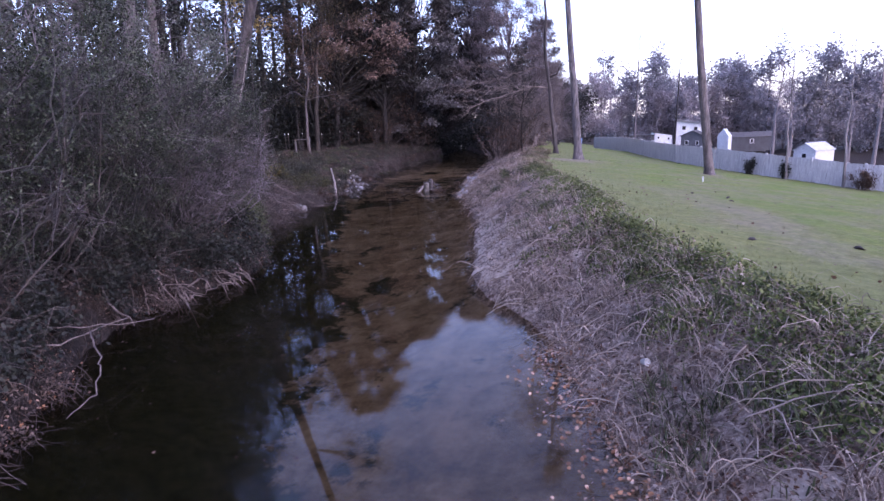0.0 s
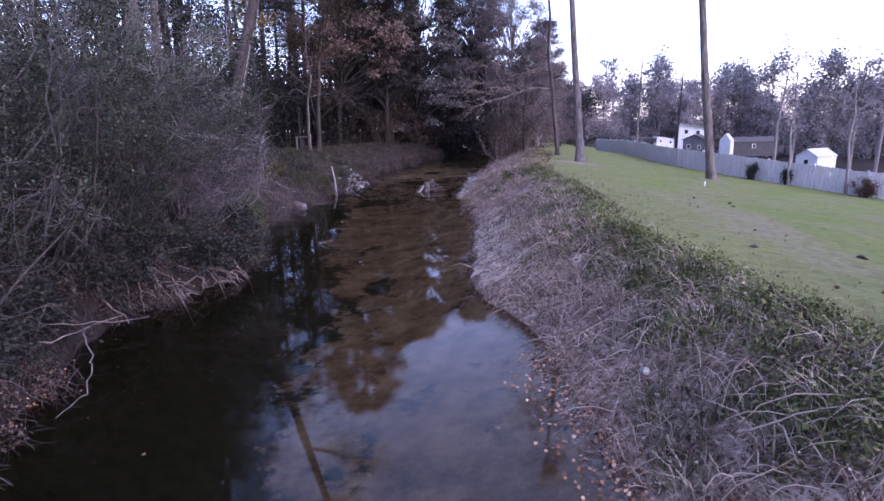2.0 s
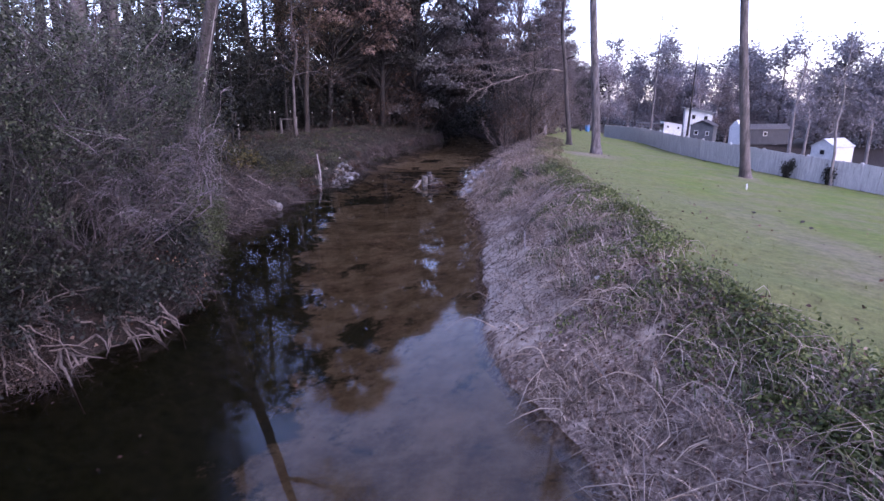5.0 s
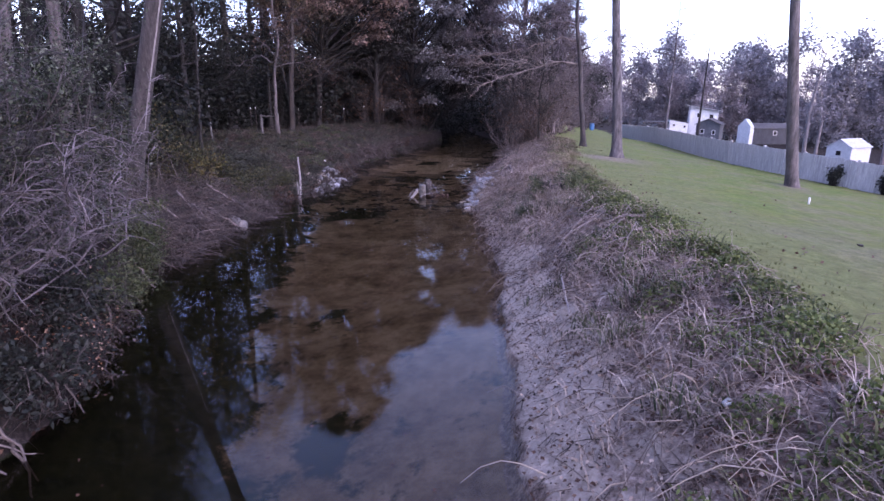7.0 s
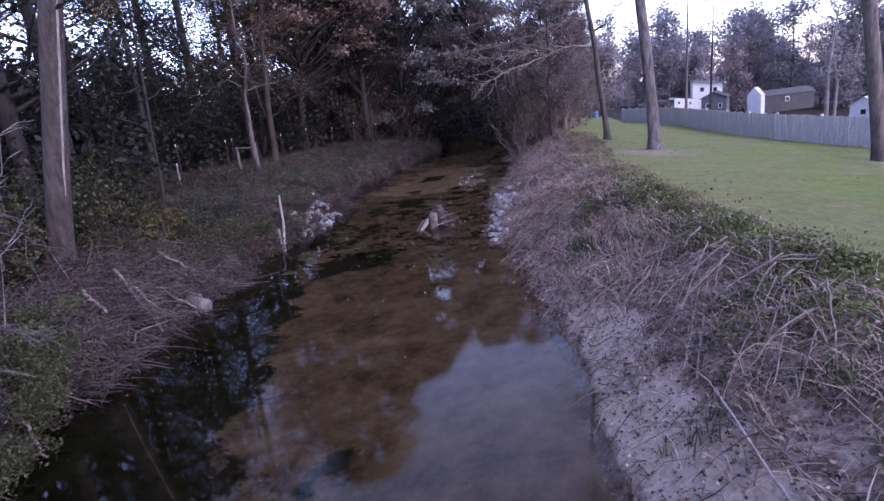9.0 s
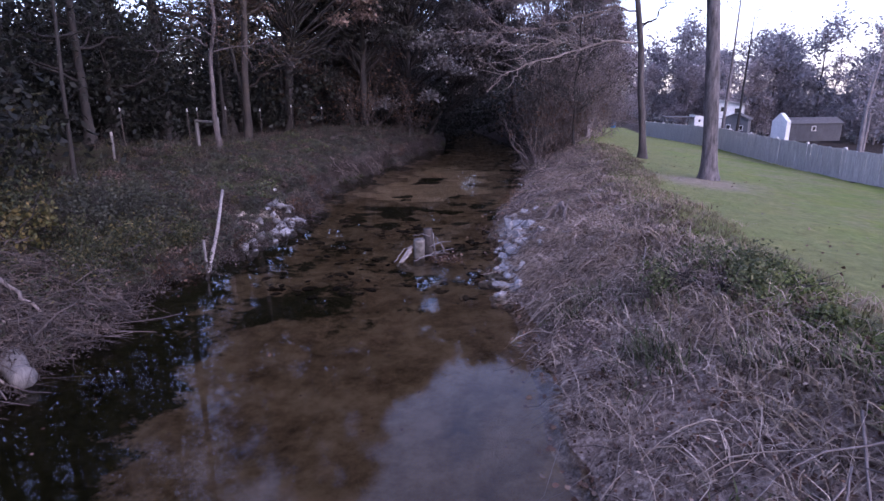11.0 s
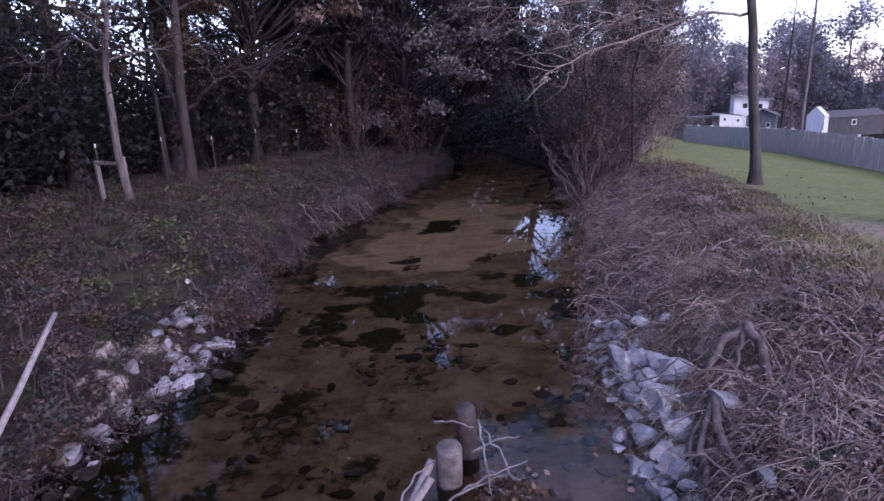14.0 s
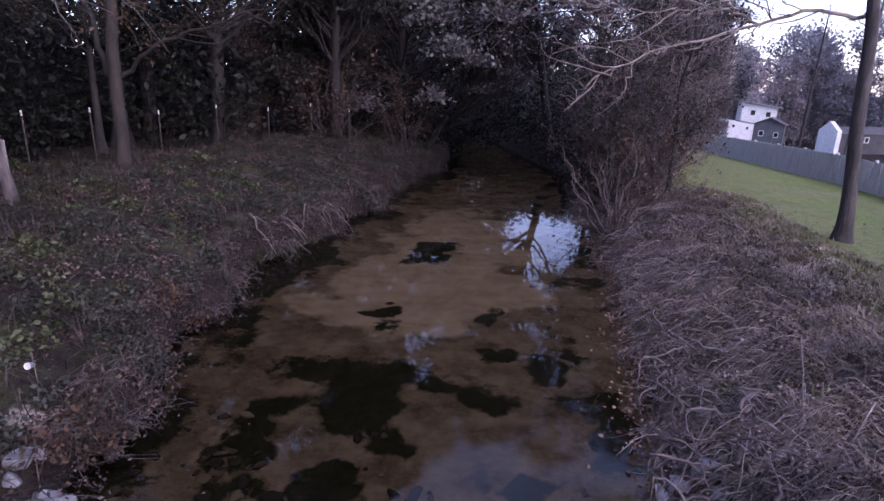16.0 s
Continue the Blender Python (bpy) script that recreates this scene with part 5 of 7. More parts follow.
def build_fence():
    fence = base_at("board_fence", 8.6, 56, float(ground_z(8.6, 56)), "long weathered grey board fence along the lawn", "fence")
    line = FENCE
    seg = np.r_[0, np.cumsum(np.linalg.norm(np.diff(line, axis=0), axis=1))]
    n = int(seg[-1] / 2.4)
    s = np.linspace(0, seg[-1], n + 1)
    p = np.stack([np.interp(s, seg, line[:, i]) for i in range(2)], 1)
    r = np.random.default_rng(301)
    def mesh_of(name, boxes, bevel=0.0):
        bm = bmesh.new()
        for one in boxes:
            box(bm, *one)
        if bevel:
            bmesh.ops.bevel(bm, geom=bm.edges[:], offset=bevel, segments=1)
        me = bpy.data.meshes.new(name)
        bm.to_mesh(me)
        bm.free()
        me.materials.append(FENCE_WOOD)
        return me

    rails = mesh_of("fence_panel", [(-1.2, 1.2, 0.02, 0.06, z, z + 0.09) for z in (0.2, 0.6, 1.0)])
    far_panel = mesh_of("fence_panel", [(-1.2 + k * 0.15, -1.058 + k * 0.15, -0.012, 0.012, 0.04, 1.22 + 0.03 * math.sin(k * 2.7)) for k in range(16)])
    board = mesh_of("board", [(-0.07, 0.07, -0.011, 0.011, 0, 1.19)], 0.004)
    post = mesh_of("fence_post", [(-0.05, 0.05, 0.06, 0.16, -0.3, 1.26)], 0.008)
    inv = fence.matrix_basis.inverted()
    for k in range(n):
        a, b = p[k], p[k + 1]
        mid = (a + b) / 2
        za, zb = float(ground_z(*a)), float(ground_z(*b))
        ang = math.degrees(math.atan2(b[1] - a[1], b[0] - a[0]))
        ln = float(np.linalg.norm(b - a))
        near = mid[1] < 60 and mid[0] < 21
        ob = new("fence_panel", rails if near else far_panel)
        if not near:
            tagged(ob, kind="stuff")
        for j in range(16 if near else 0):
            one = new("board", board)
            one.parent = ob
            one.matrix_basis = pose(-1.125 + j * 0.15, r.normal() * 0.004, 0.03 + r.normal() * 0.015, 0, r.normal() * 0.5, 0)
        ob.parent = fence
        ob.matrix_basis = inv @ pose(mid[0], mid[1], (za + zb) / 2 - 0.02, 0, -math.degrees(math.atan2(zb - za, ln)), ang) @ Matrix.Diagonal((ln / 2.4, 1, 1, 1))
        ob = new("fence_post", post)
        ob.parent = fence
        ob.matrix_basis = inv @ pose(a[0], a[1], za, 0, r.normal() * 0.6, ang)


build_fence()


def house(name, label, x, y, turn, w, d, wall_h, roof_h, wall, roof, z, windows=(), eave=0.35, mono=False):
    """A small building: walls, roof, windows with frame and pane."""
    ob = new(name)
    ob.matrix_basis = pose(x, y, z, 0, 0, turn)
    tagged(ob, label, "building")
    bm = bmesh.new()
    hw, hd = w / 2, d / 2
    up = roof_h
    # the shell: the gables face -y and +y
    if mono:
        pts = [(-hw, 0), (hw, 0), (hw, wall_h), (-hw, wall_h + up)]
    else:
        pts = [(-hw, 0), (hw, 0), (hw, wall_h), (0, wall_h + up), (-hw, wall_h)]
    lo = [bm.verts.new((a, -hd, b)) for a, b in pts]
    hi = [bm.verts.new((a, hd, b)) for a, b in pts]
    bm.faces.new(lo)
    bm.faces.new(hi[::-1])
    for i in range(len(pts)):
        j = (i + 1) % len(pts)
        bm.faces.new((lo[i], hi[i], hi[j], lo[j]))
    bmesh.ops.recalc_face_normals(bm, faces=bm.faces[:])
    put("wall", bm, wall, ob)
    slopes = [((-hw, wall_h + up), (hw, wall_h))] if mono else [((0, wall_h + up), (hw, wall_h)), ((0, wall_h + up), (-hw, wall_h))]
    for (ax, az), (bx, bz) in slopes:
        dx, dz = bx - ax, bz - az
        ln = math.hypot(dx, dz)
        ex, ez = bx + dx / ln * eave, bz + dz / ln * eave
        sx, sz = (ax - dx / ln * eave, az - dz / ln * eave) if mono else (ax, az)
        bm = bmesh.new()
        t = 0.09
        c = [(sx, sz + 0.02), (ex, ez + 0.02), (ex, ez + t), (sx, sz + t)]
        lo = [bm.verts.new((a, -hd - eave, b)) for a, b in c]
        hi = [bm.verts.new((a, hd + eave, b)) for a, b in c]
        bm.faces.new(lo)
        bm.faces.new(hi[::-1])
        for i in range(4):
            j = (i + 1) % 4
            bm.faces.new((lo[i], hi[i], hi[j], lo[j]))
        bmesh.ops.recalc_face_normals(bm, faces=bm.faces[:])
        put("roof", bm, roof, ob)
    for side, u, v, ww, hh in windows:
        # side: f is the front gable at -y, r and l are the long walls
        bm = bmesh.new()
        for a0, a1, b0, b1 in ((-ww / 2, ww / 2, -hh / 2, -hh / 2 + 0.08), (-ww / 2, ww / 2, hh / 2 - 0.08, hh / 2), (-ww / 2, -ww / 2 + 0.08, -hh / 2, hh / 2), (ww / 2 - 0.08, ww / 2, -hh / 2, hh / 2)):
            box(bm, a0, a1, -0.05, 0.0, b0, b1)
        win = put("window", bm, WHITE_PAINT, ob)
        win.matrix_basis = {"f": pose(u, -hd - 0.003, v), "r": pose(hw + 0.003, u, v, 0, 0, 90), "l": pose(-hw - 0.003, u, v, 0, 0, -90)}[side]
        bm = bmesh.new()
        box(bm, -ww / 2 + 0.08, ww / 2 - 0.08, -0.025, -0.005, -hh / 2 + 0.08, hh / 2 - 0.08)
        put("pane", bm, DARK_GLASS, win)
    return ob


house("cottage", "white two-storey cottage with a pale shed roof", 26.2, 136, -6, 5.0, 5.0, 5.2, 0.8, WHITE_WALL, ROOF_PALE, -3.6, windows=[("f", -0.9, 4.3, 0.8, 0.9), ("f", 1.3, 4.1, 0.8, 0.9)], mono=True, eave=0.7)
house("shed", "grey shed with a low gable beside the cottage", 25.9, 127, -20, 3.9, 4.5, 3.0, 0.9, GREY_WALL, ROOF, -3.6, windows=[("f", -0.9, 1.7, 0.7, 0.8), ("f", 1.0, 1.6, 0.6, 0.8)])
house("shed", "small white shed with two windows", 18.6, 117, 4, 2.9, 3.5, 2.3, 0.45, WHITE_WALL, ROOF, -2.4, windows=[("f", -0.8, 1.9, 0.45, 0.5), ("f", 0.9, 1.7, 0.45, 0.5)], mono=True, eave=0.12)
shed = house("shed", "long low grey shed with a white gable front", 32.0, 113.3, -65, 2.6, 8.5, 2.4, 0.7, DARK_SIDING, ROOF, -3.0, eave=0.15, windows=[("r", -0.4, 1.7, 0.7, 0.7)])
bm = bmesh.new()
front = [bm.verts.new(q) for q in ((-1.35, -4.9, 0), (1.35, -4.9, 0), (1.35, -4.9, 2.7), (0, -4.9, 3.8), (-1.35, -4.9, 2.7))]
back = [bm.verts.new((v.co.x, -4.253, v.co.z)) for v in front]
bm.faces.new(front)
bm.faces.new(back[::-1])
for i in range(5):
    bm.faces.new((front[i], back[i], back[(i + 1) % 5], front[(i + 1) % 5]))
bmesh.ops.recalc_face_normals(bm, faces=bm.faces[:])
put("gable_cladding", bm, WHITE_WALL, shed, "white board cladding of the gable")
house("shed", "white gabled shed on blocks behind the fence", 34.9, 93, -48, 2.8, 4.4, 2.8, 0.9, WHITE_WALL, ROOF_PALE, -4.6, windows=[("f", 0.0, 2.1, 0.7, 0.7)], eave=0.15)


carport = base_at("carport", 15.4, 117.5, -2.4, "low dark open carport beside the small shed", "carport")
for px, py in ((-1.9, -1.6), (1.9, -1.6), (-1.9, 1.6), (1.9, 1.6)):
    bm = bmesh.new()
    box(bm, px - 0.06, px + 0.06, py - 0.06, py + 0.06, -0.3, 2.2)
    put("post", bm, POST_WOOD, carport)
bm = bmesh.new()
box(bm, -2.2, 2.2, -2.0, 2.0, 2.2, 2.4)
bmesh.ops.bevel(bm, geom=bm.edges[:], offset=0.02, segments=1)
put("roof", bm, ROOF, carport, "dark flat roof")


# ---- what grows and lies on the banks ----
def on_right(n, lo, hi, y0, y1, r, lift=0.0):
    """Random places on the right bank; lo and hi are fractions of the way from the shore to the lawn's edge."""
    y = r.uniform(y0, y1, n)
    x = shore_right(y) + r.uniform(lo, hi, n) * np.interp(y, CREST[:, 0], CREST[:, 1])
    return np.stack([x, y, ground_z(x, y) + lift], 1)


def on_left(n, lo, hi, y0, y1, r, lift=0.0):
    y = r.uniform(y0, y1, n)
    x = shore_left(y) - r.uniform(lo, hi, n)
    return np.stack([x, y, ground_z(x, y) + lift], 1)


def sandy(p):
    d = p[:, 0] - shore_right(p[:, 1])
    return (d < np.interp(p[:, 1], [21, 24], [1.05, 0.75]) + 0.6 * wave(p[:, 0], p[:, 1], 0.45, 4)) & (p[:, 1] > 17) & (p[:, 1] < 26.5) | (d < 0.75) & (p[:, 1] > 31) & (p[:, 1] < 38.6)


def tufts(n, spots, spread_r, r):
    """Places gathered in tufts round the given spots."""
    c = spots[r.integers(0, len(spots), n)]
    p = c + np.concatenate([r.normal(size=(n, 2)) * spread_r, np.zeros((n, 1))], 1)
    p[:, 2] = ground_z(p[:, 0], p[:, 1])
    return p


r = np.random.default_rng(400)
for name, mat, y0, y1, n in (("dry_bank_grass", STRAW, 5.0, 36.5, 9500), ("brown_bank_grass", STEM_MID, 35.5, 62, 5200)):
    g = Geo()
    spots = on_right(int(n / 15), 0.1, 0.92, y0, y1, r)
    spots = spots[~(sandy(spots) & (r.uniform(size=len(spots)) < 0.6))]
    p = tufts(n, spots, 0.1, r)
    p = p[p[:, 0] > shore_right(p[:, 1]) + 0.12]
    blades(g, p, 0.24, 0.005, 1.5, r, bias=(-0.35, -0.15) if y0 < 20 else (-0.9, -0.4))
    p = on_right(n // 2, 0.08, 0.92, y0, y1, r)
    p = p[~(sandy(p) & (r.uniform(size=len(p)) < 0.75))]
    blades(g, p, 0.12, 0.004, 2.6, r)
    put(name, g, mat, label="matted dry grass and dead stems on the bank", category="dry grass", kind="stuff")
    g = Geo()
    p = on_right(1000 if y0 < 20 else 420, 0.1, 0.85, y0, y1, r, 0.02)
    p = p[~(sandy(p) & (r.uniform(size=len(p)) < 0.7))]
    w = spread(len(p), r)
    w[:, 2] = np.abs(w[:, 2]) * 0.7 + 0.25
    c = lines(p, w, r.uniform(0.05, 1.0, len(p)) ** 2 * 1.2 + 0.15, 7, sag=0.75, wobble=0.06, r=r)
    c[..., 2] = np.maximum(c[..., 2], ground_z(c[..., 0], c[..., 1]) + 0.01)
    g.strands(c, np.linspace(0.0038, 0.0018, 7)[None] * r.uniform(0.5, 1.7, len(p))[:, None], 3)
    put("bramble_canes", g, mat, label="tangled dead bramble canes arching over the bank", category="brambles", kind="stuff")

g = Geo()
spots = on_right(1150, 0.06, 1.0, 5, 52, r)
spots = spots[(spots[:, 1] > 30) | (r.uniform(size=len(spots)) < 0.3)]
n = 28000
i = r.integers(0, len(spots), n)
p = spots[i] + unit(r.normal(size=(n, 3))) * r.uniform(0.2, 1, (n, 1)) * r.uniform(0.1, 0.3, len(spots))[i][:, None]
p = p[~sandy(p)]
p[:, 2] = np.maximum(p[:, 2], ground_z(p[:, 0], p[:, 1]) + 0.01)
leaves(g, p, 0.045, 0.6, 0.3, r)
put("withered_weeds", g, LEAF_FALLEN, label="withered brown weed clumps on the bank", category="weeds", kind="stuff")

g = Geo()
p = on_right(64000, 0.2, 1.12, 5, 27.5, r)
s = (p[:, 0] - shore_right(p[:, 1])) / np.interp(p[:, 1], CREST[:, 0], CREST[:, 1])
keep = wave(p[:, 0], p[:, 1], 0.7, 6) * 1.05 + 0.85 * (1 - np.abs(s - 0.85) / np.interp(p[:, 1], [17, 20], [0.42, 0.26])) - np.interp(p[:, 1], [17, 20], [0.3, 0.5]) + r.normal(size=len(p)) * 0.12 > 0.24
p = p[keep]
p[:, 2] += r.uniform(0, 1, len(p)) ** 1.6 * 0.26 * np.clip(0.7 + wave(p[:, 0], p[:, 1], 0.5, 16), 0.2, 1.4)
leaves(g, p, 0.055, 0.5, 0.2, r)
p = on_right(12000, 0.3, 1.1, 34, 62, r)
p = p[wave(p[:, 0], p[:, 1], 0.8, 7) > 0.3]
p[:, 2] += r.uniform(0, 0.16, len(p))
leaves(g, p, 0.05, 0.6, 0.4, r)
put("bramble_leaves", g, LEAF_BRAMBLE, label="green bramble leaves in clumps along the bank top", category="brambles", kind="stuff")

# bramble mounds that hump along the bank top
spots = np.concatenate([on_right(95, 0.62, 1.04, 6, 17.5, r), on_right(64, 0.88, 1.03, 17.5, 31, r), on_right(8, 0.5, 0.8, 15, 26, r)])
spots = spots[(wave(spots[:, 0], spots[:, 1], 0.9, 6) > -0.3) & ~sandy(spots)]
spots = np.concatenate([spots, [(2.63, 28.95, 1.16), (3.0, 28.2, 1.18), (3.35, 24.2, 1.14), (3.6, 24.6, 1.14), (2.5, 30.6, 1.15), (2.9, 29.9, 1.18), (2.2, 30.9, 1.05), (2.3, 32.0, 1.15)]])
def mounds(spots, name, label, category, leaf, stem, wide, high, each, size, stems, lean=(0, 0)):
    """Low humps of leaves with stems arching out of them, at the given places."""
    g, dead = Geo(), Geo()
    for cx, cy, cz in spots:
        w, h, k = r.uniform(*wide), r.uniform(*high), int(r.integers(*each))
        way = spread(k, r)
        way[:, 2] = np.abs(way[:, 2])
        q = np.array((cx, cy, 0)) + way * (w, w, h) * r.uniform(0.6, 1.1, (k, 1))
        q[:, 2] += np.maximum(ground_z(q[:, 0], q[:, 1]), 0)
        leaves(g, q, size, 0.58, 0.35, r)
        root = q[r.integers(0, k, stems)] - (0, 0, 0.04)
        arc = lines(root, np.stack([r.normal(size=stems) + lean[0], r.normal(size=stems) + lean[1], np.full(stems, 0.6)], 1), r.uniform(0.15, 0.6, stems), 6, sag=0.9, wobble=0.05, r=r)
        arc[..., 2] = np.maximum(arc[..., 2], np.maximum(ground_z(arc[..., 0], arc[..., 1]), 0) + 0.01)
        dead.strands(arc, np.linspace(0.0045, 0.002, 6)[None] * r.uniform(0.6, 1.6, stems)[:, None], 3)
    put(name, g, leaf, label=label, category=category, kind="stuff")
    put(name.replace("mounds", "stems"), dead, stem, label="dead stems arching out of " + label.split(" ", 1)[1], category=category, kind="stuff")


mounds(spots, "bramble_mounds", "green bramble mounds humped along the bank top", "brambles", LEAF_BRAMBLE, STRAW, (0.22, 0.5), (0.08, 0.24), (220, 420), 0.055, 14)
m = on_right(320, 0.06, 0.8, 29, 52, r)
mounds(m[:190], "withered_mounds", "withered mauve-brown weed mounds on the bank", "weeds", LEAF_MAUVE, STEM_MID, (0.14, 0.36), (0.08, 0.22), (90, 240), 0.05, 16, (-0.6, -0.2))
mounds(m[190:270], "straw_mounds", "bleached straw mounds on the bank", "dry grass", STRAW, STRAW, (0.14, 0.34), (0.06, 0.16), (80, 160), 0.06, 30, (-0.7, -0.2))
mounds(m[270:], "green_mounds", "dull green weed mounds on the bank", "weeds", LEAF_WEED, STEM_MID, (0.14, 0.32), (0.06, 0.18), (90, 200), 0.05, 10, (-0.5, -0.2))
m = on_left(640, 0.0, 6.5, 29.5, 57, r)
m = m[wave(m[:, 0], m[:, 1], 1.1, 43) > -0.2]
half = len(m) // 2
mounds(m[:half - 30], "russet_mounds", "dark russet weed mounds on the wooded bank", "weeds", LEAF_DARK_BROWN, STEM_DARK, (0.16, 0.42), (0.1, 0.28), (110, 260), 0.06, 12, (0.5, -0.1))
mounds(m[half - 30:-32], "leafy_mounds", "dull green leafy mounds on the wooded bank", "weeds", LEAF_GREY, STEM_DARK, (0.16, 0.42), (0.1, 0.3), (110, 260), 0.06, 8, (0.5, -0.1))
m3 = np.concatenate([on_left(60, 1.2, 5.5, 28.5, 35, r), on_left(40, 3.0, 8.0, 34, 46, r)])
mounds(m3, "dark_green_mounds", "dark green leafy mounds on the wooded bank", "weeds", LEAF_THICKET, STEM_DARK, (0.2, 0.5), (0.14, 0.36), (140, 300), 0.06, 8, (0.4, -0.1))
m3 = np.concatenate([np.array([(-10.9, 39.8, 0), (-10.5, 39.0, 0), (-8.9, 38.1, 0), (-8.75, 37.7, 0), (-9.3, 38.9, 0), (-11.6, 42.7, 0), (-11.5, 46.3, 0), (-10.2, 39.6, 0), (-9.0, 38.6, 0)]), on_left(26, 0.8, 5.0, 36, 48, r)])
mounds(m3, "fresh_green_mounds", "bright green leafy mounds on the wooded bank", "weeds", LEAF_WEED, STEM_DARK, (0.2, 0.45), (0.1, 0.26), (60, 130), 0.1, 5, (0.4, -0.1))
m2 = on_left(70, -0.1, 1.5, 7, 16, r)
mounds(m2, "shore_mounds", "dark withered weed mounds overhanging the shore", "weeds", LEAF_DARK_BROWN, STEM_DARK, (0.14, 0.34), (0.14, 0.4), (110, 240), 0.05, 26, (1.2, -0.1))
mounds(m[-32:], "yellow_mounds", "yellow-green weed mounds on the wooded bank", "weeds", LEAF_YELLOWING, STEM_DARK, (0.12, 0.28), (0.1, 0.22), (70, 150), 0.055, 6, (0.4, 0))

# pale matted stems laid over the bank
g = Geo()
p = on_right(5200, 0.06, 1.0, 5, 50, r, 0.02)
p = p[(p[:, 1] < 25) | (r.uniform(size=len(p)) < 0.42)]
p = p[~(sandy(p) & (r.uniform(size=len(p)) < 0.7))]
w = spread(len(p), r)
w[:, 0] -= np.interp(p[:, 1], [24, 30], [0.5, 1.5])
w[:, 1] -= np.interp(p[:, 1], [24, 30], [0.0, 0.6])
w[:, 2] = np.abs(w[:, 2]) * 0.5 + 0.1
c = lines(p, w, 0.15 + 0.8 * r.uniform(size=len(p)) ** 2, 5, sag=0.7, wobble=0.03, r=r)
c[..., 2] = np.maximum(c[..., 2], ground_z(c[..., 0], c[..., 1]) + 0.015)
g.strands(c, np.linspace(0.007, 0.0035, 5)[None] * r.uniform(0.4, 1.5, len(p))[:, None], 3)
put("matted_stems", g, STRAW, label="pale dead stems matted over the bank", category="dry grass", kind="stuff")

# long straw that drapes down to the stones
g = Geo()
spots = on_right(240, 0.12, 0.6, 30, 44, r)
p = tufts(3000, spots, 0.12, r)
p = p[p[:, 0] > shore_right(p[:, 1]) + 0.15]
w = np.stack([r.uniform(-1.4, -0.4, len(p)), r.normal(size=len(p)) * 0.3 - 0.5, r.uniform(0.2, 0.9, len(p))], 1)
c = lines(p + (0, 0, 0.02), w, r.uniform(0.2, 0.6, len(p)), 6, sag=1.0, wobble=0.03, r=r)
c[..., 2] = np.maximum(c[..., 2], np.maximum(ground_z(c[..., 0], c[..., 1]), 0) + 0.015)
g.strands(c, np.linspace(0.006, 0.003, 6)[None] * r.uniform(0.5, 1.5, len(p))[:, None], 3)
put("draped_straw", g, STRAW, label="long bleached straw draped down to the shore stones", category="dry grass", kind="stuff")

# bleached scraps of leaf that fleck the bank
g = Geo()
p = on_right(11000, 0.03, 1.0, 5, 52, r, 0.015)
p[:, 2] += r.uniform(0, 1, len(p)) ** 3 * 0.18
leaves(g, p, 0.042, 0.7, 0.6, r)
p = on_left(450, 0.0, 6.0, 20, 56, r, 0.02)
leaves(g, p, 0.05, 0.7, 0.6, r)
put("bleached_leaves", g, LEAF_PALE, label="bleached dead leaves flecking both banks", category="leaf litter", kind="stuff")

# tan straw along the bank top
g = Geo()
p = on_right(17000, 0.5, 1.3, 26, 50, r)
q = (p[:, 0] - shore_right(p[:, 1])) / np.interp(p[:, 1], CREST[:, 0], CREST[:, 1])
p = p[wave(p[:, 0], p[:, 1], 0.7, 21) * 0.6 + 0.6 - np.abs(q - 0.7) * 1.3 > r.uniform(0, 0.4, len(p))]
blades(g, p, 0.15, 0.008, 2.2, r, bias=(-0.2, -0.1))
put("tan_straw", g, TAN_STRAW, label="flattened tan straw along the top of the bank", category="dry grass", kind="stuff")

# thin olive grass that creeps over the crest
g = Geo()
p = on_right(24000, 0.5, 1.25, 28, 50, r)
q = (p[:, 0] - shore_right(p[:, 1])) / np.interp(p[:, 1], CREST[:, 0], CREST[:, 1])
p = p[q + 0.22 * wave(p[:, 0], p[:, 1], 0.8, 25) > 0.72]
blades(g, p, 0.09, 0.007, 1.6, r)
put("crest_grass", g, OLIVE_BLADE, label="thin olive grass creeping over the bank top", category="grass", kind="stuff")

# green weeds that stand in tufts among the dry stems
g = Geo()
spots = on_right(620, 0.2, 1.05, 9, 31, r)
spots = spots[(wave(spots[:, 0], spots[:, 1], 0.6, 12) > 0.25) & ~sandy(spots)]
p = tufts(3600, spots, 0.14, r)
blades(g, p, 0.2, 0.009, 1.2, r, bias=(-0.25, -0.1))
put("green_weeds", g, LEAF_WEED, label="green weed tufts standing among dry stems", category="weeds", kind="stuff")

# twigs and scraps strewn over the sand
g = Geo()
y = r.uniform(17, 27, 420)
x = shore_right(y) + r.uniform(0.05, 1.4, len(y))
p = np.stack([x, y, ground_z(x, y) + 0.012], 1)
w = np.stack([r.normal(size=len(y)), r.normal(size=len(y)), r.normal(size=len(y)) * 0.08], 1)
c = lines(p, w, 0.05 + 0.35 * r.uniform(size=len(y)) ** 2, 4, wobble=0.06, r=r)
c[..., 2] = ground_z(c[..., 0], c[..., 1]) + 0.012
g.strands(c, np.linspace(0.005, 0.002, 4)[None] * r.uniform(0.5, 1.4, len(y))[:, None], 3)
y = r.uniform(16.8, 27, 380)
x = shore_right(y) + r.uniform(0.0, 1.4, len(y))
leaves(g, np.stack([x, y, ground_z(x, y) + 0.012], 1), 0.045, 0.7, 0.7, r)
put("sand_litter", g, STEM_DARK, label="dead leaves and twigs strewn over the sand", category="leaf litter", kind="stuff")

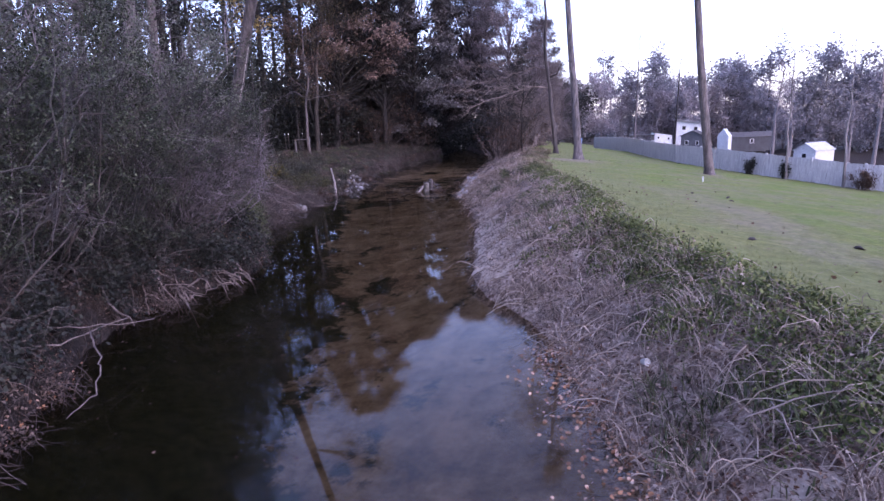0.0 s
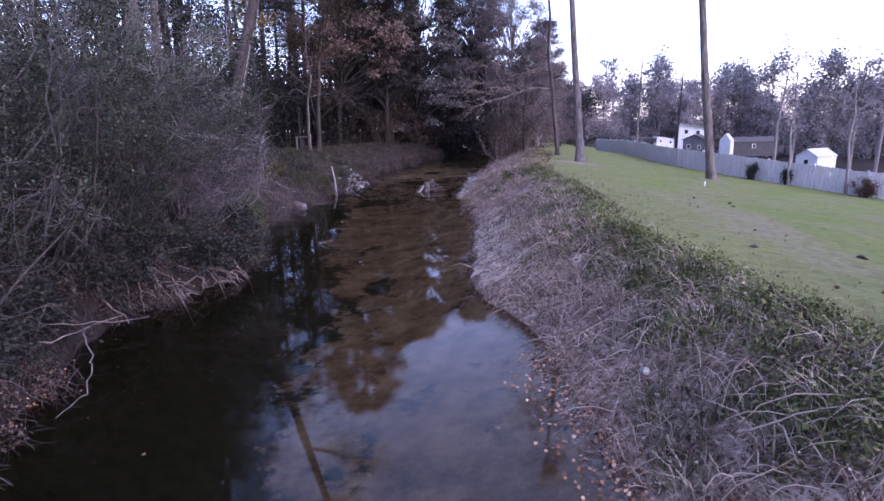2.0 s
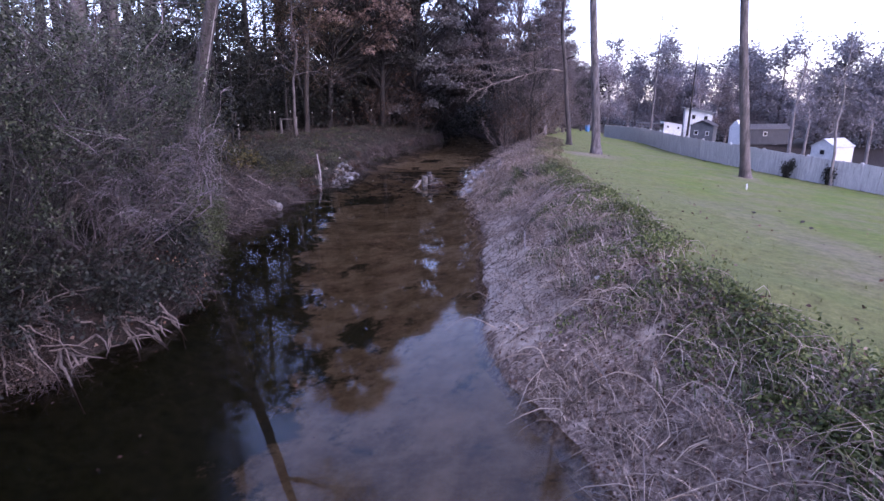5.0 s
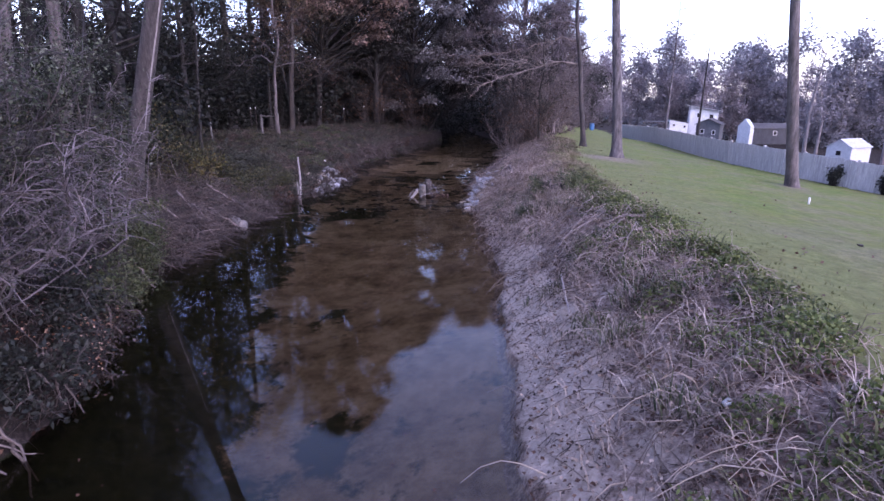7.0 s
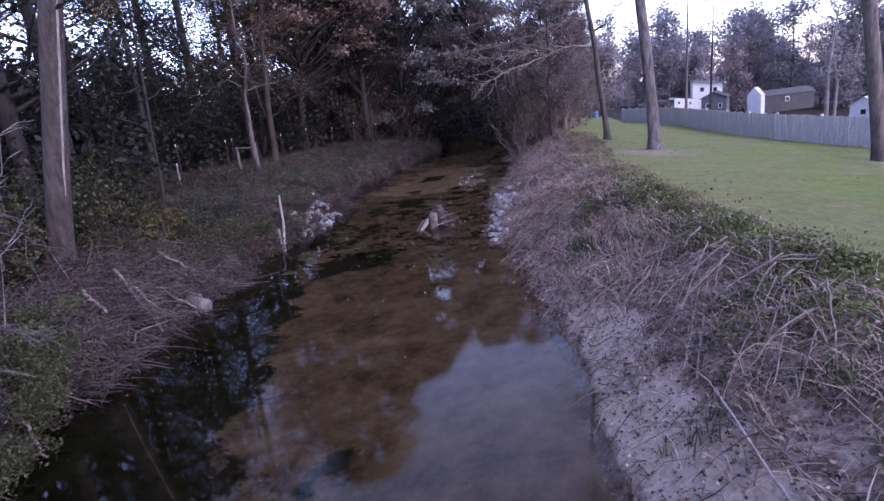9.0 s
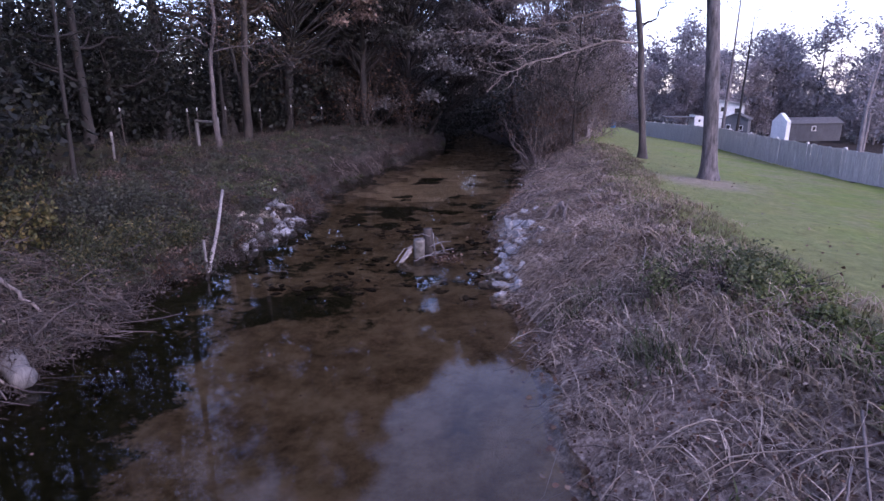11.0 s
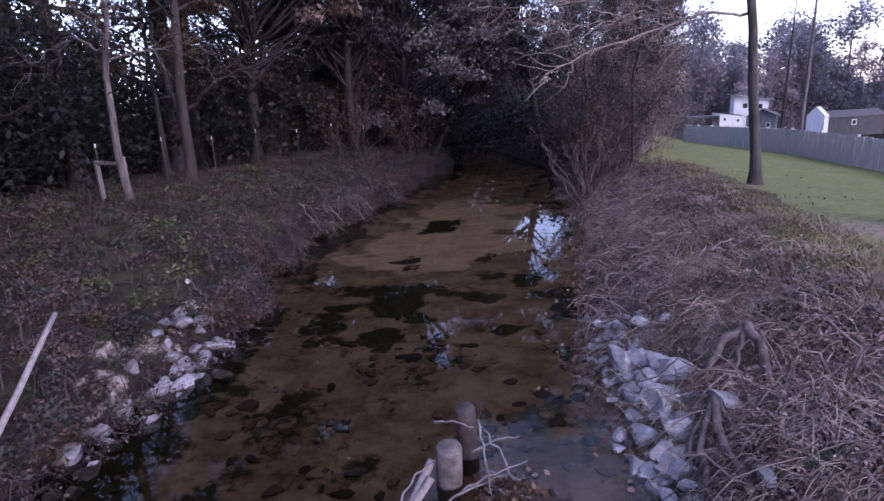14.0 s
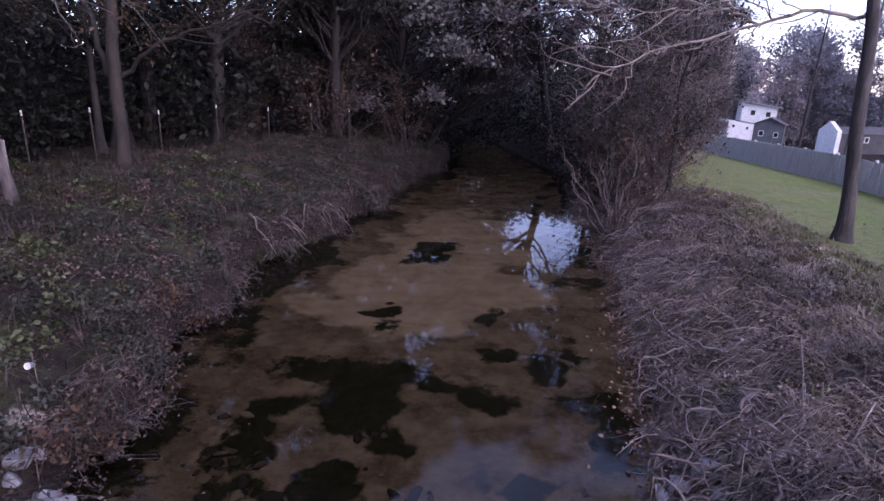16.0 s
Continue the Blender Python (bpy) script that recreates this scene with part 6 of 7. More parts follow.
# mown grass, tufted towards the bank
g = Geo()
y = r.uniform(9, 50, 9000)
d = r.exponential(0.5, len(y))
x = shore_right(y) + np.interp(y, CREST[:, 0], CREST[:, 1]) - 0.35 + d
p = np.stack([x, y, ground_z(x, y)], 1)
p = p[d < 4]
blades(g, p, 0.05, 0.007, 1.2, r)
put("lawn_grass", g, BLADE, label="short mown lawn grass with thin patches", category="grass", kind="stuff")

g = Geo()
p = on_right(30000, 0.02, 1.0, 5, 60, r, 0.012)
p = p[~(sandy(p) & (r.uniform(size=len(p)) < 0.3))]
leaves(g, p, 0.05, 0.7, 0.8, r)
y = r.uniform(26, 50, 900)
x = shore_right(y) + r.normal(size=len(y)) * 0.3 + 0.1
leaves(g, np.stack([x, y, np.maximum(ground_z(x, y), 0) + 0.012], 1), 0.07, 0.75, 0.75, r)
y = r.uniform(9, 60, 900)
x = shore_left(y) - np.abs(r.normal(size=len(y))) * 0.5 - 0.05
leaves(g, np.stack([x, y, np.maximum(ground_z(x, y), 0) + 0.012], 1), 0.075, 0.75, 0.75, r)
p = on_left(24000, 0.1, 9.0, 9, 62, r, 0.012)
p = p[wave(p[:, 0], p[:, 1], 1.3, 41) + r.normal(size=len(p)) * 0.25 > -0.1]
leaves(g, p, 0.06, 0.7, 0.75, r)
y = r.uniform(10, 50, 420)
x = shore_right(y) + np.interp(y, CREST[:, 0], CREST[:, 1]) + r.exponential(2.2, len(y))
leaves(g, np.stack([x, y, ground_z(x, y) + 0.03], 1), 0.06, 0.8, 0.6, r)
put("fallen_leaves", g, LEAF_FALLEN, label="brown fallen leaves littering both banks", category="leaf litter", kind="stuff")

g = Geo()
y = np.concatenate([r.uniform(9.4, 14.6, 1100), r.uniform(38.5, 43.0, 420), r.uniform(10.2, 13, 160)])
side = np.arange(len(y)) >= 1520
x = np.where(side, shore_left(y) - np.abs(r.normal(size=len(y))) * 0.35, shore_right(y) + r.normal(size=len(y)) * 0.32 + 0.15)
leaves(g, np.stack([x, y, np.maximum(ground_z(x, y), 0) + 0.015], 1), 0.047, 0.8, 0.7, r)
y = r.uniform(18.6, 21.8, 700)
x = shore_left(y) - np.abs(r.normal(size=len(y))) * 0.5
leaves(g, np.stack([x, y, np.maximum(ground_z(x, y), 0) + r.uniform(0.01, 0.3, len(y))], 1), 0.045, 0.7, 0.5, r)
put("orange_leaves", g, LEAF_ORANGE, label="drifts of orange fallen leaves along the shore", category="leaf litter", kind="stuff")

g = Geo()
y = r.uniform(11, 56, 380)
x = shore_left(y) + r.uniform(0, 1, len(y)) ** 1.3 * (shore_right(y) - shore_left(y))
leaves(g, np.stack([x, y, np.full(len(y), 0.006)], 1), 0.045, 0.75, 0.97, r)
put("floating_leaves", g, LEAF_FALLEN, label="few small dead leaves afloat on the water", category="leaf litter", kind="stuff")

# left bank weeds
g = Geo()
spots = on_left(1500, 0.05, 8.5, 9, 60, r)
p = tufts(16000, spots, 0.14, r)
p = p[p[:, 0] < shore_left(p[:, 1])]
blades(g, p, 0.3, 0.006, 1.2, r, bias=(0.5, -0.2))
p = on_left(1600, -0.04, 0.4, 9, 60, r)
blades(g, p, 0.34, 0.006, 1.6, r, bias=(0.8, 0))
put("left_bank_stems", g, STEM_DARK, label="thin dead stems and dry grass on the wooded bank", category="dry grass", kind="stuff")

g = Geo()
spots = on_left(640, 0.15, 6.5, 21, 60, r)
n = 62000
i = r.integers(0, len(spots), n)
size = r.uniform(0.12, 0.34, len(spots))
p = spots[i] + unit(r.normal(size=(n, 3))) * r.uniform(0.3, 1, (n, 1)) * size[i][:, None]
p[:, 2] = np.maximum(p[:, 2], ground_z(p[:, 0], p[:, 1]) + 0.01)
half = size[i] > 0.2
leaves(g, p[half], 0.075, 0.6, 0.35, r)
put("left_bank_weeds", g, LEAF_GREY, label="low green weeds in clumps on the wooded bank", category="weeds", kind="stuff")
g = Geo()
leaves(g, p[~half], 0.07, 0.65, 0.3, r)
put("russet_weeds", g, LEAF_DARK_BROWN, label="low russet weeds in clumps on the wooded bank", category="weeds", kind="stuff")

g = Geo()
p = on_left(2200, 0.0, 6.5, 20, 60, r, 0.02)
w = spread(len(p), r)
w[:, 2] = np.abs(w[:, 2]) * 0.6 + 0.2
c = lines(p, w, r.uniform(0.3, 1.1, len(p)), 6, sag=0.7, wobble=0.04, r=r)
c[..., 2] = np.maximum(c[..., 2], ground_z(c[..., 0], c[..., 1]) + 0.01)
g.strands(c, np.linspace(0.006, 0.0025, 6)[None], 3)
put("left_bank_canes", g, STEM_DARK, label="tangled bare canes on the wooded bank", category="brambles", kind="stuff")

# roots that hang from the undercut banks
g = Geo()
y = np.concatenate([15.8 + r.normal(size=20) * 0.3, 16.9 + r.normal(size=22) * 0.35, r.uniform(14, 19.4, 14), r.uniform(43.5, 49.5, 34), r.uniform(19, 30, 24)])
x = shore_left(y) - r.uniform(0.0, 0.35, len(y))
p = np.stack([x, y, ground_z(x, y) + r.uniform(0.0, 0.25, len(y))], 1)
w = np.stack([r.uniform(0.2, 1.0, len(y)), r.normal(size=len(y)) * 0.5, r.uniform(-0.9, 0.35, len(y))], 1)
c = lines(p, w, r.uniform(0.3, 0.75, len(y)), 6, sag=0.55, wobble=0.06, r=r)
g.strands(c, np.linspace(0.024, 0.008, 6)[None] * r.uniform(0.4, 1.2, len(y))[:, None], 5)
put("left_bank_roots", g, TWIG, label="bare pale roots hanging from the undercut bank", category="roots", kind="stuff")
g = Geo()
y = np.concatenate([38.6 + 0.8 * r.normal(size=44), 40.2 + 0.5 * r.normal(size=30), r.uniform(37.5, 48, 24)])
x = shore_right(y) + r.uniform(0.1, 1.1, len(y))
p = np.stack([x, y, ground_z(x, y) + r.uniform(0.05, 0.24, len(y))], 1)
w = np.stack([r.normal(size=len(y)) * 0.8 - 0.4, r.normal(size=len(y)) * 0.9 - 0.2, r.uniform(0.0, 0.6, len(y))], 1)
bend = r.normal(size=(len(y), 1, 3)) * (0.3, 0.3, 0.1)
c = lines(p, w, r.uniform(0.4, 1.1, len(y)), 12, sag=0.55, wobble=0.035, r=r) + bend * (np.sin(np.linspace(0, 5, 12)) * np.linspace(0, 0.5, 12))[None, :, None]
c[..., 0] = np.maximum(c[..., 0], shore_right(c[..., 1]) + 0.02)
c[..., 2] = np.maximum(c[..., 2], np.maximum(ground_z(c[..., 0], c[..., 1]), 0) + 0.01)
g.strands(c, np.linspace(0.02, 0.006, 12)[None] * r.uniform(0.4, 1.4, len(y))[:, None], 5)
put("right_bank_roots", g, TWIG, label="gnarled grey roots spreading over the bank", category="roots", kind="stuff")

# bare vines that trail down the bank
g = Geo()
p = on_right(130, 0.25, 0.8, 32, 50, r, 0.05)
w = np.stack([r.uniform(-1.0, -0.2, len(p)), r.normal(size=len(p)) * 0.7 - 0.2, r.uniform(-0.3, 0.5, len(p))], 1)
c = lines(p, w, r.uniform(0.3, 1.1, len(p)), 8, sag=0.5, wobble=0.1, r=r)
c[..., 0] = np.maximum(c[..., 0], shore_right(c[..., 1]) + 0.02)
c[..., 2] = np.maximum(c[..., 2], np.maximum(ground_z(c[..., 0], c[..., 1]), 0) + 0.02)
g.strands(c, np.linspace(0.012, 0.006, 8)[None] * r.uniform(0.5, 1.5, len(p))[:, None], 4)
put("trailing_vines", g, TWIG_PALE, label="bare grey-brown vines trailing down the bank", category="vines", kind="stuff")

# sod and dead leaves that overhang the wooded shore
g = Geo()
y = r.uniform(19, 60, 900)
x = shore_left(y) - r.uniform(-0.05, 0.3, len(y))
p = np.stack([x, y, np.maximum(ground_z(x, y), 0.05) + 0.03], 1)
w = np.stack([r.uniform(0.4, 1.2, len(y)), r.normal(size=len(y)) * 0.5, r.uniform(-0.2, 0.5, len(y))], 1)
c = lines(p, w, r.uniform(0.12, 0.5, len(y)), 6, sag=0.8, wobble=0.07, r=r)
c[..., 2] = np.maximum(c[..., 2], 0.01)
g.strands(c, np.linspace(0.006, 0.002, 6)[None] * r.uniform(0.5, 1.6, len(y))[:, None], 3)
pts = c[:, 2:].reshape(-1, 3)
q = pts[r.integers(0, len(pts), 6000)] + r.normal(size=(6000, 3)) * 0.06
q[:, 2] = np.maximum(q[:, 2], 0.02)
leaves(g, q, 0.055, 0.6, 0.2, r)
put("shore_fringe", g, STEM_DARK, label="dead leaves and stems overhanging the wooded shore", category="dry grass", kind="stuff")

# the brushwood mound
g = Geo()
y = r.uniform(23.4, 29.5, 4600)
x = shore_left(y) + 0.1 - np.abs(r.normal(size=len(y))) * 1.8
p = np.stack([x, y, np.maximum(ground_z(x, y), 0) + r.uniform(0.0, 1.0, len(y)) ** 2 * 0.4 * np.clip(1 + wave(x, y, 0.5, 8), 0.3, 2)], 1)
w = np.stack([r.normal(size=len(y)) * 0.9 + 0.35, r.normal(size=len(y)) * 0.9 - 0.15, r.normal(size=len(y)) * 0.3 - 0.05], 1)
c = lines(p, w, 0.12 + 0.9 * r.uniform(size=len(y)) ** 2.2, 4, sag=0.15, wobble=0.06, r=r)
c[..., 2] = np.maximum(c[..., 2], np.maximum(ground_z(c[..., 0], c[..., 1]), 0) + 0.01)
g.strands(c, np.linspace(0.008, 0.003, 4)[None] * (0.5 + 1.6 * r.uniform(size=len(y)) ** 3)[:, None], 3)
q = p[r.integers(0, len(p), 7000)] + r.normal(size=(7000, 3)) * (0.1, 0.1, 0.04)
leaves(g, q, 0.05, 0.55, 0.4, r)
put("brushwood", g, BRUSH, label="heaped purplish dead brushwood sloping to the water", category="brushwood", kind="stuff")


# ---- sticks, stakes and posts ----
def stick(name, label, pts, r0, r1, mat, seed, category="stick", sides=6, wob=0.02, **tags):
    rr = np.random.default_rng(seed)
    p = np.array(pts, float)
    k = max(8, 3 * len(p))
    s = np.linspace(0, 1, k)
    q = np.stack([np.interp(s, np.linspace(0, 1, len(p)), p[:, i]) for i in range(3)], 1)
    q[1:-1] += rr.normal(size=(k - 2, 3)) * wob
    base = q[0].copy()
    gg = Geo()
    gg.strands((q - base)[None], (r0 + (r1 - r0) * s)[None], sides)
    for end, o in ((0, 0), (k - 1, 1)):
        ring = np.arange(sides) + end * sides
        gg.f.append((ring[::-1] if o == 0 else ring)[None])
    ob = put(name, gg, mat, None, label, smooth=False, category=category, **tags)
    ob.location = base
    return ob


CANES = [((2.58, 22.44, 0.72), (3.04, 19.91, 0.8)), ((2.35, 23.08, 0.67), (2.86, 25.02, 1.12)), ((2.99, 22.37, 0.88), (3.53, 23.35, 1.28)), ((3.62, 20.64, 1.15), (4.0, 20.37, 1.3)),
         ((4.25, 21.78, 1.34), (4.31, 21.03, 1.4)), ((2.44, 22.69, 0.66), (2.59, 21.4, 0.66)), ((1.26, 25.45, 0.3), (2.23, 26.37, 1.0)), ((2.27, 23.28, 0.7), (2.86, 25.26, 1.15)),
         ((2.87, 22.57, 0.88), (3.33, 23.55, 1.25)), ((5.15, 13.35, 0.65), (5.35, 13.62, 0.9)), ((5.15, 13.35, 0.66), (5.48, 12.94, 0.82)), ((6.06, 11.54, 0.92), (6.07, 10.96, 0.85)),
         ((5.81, 11.46, 0.78), (6.55, 11.31, 1.2)), ((4.25, 14.29, 0.27), (4.3, 15.07, 0.52)), ((3.81, 16.51, 0.7), (4.15, 15.61, 0.52)), ((1.53, 31.14, 1.2), (1.33, 29.6, 0.98)),
         ((1.93, 29.45, 1.28), (1.95, 28.85, 1.15)), ((0.25, 40.08, 1.1), (-0.25, 38.39, 0.82)), ((0.25, 35.61, 0.98), (0.17, 34.21, 0.86)), ((-1.5, 42.53, 0.14), (-0.85, 42.88, 0.52)),
         ((-0.66, 38.51, 0.62), (-0.95, 37.71, 0.48)), ((-0.64, 38.4, 0.62), (-0.65, 37.61, 0.64)), ((-0.97, 39.64, 0.45), (-0.6, 39.48, 0.68)), ((-1.41, 37.93, 0.2), (-0.83, 39.16, 0.52))]
for i, (a, b) in enumerate(CANES):
    stick("dead_cane", "long pale dead cane lying on the bank growth", [a, (np.array(a) + b) / 2 + (0, 0, 0.05), b], 0.009, 0.004, TWIG_PALE, 500 + i, wob=0.005, group="dead canes")
# the fan of dead canes that spills from the bank top
r_cane = np.random.default_rng(530)
for i in range(38):
    u = r_cane.uniform()
    top = np.array((np.interp(u, [0, 0.6, 1], [2.3, 3.1, 3.6]), np.interp(u, [0, 0.6, 1], [26.4, 25.3, 23.6])) ) + r_cane.normal(size=2) * 0.26
    foot = top + np.array((-0.5, -0.8)) * r_cane.uniform(0.3, 1.4) + r_cane.normal(size=2) * 0.5
    za, zb = float(ground_z(*top)) + r_cane.uniform(0.1, 0.34), float(ground_z(*foot)) + r_cane.uniform(0.02, 0.12)
    mid = (top + foot) / 2
    stick("dead_cane", "grey dead cane in a heap spilling down the bank", [(*top, za), (*mid, (za + zb) / 2 + r_cane.uniform(0.03, 0.14)), (*foot, zb)], 0.011 * r_cane.uniform(0.5, 1.3), 0.005, TWIG_PALE, 600 + i, sides=5, wob=0.005, group="cane heap")
stick("white_stick", "straight bleached white stick lying on the sand", [(2.46, 22.78, 0.72), (2.53, 22.1, 0.69), (2.62, 21.2, 0.66)], 0.014, 0.01, DEADWOOD, 660, sides=6, wob=0.004)
# the upturned root on the right bank
ROOTS = [((0.14, 35.6, 1.04), (-0.15, 35.5, 0.82), (-0.4, 35.22, 0.42), 0.05), ((0.12, 35.58, 1.03), (0.2, 35.3, 0.9), (0.22, 34.92, 0.64), 0.058), ((0.1, 35.56, 1.0), (0.0, 35.36, 0.8), (-0.08, 35.12, 0.52), 0.026),
         ((-0.4, 35.22, 0.45), (-0.36, 35.0, 0.56), (-0.35, 34.82, 0.54), 0.035), ((-0.35, 34.84, 0.55), (-0.42, 34.2, 0.46), (-0.3, 33.45, 0.38), 0.048), ((-0.36, 34.82, 0.54), (-0.55, 34.3, 0.36), (-0.62, 33.6, 0.24), 0.036),
         ((-0.35, 34.8, 0.53), (-0.62, 34.4, 0.32), (-0.72, 33.9, 0.2), 0.024), ((-0.33, 34.8, 0.54), (-0.3, 34.5, 0.5), (-0.2, 34.1, 0.46), 0.02)]
for i, (p0, p1, p2, rd) in enumerate(ROOTS):
    stick("dead_root", "thick grey splayed root arching over the bank", [p0, p1, p2], rd, rd * 0.65, TWIG, 540 + i, category="root", sides=8, group="splayed roots", wob=0.01)
LOGS = [((-8.16, 27.17, 0.95), (-6.14, 25.82, 0.12), 0.045), ((-7.31, 26.62, 0.72), (-6.51, 26.25, 0.42), 0.04), ((-7.85, 26.03, 0.88), (-6.98, 25.57, 0.6), 0.05), ((-5.68, 22.63, 0.36), (-4.96, 22.26, 0.04), 0.03),
        ((-8.17, 28.5, 0.95), (-7.0, 28.2, 0.5), 0.045), ((-7.0, 26.9, 0.6), (-6.2, 26.9, 0.15), 0.035), ((-7.6, 25.2, 0.85), (-6.3, 24.6, 0.3), 0.04)]
for i, (a, b, rd) in enumerate(LOGS):
    stick("dead_branch", "weathered branch sticking out of the brushwood mound", [a, b], rd * 0.8, rd * 0.5, TWIG_PALE, 560 + i, category="branch", group="mound branches")
stick("log", "short pale log at the water's edge", [(-6.9, 27.5, 0.16), (-6.1, 27.1, 0.12)], 0.17, 0.14, POST_WOOD, 580, category="log", sides=10)
stick("fallen_branch", "pale forked branch leaning out over the water", [(-3.0, 11.4, 0.72), (-2.5, 11.92, 0.62), (-2.2, 12.25, 0.6), (-2.02, 12.73, 0.6), (-2.1, 13.5, 0.55)], 0.016, 0.009, TWIG, 590, category="branch", group="shore branches")
stick("fallen_branch", "pale crooked branch hanging to the water", [(-2.02, 12.73, 0.62), (-1.5, 12.3, 0.6), (-1.12, 11.96, 0.5), (-0.85, 11.55, 0.35), (-1.0, 11.3, 0.2)], 0.012, 0.006, TWIG, 591, category="branch", group="shore branches")
stick("fallen_branch", "thin pale branch lying along the shore", [(-3.6, 12.82, 0.6), (-2.63, 12.77, 0.62), (-2.25, 12.96, 0.6), (-2.0, 13.9, 0.4)], 0.013, 0.007, TWIG, 592, category="branch", group="shore branches")
stick("stake", "long pale pole leaning from the shallows up the bank", [(-6.72, 31.6, -0.1), (-7.5, 33.2, 0.55), (-8.4, 34.84, 1.13)], 0.045, 0.035, DEADWOOD, 600, sides=5, wob=0.006)
stick("stake", "short broken stake beside the leaning one", [(-6.95, 31.9, -0.2), (-7.0, 32.0, 0.6)], 0.03, 0.03, POST_WOOD, 601, sides=5, wob=0.006)


def post_with_cap(name, label, x, y, h, rad, mat, cap, tilt=0.0, **tags):
    ob = base_at(name, x, y, float(ground_z(x, y)), label, "post", **tags)
    ob.matrix_basis = ob.matrix_basis @ pose(0, 0, 0, 0, tilt, 0)
    gg = Geo()
    gg.strands(np.array([[(0, 0, -0.3), (0, 0, h * 0.5), (0, 0, h)]]), rad, 6)
    gg.f.append(np.arange(12, 18)[None])
    put("shaft", gg, mat, ob)
    gg = Geo()
    gg.strands(np.array([[(0, 0, h - 0.1), (0, 0, h), (0, 0, h + 0.03)]]), np.array([[rad * 1.12, rad * 1.12, rad * 0.8]]), 6)
    gg.f.append(np.arange(12, 18)[None])
    put("tip", gg, cap, ob, "pale painted tip")
    return ob


WIRE_POSTS = [(-15.6, 43.4), (-16.0, 44.6), (-15.9, 46.6), (-15.3, 48.6), (-14.6, 50.6), (-13.8, 52.6), (-13.0, 54.6), (-12.2, 56.6), (-16.0, 40.2), (-15.6, 36.2), (-15.2, 34.4)]
for i, (x, y) in enumerate(WIRE_POSTS):
    post_with_cap("fence_stake", "thin dark steel fence stake with a pale tip", x, y, 1.45, 0.022, IRON, WHITE_PAINT, tilt=float(np.sin(i * 3.1) * 3), group="wire fence stakes")
gg = Geo()
ring = sorted(WIRE_POSTS, key=lambda q: q[1])
for h in (0.5, 0.95, 1.35):
    q = np.array([(x, y, float(ground_z(x, y)) + h) for x, y in ring])
    for a, b in zip(q[:-1], q[1:]):
        gg.strands(np.array([[a, (a + b) / 2 - (0, 0, 0.03), b]]), 0.004, 3)
put("fence_wire", gg, IRON, label="three strands of rusty wire between the stakes", category="wire", kind="stuff")
post_with_cap("wooden_post", "grey wooden post with a pale weathered head", -14.4, 37.9, 0.95, 0.04, POST_WOOD, DEADWOOD)

gate = base_at("gate_frame", -13.9, 41.6, float(ground_z(-13.9, 41.6)), "open grey wooden gate frame at the wood's edge", "gate")
for name, x0, x1, z0, z1 in (("gate_post", -0.045, 0.045, -0.3, 1.14), ("gate_post", 1.18, 1.27, -0.3, 1.25), ("crossbar", 0.048, 1.177, 1.05, 1.12)):
    bm = bmesh.new()
    box(bm, x0, x1, -0.05, 0.05, z0, z1)
    bmesh.ops.bevel(bm, geom=bm.edges[:], offset=0.01, segments=1)
    put(name, bm, POST_WOOD, gate)
gate.matrix_basis = gate.matrix_basis @ pose(0, 0, 0, 0, 0, -18)

# ---- stones ----
def rock_mesh(seed, levels=3, flat=1.0, stone=ROCK):
    """A broken stone: a ball cut by random planes, its edges worn."""
    rr = np.random.default_rng(seed)
    bm = bmesh.new()
    bmesh.ops.create_icosphere(bm, subdivisions=levels, radius=1.0)
    p = np.array([v.co[:] for v in bm.verts])
    for n, d in zip(unit(rr.normal(size=(11, 3))), rr.uniform(0.36, 0.74, 11)):
        over = p @ n - d
        p -= np.where(over > 0, over * 0.96, 0)[:, None] * n
    p *= (1.0, rr.uniform(0.6, 0.9), rr.uniform(0.45, 0.75) * flat)
    p += 0.02 * np.stack([wave(p[:, 1] * 3, p[:, 2] * 3, 0.5, seed % 7 + i) for i in range(3)], 1)
    p /= np.abs(p[:, 0]).max()
    for v, q in zip(bm.verts, p):
        v.co = q
    for fc in bm.faces:
        fc.smooth = True
    bm.normal_update()
    for e in bm.edges:
        e.smooth = e.calc_face_angle() < 0.42
    me = bpy.data.meshes.new("rock")
    bm.to_mesh(me)
    bm.free()
    me.materials.append(stone)
    return me


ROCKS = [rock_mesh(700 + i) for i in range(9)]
SLABS = [rock_mesh(740 + i, 3, 0.8, ROCK_DIMMED) for i in range(5)]
DIMMED_RUBBLE = [rock_mesh(760 + i, 2, 1.0, ROCK_DIMMED) for i in range(5)]
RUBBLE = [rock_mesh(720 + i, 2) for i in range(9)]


def rock(x, y, size, rr, group, label, sink=0.12, kinds=ROCKS):
    ob = new("rock", kinds[int(rr.integers(0, len(kinds)))])
    z = max(float(ground_z(x, y)), -0.12)
    ob.matrix_basis = pose(x, y, z + size * (0.42 - sink), rr.normal() * 14, rr.normal() * 14, rr.uniform(0, 360)) @ Matrix.Scale(size, 4)
    return tagged(ob, label, "rock", group)


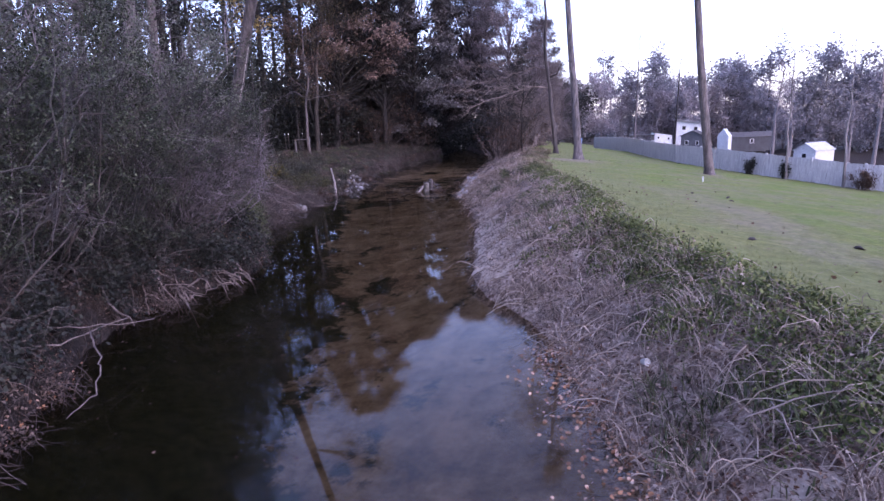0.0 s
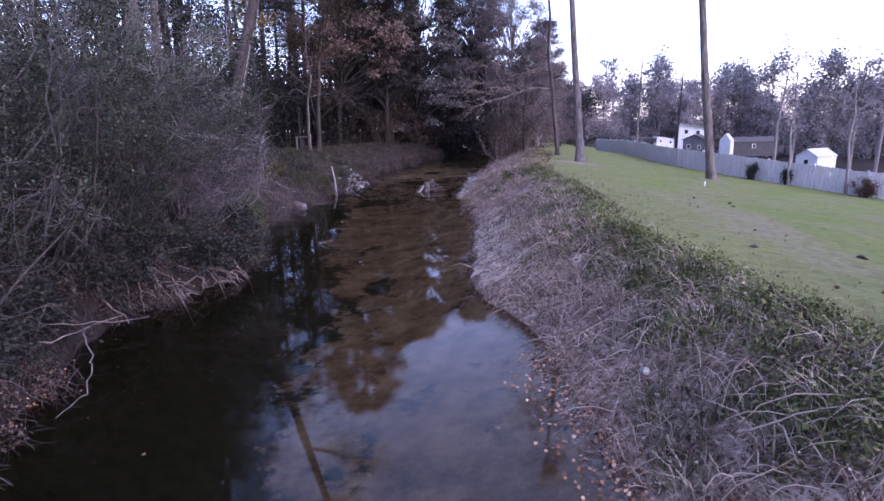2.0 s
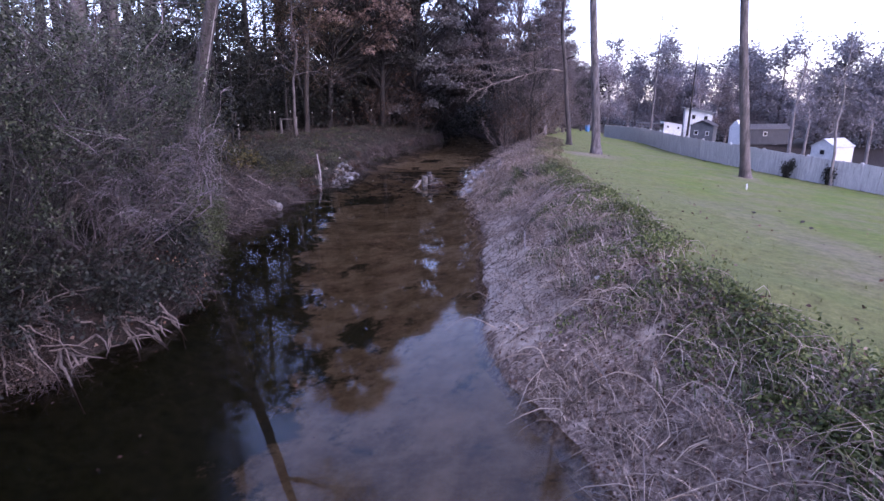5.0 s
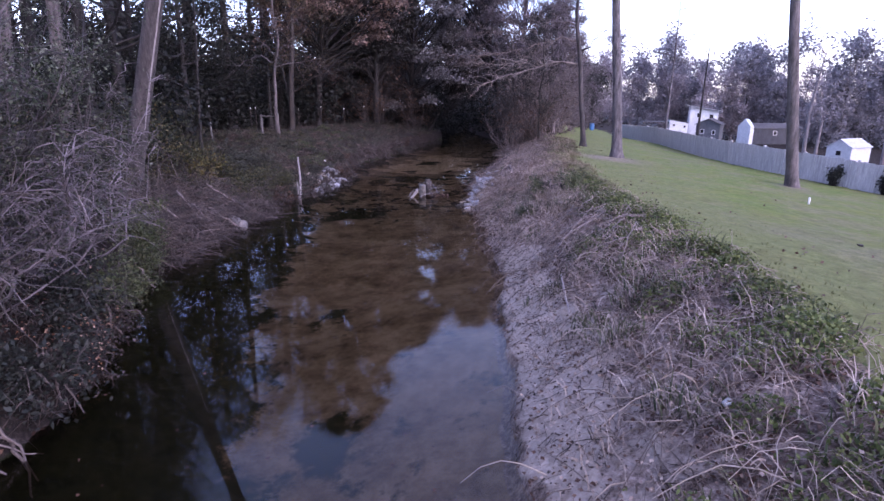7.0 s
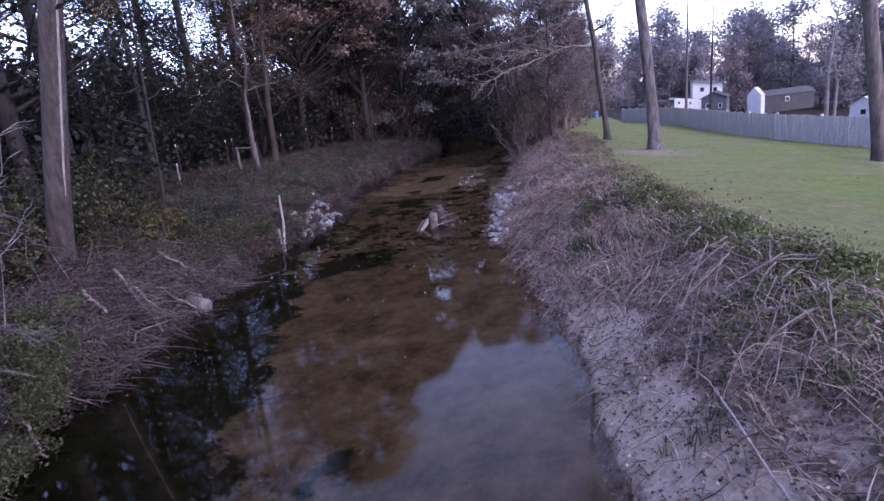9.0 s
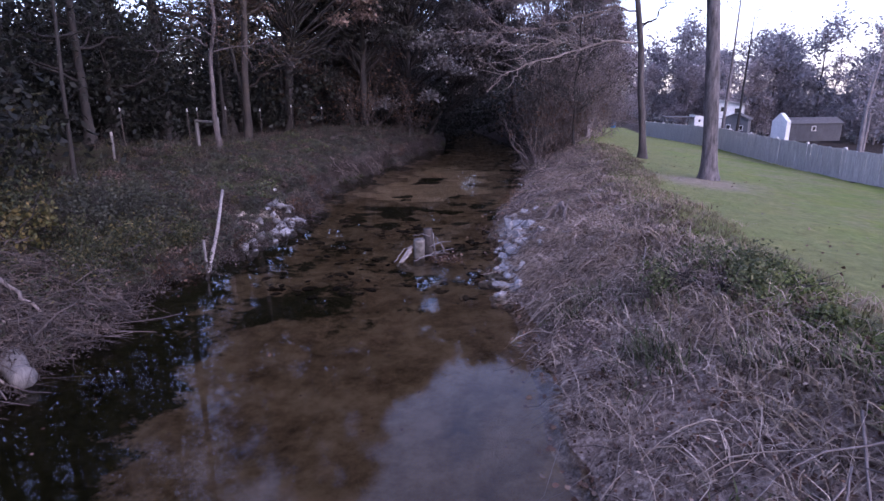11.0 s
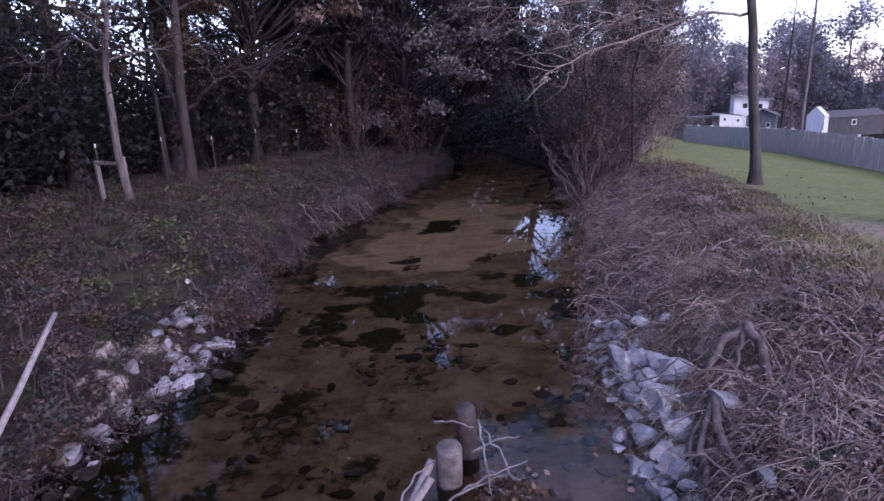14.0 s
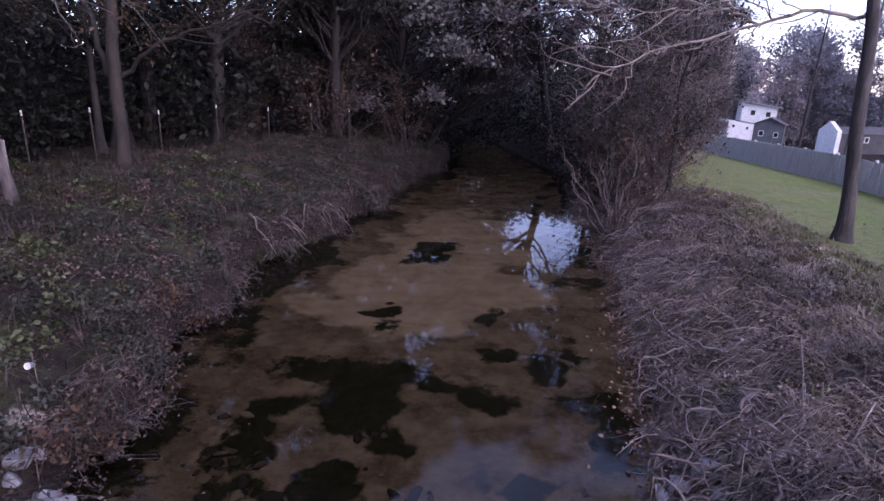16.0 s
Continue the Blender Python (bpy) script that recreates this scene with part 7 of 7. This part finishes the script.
rr = np.random.default_rng(710)
LAWN_SIDE = [(-1.14, 36.04, 0.27), (-0.9, 36.05, 0.25), (-0.62, 35.62, 0.26), (-0.76, 35.1, 0.22), (-0.67, 34.62, 0.2), (-0.85, 34.35, 0.17), (-0.74, 34.1, 0.18), (-1.1, 34.3, 0.15), (-1.62, 36.86, 0.12), (-1.45, 36.98, 0.12), (-1.36, 36.47, 0.1), (-1.7, 36.45, 0.1), (-1.26, 37.13, 0.13), (-1.08, 36.91, 0.15), (-0.84, 37.06, 0.17), (-1.25, 37.52, 0.1), (-0.9, 36.45, 0.17), (-1.16, 36.1, 0.2), (-0.93, 36.02, 0.2),
             (-0.65, 35.77, 0.22), (-1.07, 35.58, 0.16), (-0.99, 35.28, 0.14), (-0.82, 35.37, 0.12), (-0.81, 35.09, 0.2), (-1.04, 35.06, 0.12), (-0.82, 32.33, 0.2), (-0.8, 31.74, 0.18), (-0.79, 34.23, 0.15), (-0.9, 34.06, 0.12)]
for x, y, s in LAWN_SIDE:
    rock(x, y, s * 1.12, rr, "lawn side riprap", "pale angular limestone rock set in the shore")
for i in range(84):
    y = rr.uniform(31.4, 38.3)
    x = float(np.interp(y, [31.6, 33, 35, 37, 38.2], [-0.6, -0.85, -0.9, -1.1, -1.3])) + rr.normal() * 0.24
    rock(x, y, rr.uniform(0.07, 0.17), rr, "lawn side riprap", "pale limestone rubble piece on the shore", kinds=RUBBLE)
for i in range(34):
    y = rr.uniform(32.4, 34.9)
    rock(-0.86 + rr.normal() * 0.14, y, rr.uniform(0.08, 0.17), rr, "lawn side riprap", "pale limestone rubble piece on the shore", kinds=RUBBLE)
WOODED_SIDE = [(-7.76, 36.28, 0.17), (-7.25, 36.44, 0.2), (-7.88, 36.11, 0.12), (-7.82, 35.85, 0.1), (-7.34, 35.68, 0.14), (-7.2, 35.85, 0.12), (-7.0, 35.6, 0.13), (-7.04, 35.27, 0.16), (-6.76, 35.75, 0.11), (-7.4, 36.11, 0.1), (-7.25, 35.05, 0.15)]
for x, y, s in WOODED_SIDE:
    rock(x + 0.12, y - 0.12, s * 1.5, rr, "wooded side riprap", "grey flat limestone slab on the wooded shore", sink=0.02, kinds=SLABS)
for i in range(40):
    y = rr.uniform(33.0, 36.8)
    rock(float(np.interp(y, [33.0, 36.6], [-6.9, -7.35])) + rr.normal() * 0.2, y, rr.uniform(0.06, 0.16), rr, "wooded side riprap", "grey limestone rubble piece on the wooded shore", kinds=DIMMED_RUBBLE)
# cobbles that pave the shallow bed
g = Geo()
me = RUBBLE[0]
ball = [np.array([v.co[:] for v in m.vertices]) for m in RUBBLE]
tris = np.array([p.vertices[:] for p in me.polygons])
for i in range(1150):
    y = rr.uniform(31.5, 38.6)
    x = float(shore_left(y)) + rr.uniform(0.05, 0.98) * float(shore_right(y) - shore_left(y))
    if wave(x, y, 0.8, 9) < rr.uniform(-0.2, 0.5):
        continue
    s, turn = 0.04 + 0.13 * rr.uniform() ** 1.6, rr.uniform(0, 6.28)
    q = ball[i % 9] * (s, s * 0.9, s * 0.35)
    q = np.stack([q[:, 0] * math.cos(turn) - q[:, 1] * math.sin(turn), q[:, 0] * math.sin(turn) + q[:, 1] * math.cos(turn), q[:, 2]], 1)
    z = min(float(ground_z(x, y)) + 0.01, -0.03 - s * 0.25)
    g.add(q + (x, y, z), tris)
put("bed_cobbles", g, BEDSTONE, label="brown and dark cobbles under the shallow water", category="cobbles", kind="stuff", smooth=True)

# ---- the snag in mid-stream ----
def pipe_stub(name, label, x, y, z, rad, high, wall, mat, tilt, fill=None):
    """A hollow stub with a worn rim, open at the top."""
    ob = base_at(name, x, y, z, label, "pipe")
    gg = Geo()
    gg.strands(np.array([[(0, 0, 0), (0, 0, high * 0.5), (0, 0, high - 0.02), (0, 0, high), (0, 0, high - 0.01), (0, 0, high * 0.6)]]), np.array([[rad * 1.02, rad * 1.01, rad, rad - wall * 0.4, rad - wall, rad - wall]]), 18)
    put("shell", gg, mat, ob, smooth=True)
    if fill:
        gg = Geo()
        ang = np.arange(18) * math.pi / 9
        gg.add(np.stack([(rad - wall) * np.cos(ang), (rad - wall) * np.sin(ang), high * 0.88 + 0.015 * np.sin(ang * 2)], 1), np.arange(18)[None])
        put("fill", gg, fill, ob, "packed sediment inside the pipe")
    ob.matrix_basis = ob.matrix_basis @ pose(0, 0, 0, *tilt)
    return ob


pipe_stub("concrete_stub", "weathered concrete pipe stub standing in mid-stream", -2.9, 33.8, -0.16, 0.125, 0.58, 0.022, CONCRETE, (6, 3, 0), CONCRETE)
pipe_stub("pipe_stub", "dark hollow pipe stub standing in the stream", -2.78, 34.25, -0.16, 0.105, 0.72, 0.03, IRON, (2, -2, 0))
stick("white_pipe", "pale plastic pipe slanting into the stream beside the stub", [(-3.22, 33.2, -0.1), (-3.05, 33.75, 0.24)], 0.042, 0.042, DEADWOOD, 719, category="pipe", sides=10, wob=0.0)
stick("plank_piece", "pale broken plank leaning on the block", [(-3.17, 33.35, -0.02), (-3.0, 33.55, 0.2)], 0.05, 0.045, DEADWOOD, 720, category="plank", sides=4, wob=0.0)
for i, (a, b) in enumerate([((-3.32, 33.3, 0.0), (-2.96, 33.72, 0.36)), ((-2.9, 33.4, 0.02), (-2.35, 33.8, 0.12)), ((-3.15, 34.2, 0.38), (-2.7, 34.1, 0.42)), ((-2.5, 33.7, 0.02), (-2.1, 33.6, 0.06)), ((-2.6, 34.1, 0.4), (-2.2, 33.75, 0.02)),
                            ((-2.65, 34.1, 0.5), (-2.45, 33.6, 0.02)), ((-2.75, 33.55, 0.05), (-2.15, 33.95, 0.2)), ((-2.7, 34.0, 0.2), (-2.25, 34.2, 0.3)), ((-2.6, 33.9, 0.05), (-2.2, 33.7, 0.16))]):
    stick("driftwood", "thin driftwood stick caught on the block", [a, (np.array(a) + b) / 2 + (0, 0, 0.04), b], 0.013, 0.006, BARK_PALE, 730 + i, group="snagged driftwood", wob=0.012)
gg = Geo()
c = np.array((-2.3, 33.65, 0.06)) + r.normal(size=(160, 3)) * (0.18, 0.15, 0.03)
c[:, 2] = np.abs(c[:, 2])
leaves(gg, c, 0.07, 0.7, 0.6, r)
put("snagged_leaves", gg, LEAF_FALLEN, label="dead leaves caught on the snag", category="leaf litter", kind="stuff")

# ---- small loose things ----
def cup(x, y, z, rad, h, turn, label):
    bm = bmesh.new()
    n = 14
    rings = [(rad * 0.75, 0), (rad, h), (rad * 1.06, h), (rad * 1.06, h * 0.97), (rad * 0.93, h * 0.97), (rad * 0.7, 0.006)]
    vs = [[bm.verts.new((q * math.cos(2 * math.pi * k / n), q * math.sin(2 * math.pi * k / n), zz)) for k in range(n)] for q, zz in rings]
    for a, b in zip(vs[:-1], vs[1:]):
        for k in range(n):
            bm.faces.new((a[k], a[(k + 1) % n], b[(k + 1) % n], b[k]))
    bm.faces.new(vs[0][::-1])
    bm.faces.new(vs[-1])
    ob = put("cup", bm, WHITE_PAINT, None, label, smooth=True, category="cup")
    ob.matrix_basis = pose(x, y, z, 75, 0, turn)
    return ob


cup(5.24, 13.3, float(ground_z(5.24, 13.3)) + 0.12, 0.045, 0.08, 40, "white crumpled cup lying among dry stems")
cup(3.89, 18.29, float(ground_z(3.89, 18.29)) + 0.12, 0.032, 0.06, 120, "white paper cup lying on the bank top")
cup(-8.43, 37.53, float(ground_z(-8.43, 37.53)) + 0.06, 0.04, 0.08, 10, "small white cup on the wooded bank")
post_with_cap("marker_post", "short white marker post in the lawn", 9.6, 32.9, 0.18, 0.03, WHITE_PAINT, WHITE_PAINT)

CLOD = solid_mat("turned_earth", (0.02, 0.016, 0.013), (0.075, 0.058, 0.048), 14, bump_d=0.02)
CLODS = [rock_mesh(780 + i, 2, 0.8, CLOD) for i in range(2)]
for i, (x, y) in enumerate([(8.6, 23.84), (7.44, 17.36), (9.19, 17.64), (7.86, 25.47), (8.71, 24.73), (10.77, 46.84)]):
    ob = new("earth_clod", CLODS[i % 2])
    ob.matrix_basis = pose(x, y, float(ground_z(x, y)) + 0.02, 0, 0, i * 50) @ Matrix.Scale(0.06 + 0.015 * (i % 3), 4)
    tagged(ob, "small dark clod of earth on the lawn", "clod", "lawn clods")

barrel = base_at("barrel", 4.4, 94, float(ground_z(4.4, 94)), "blue plastic barrel at the far end of the lawn", "barrel")
gg = Geo()
gg.strands(np.array([[(0, 0, 0), (0, 0, 0.25), (0, 0, 0.5), (0, 0, 0.75), (0, 0, 0.95)]]), np.array([[0.27, 0.31, 0.32, 0.31, 0.27]]), 16)
gg.f.append(np.arange(64, 80)[None])
put("drum", gg, BLUE, barrel, smooth=True)

cart = base_at("garden_cart", 17.2, 29.0, float(ground_z(17.2, 29.0)), "dark garden cart with white-hubbed wheels by the fence", "cart")
bm = bmesh.new()
box(bm, -0.5, 0.7, -0.35, 0.35, 0.38, 0.75)
bmesh.ops.bevel(bm, geom=bm.edges[:], offset=0.03, segments=1)
put("tray", bm, RUBBER, cart)
for k, side in enumerate((-0.42, 0.42)):
    gg = Geo()
    ang = np.linspace(0, 2 * np.pi, 21)
    gg.strands(np.stack([0.2 * np.cos(ang), np.full(21, side), 0.27 + 0.2 * np.sin(ang)], 1)[None], 0.07, 8)
    wheel = put("wheel", gg, RUBBER, cart, smooth=True)
    gg = Geo()
    gg.strands(np.array([[(0, side - 0.05, 0.27), (0, side + 0.05, 0.27)]]), 0.13, 12)
    gg.f.extend([np.arange(12)[::-1][None], np.arange(12, 24)[None]])
    put("hub", gg, WHITE_PAINT, wheel, "white wheel hub")

# thin pale trunks and a russet shrub at the fence
for i, (x, y) in enumerate(((15.1, 40.4), (17.0, 38.3))):
    tree("thin_tree", "thin pale bare tree against the board fence", x, y, 6.8, 0.07, BARK_PALE, None, lean=(-0.15, 0), crook=0.05, limbs=8, start=0.55, reach=1.6, leaf_n=0, seed=810 + i, flare=0.3, group="fence trees")
shrub("fence_shrub", "dense russet shrub against the board fence", 17.5, 37.6, 0.6, 1.3, TWIG_DARK, LEAF_BROWN, stems=22, twigs=9, leaf_n=1400, leaf_size=0.09, seed=815)

# ivy that climbs the fence
for i, (x, y) in enumerate(((13.9, 42.2), (15.3, 40.7), (21.5, 34.6), (23.5, 33.4))):
    shrub("fence_ivy", "dark ivy clump growing up the board fence", x - 0.2, y - 0.2, 0.2, 1.05, BARK_DARK, LEAF_DARK if i < 2 else LEAF_BROWN, stems=14, twigs=8, leaf_n=700, leaf_size=0.11, droop=0.3, seed=800 + i, group="fence ivy")
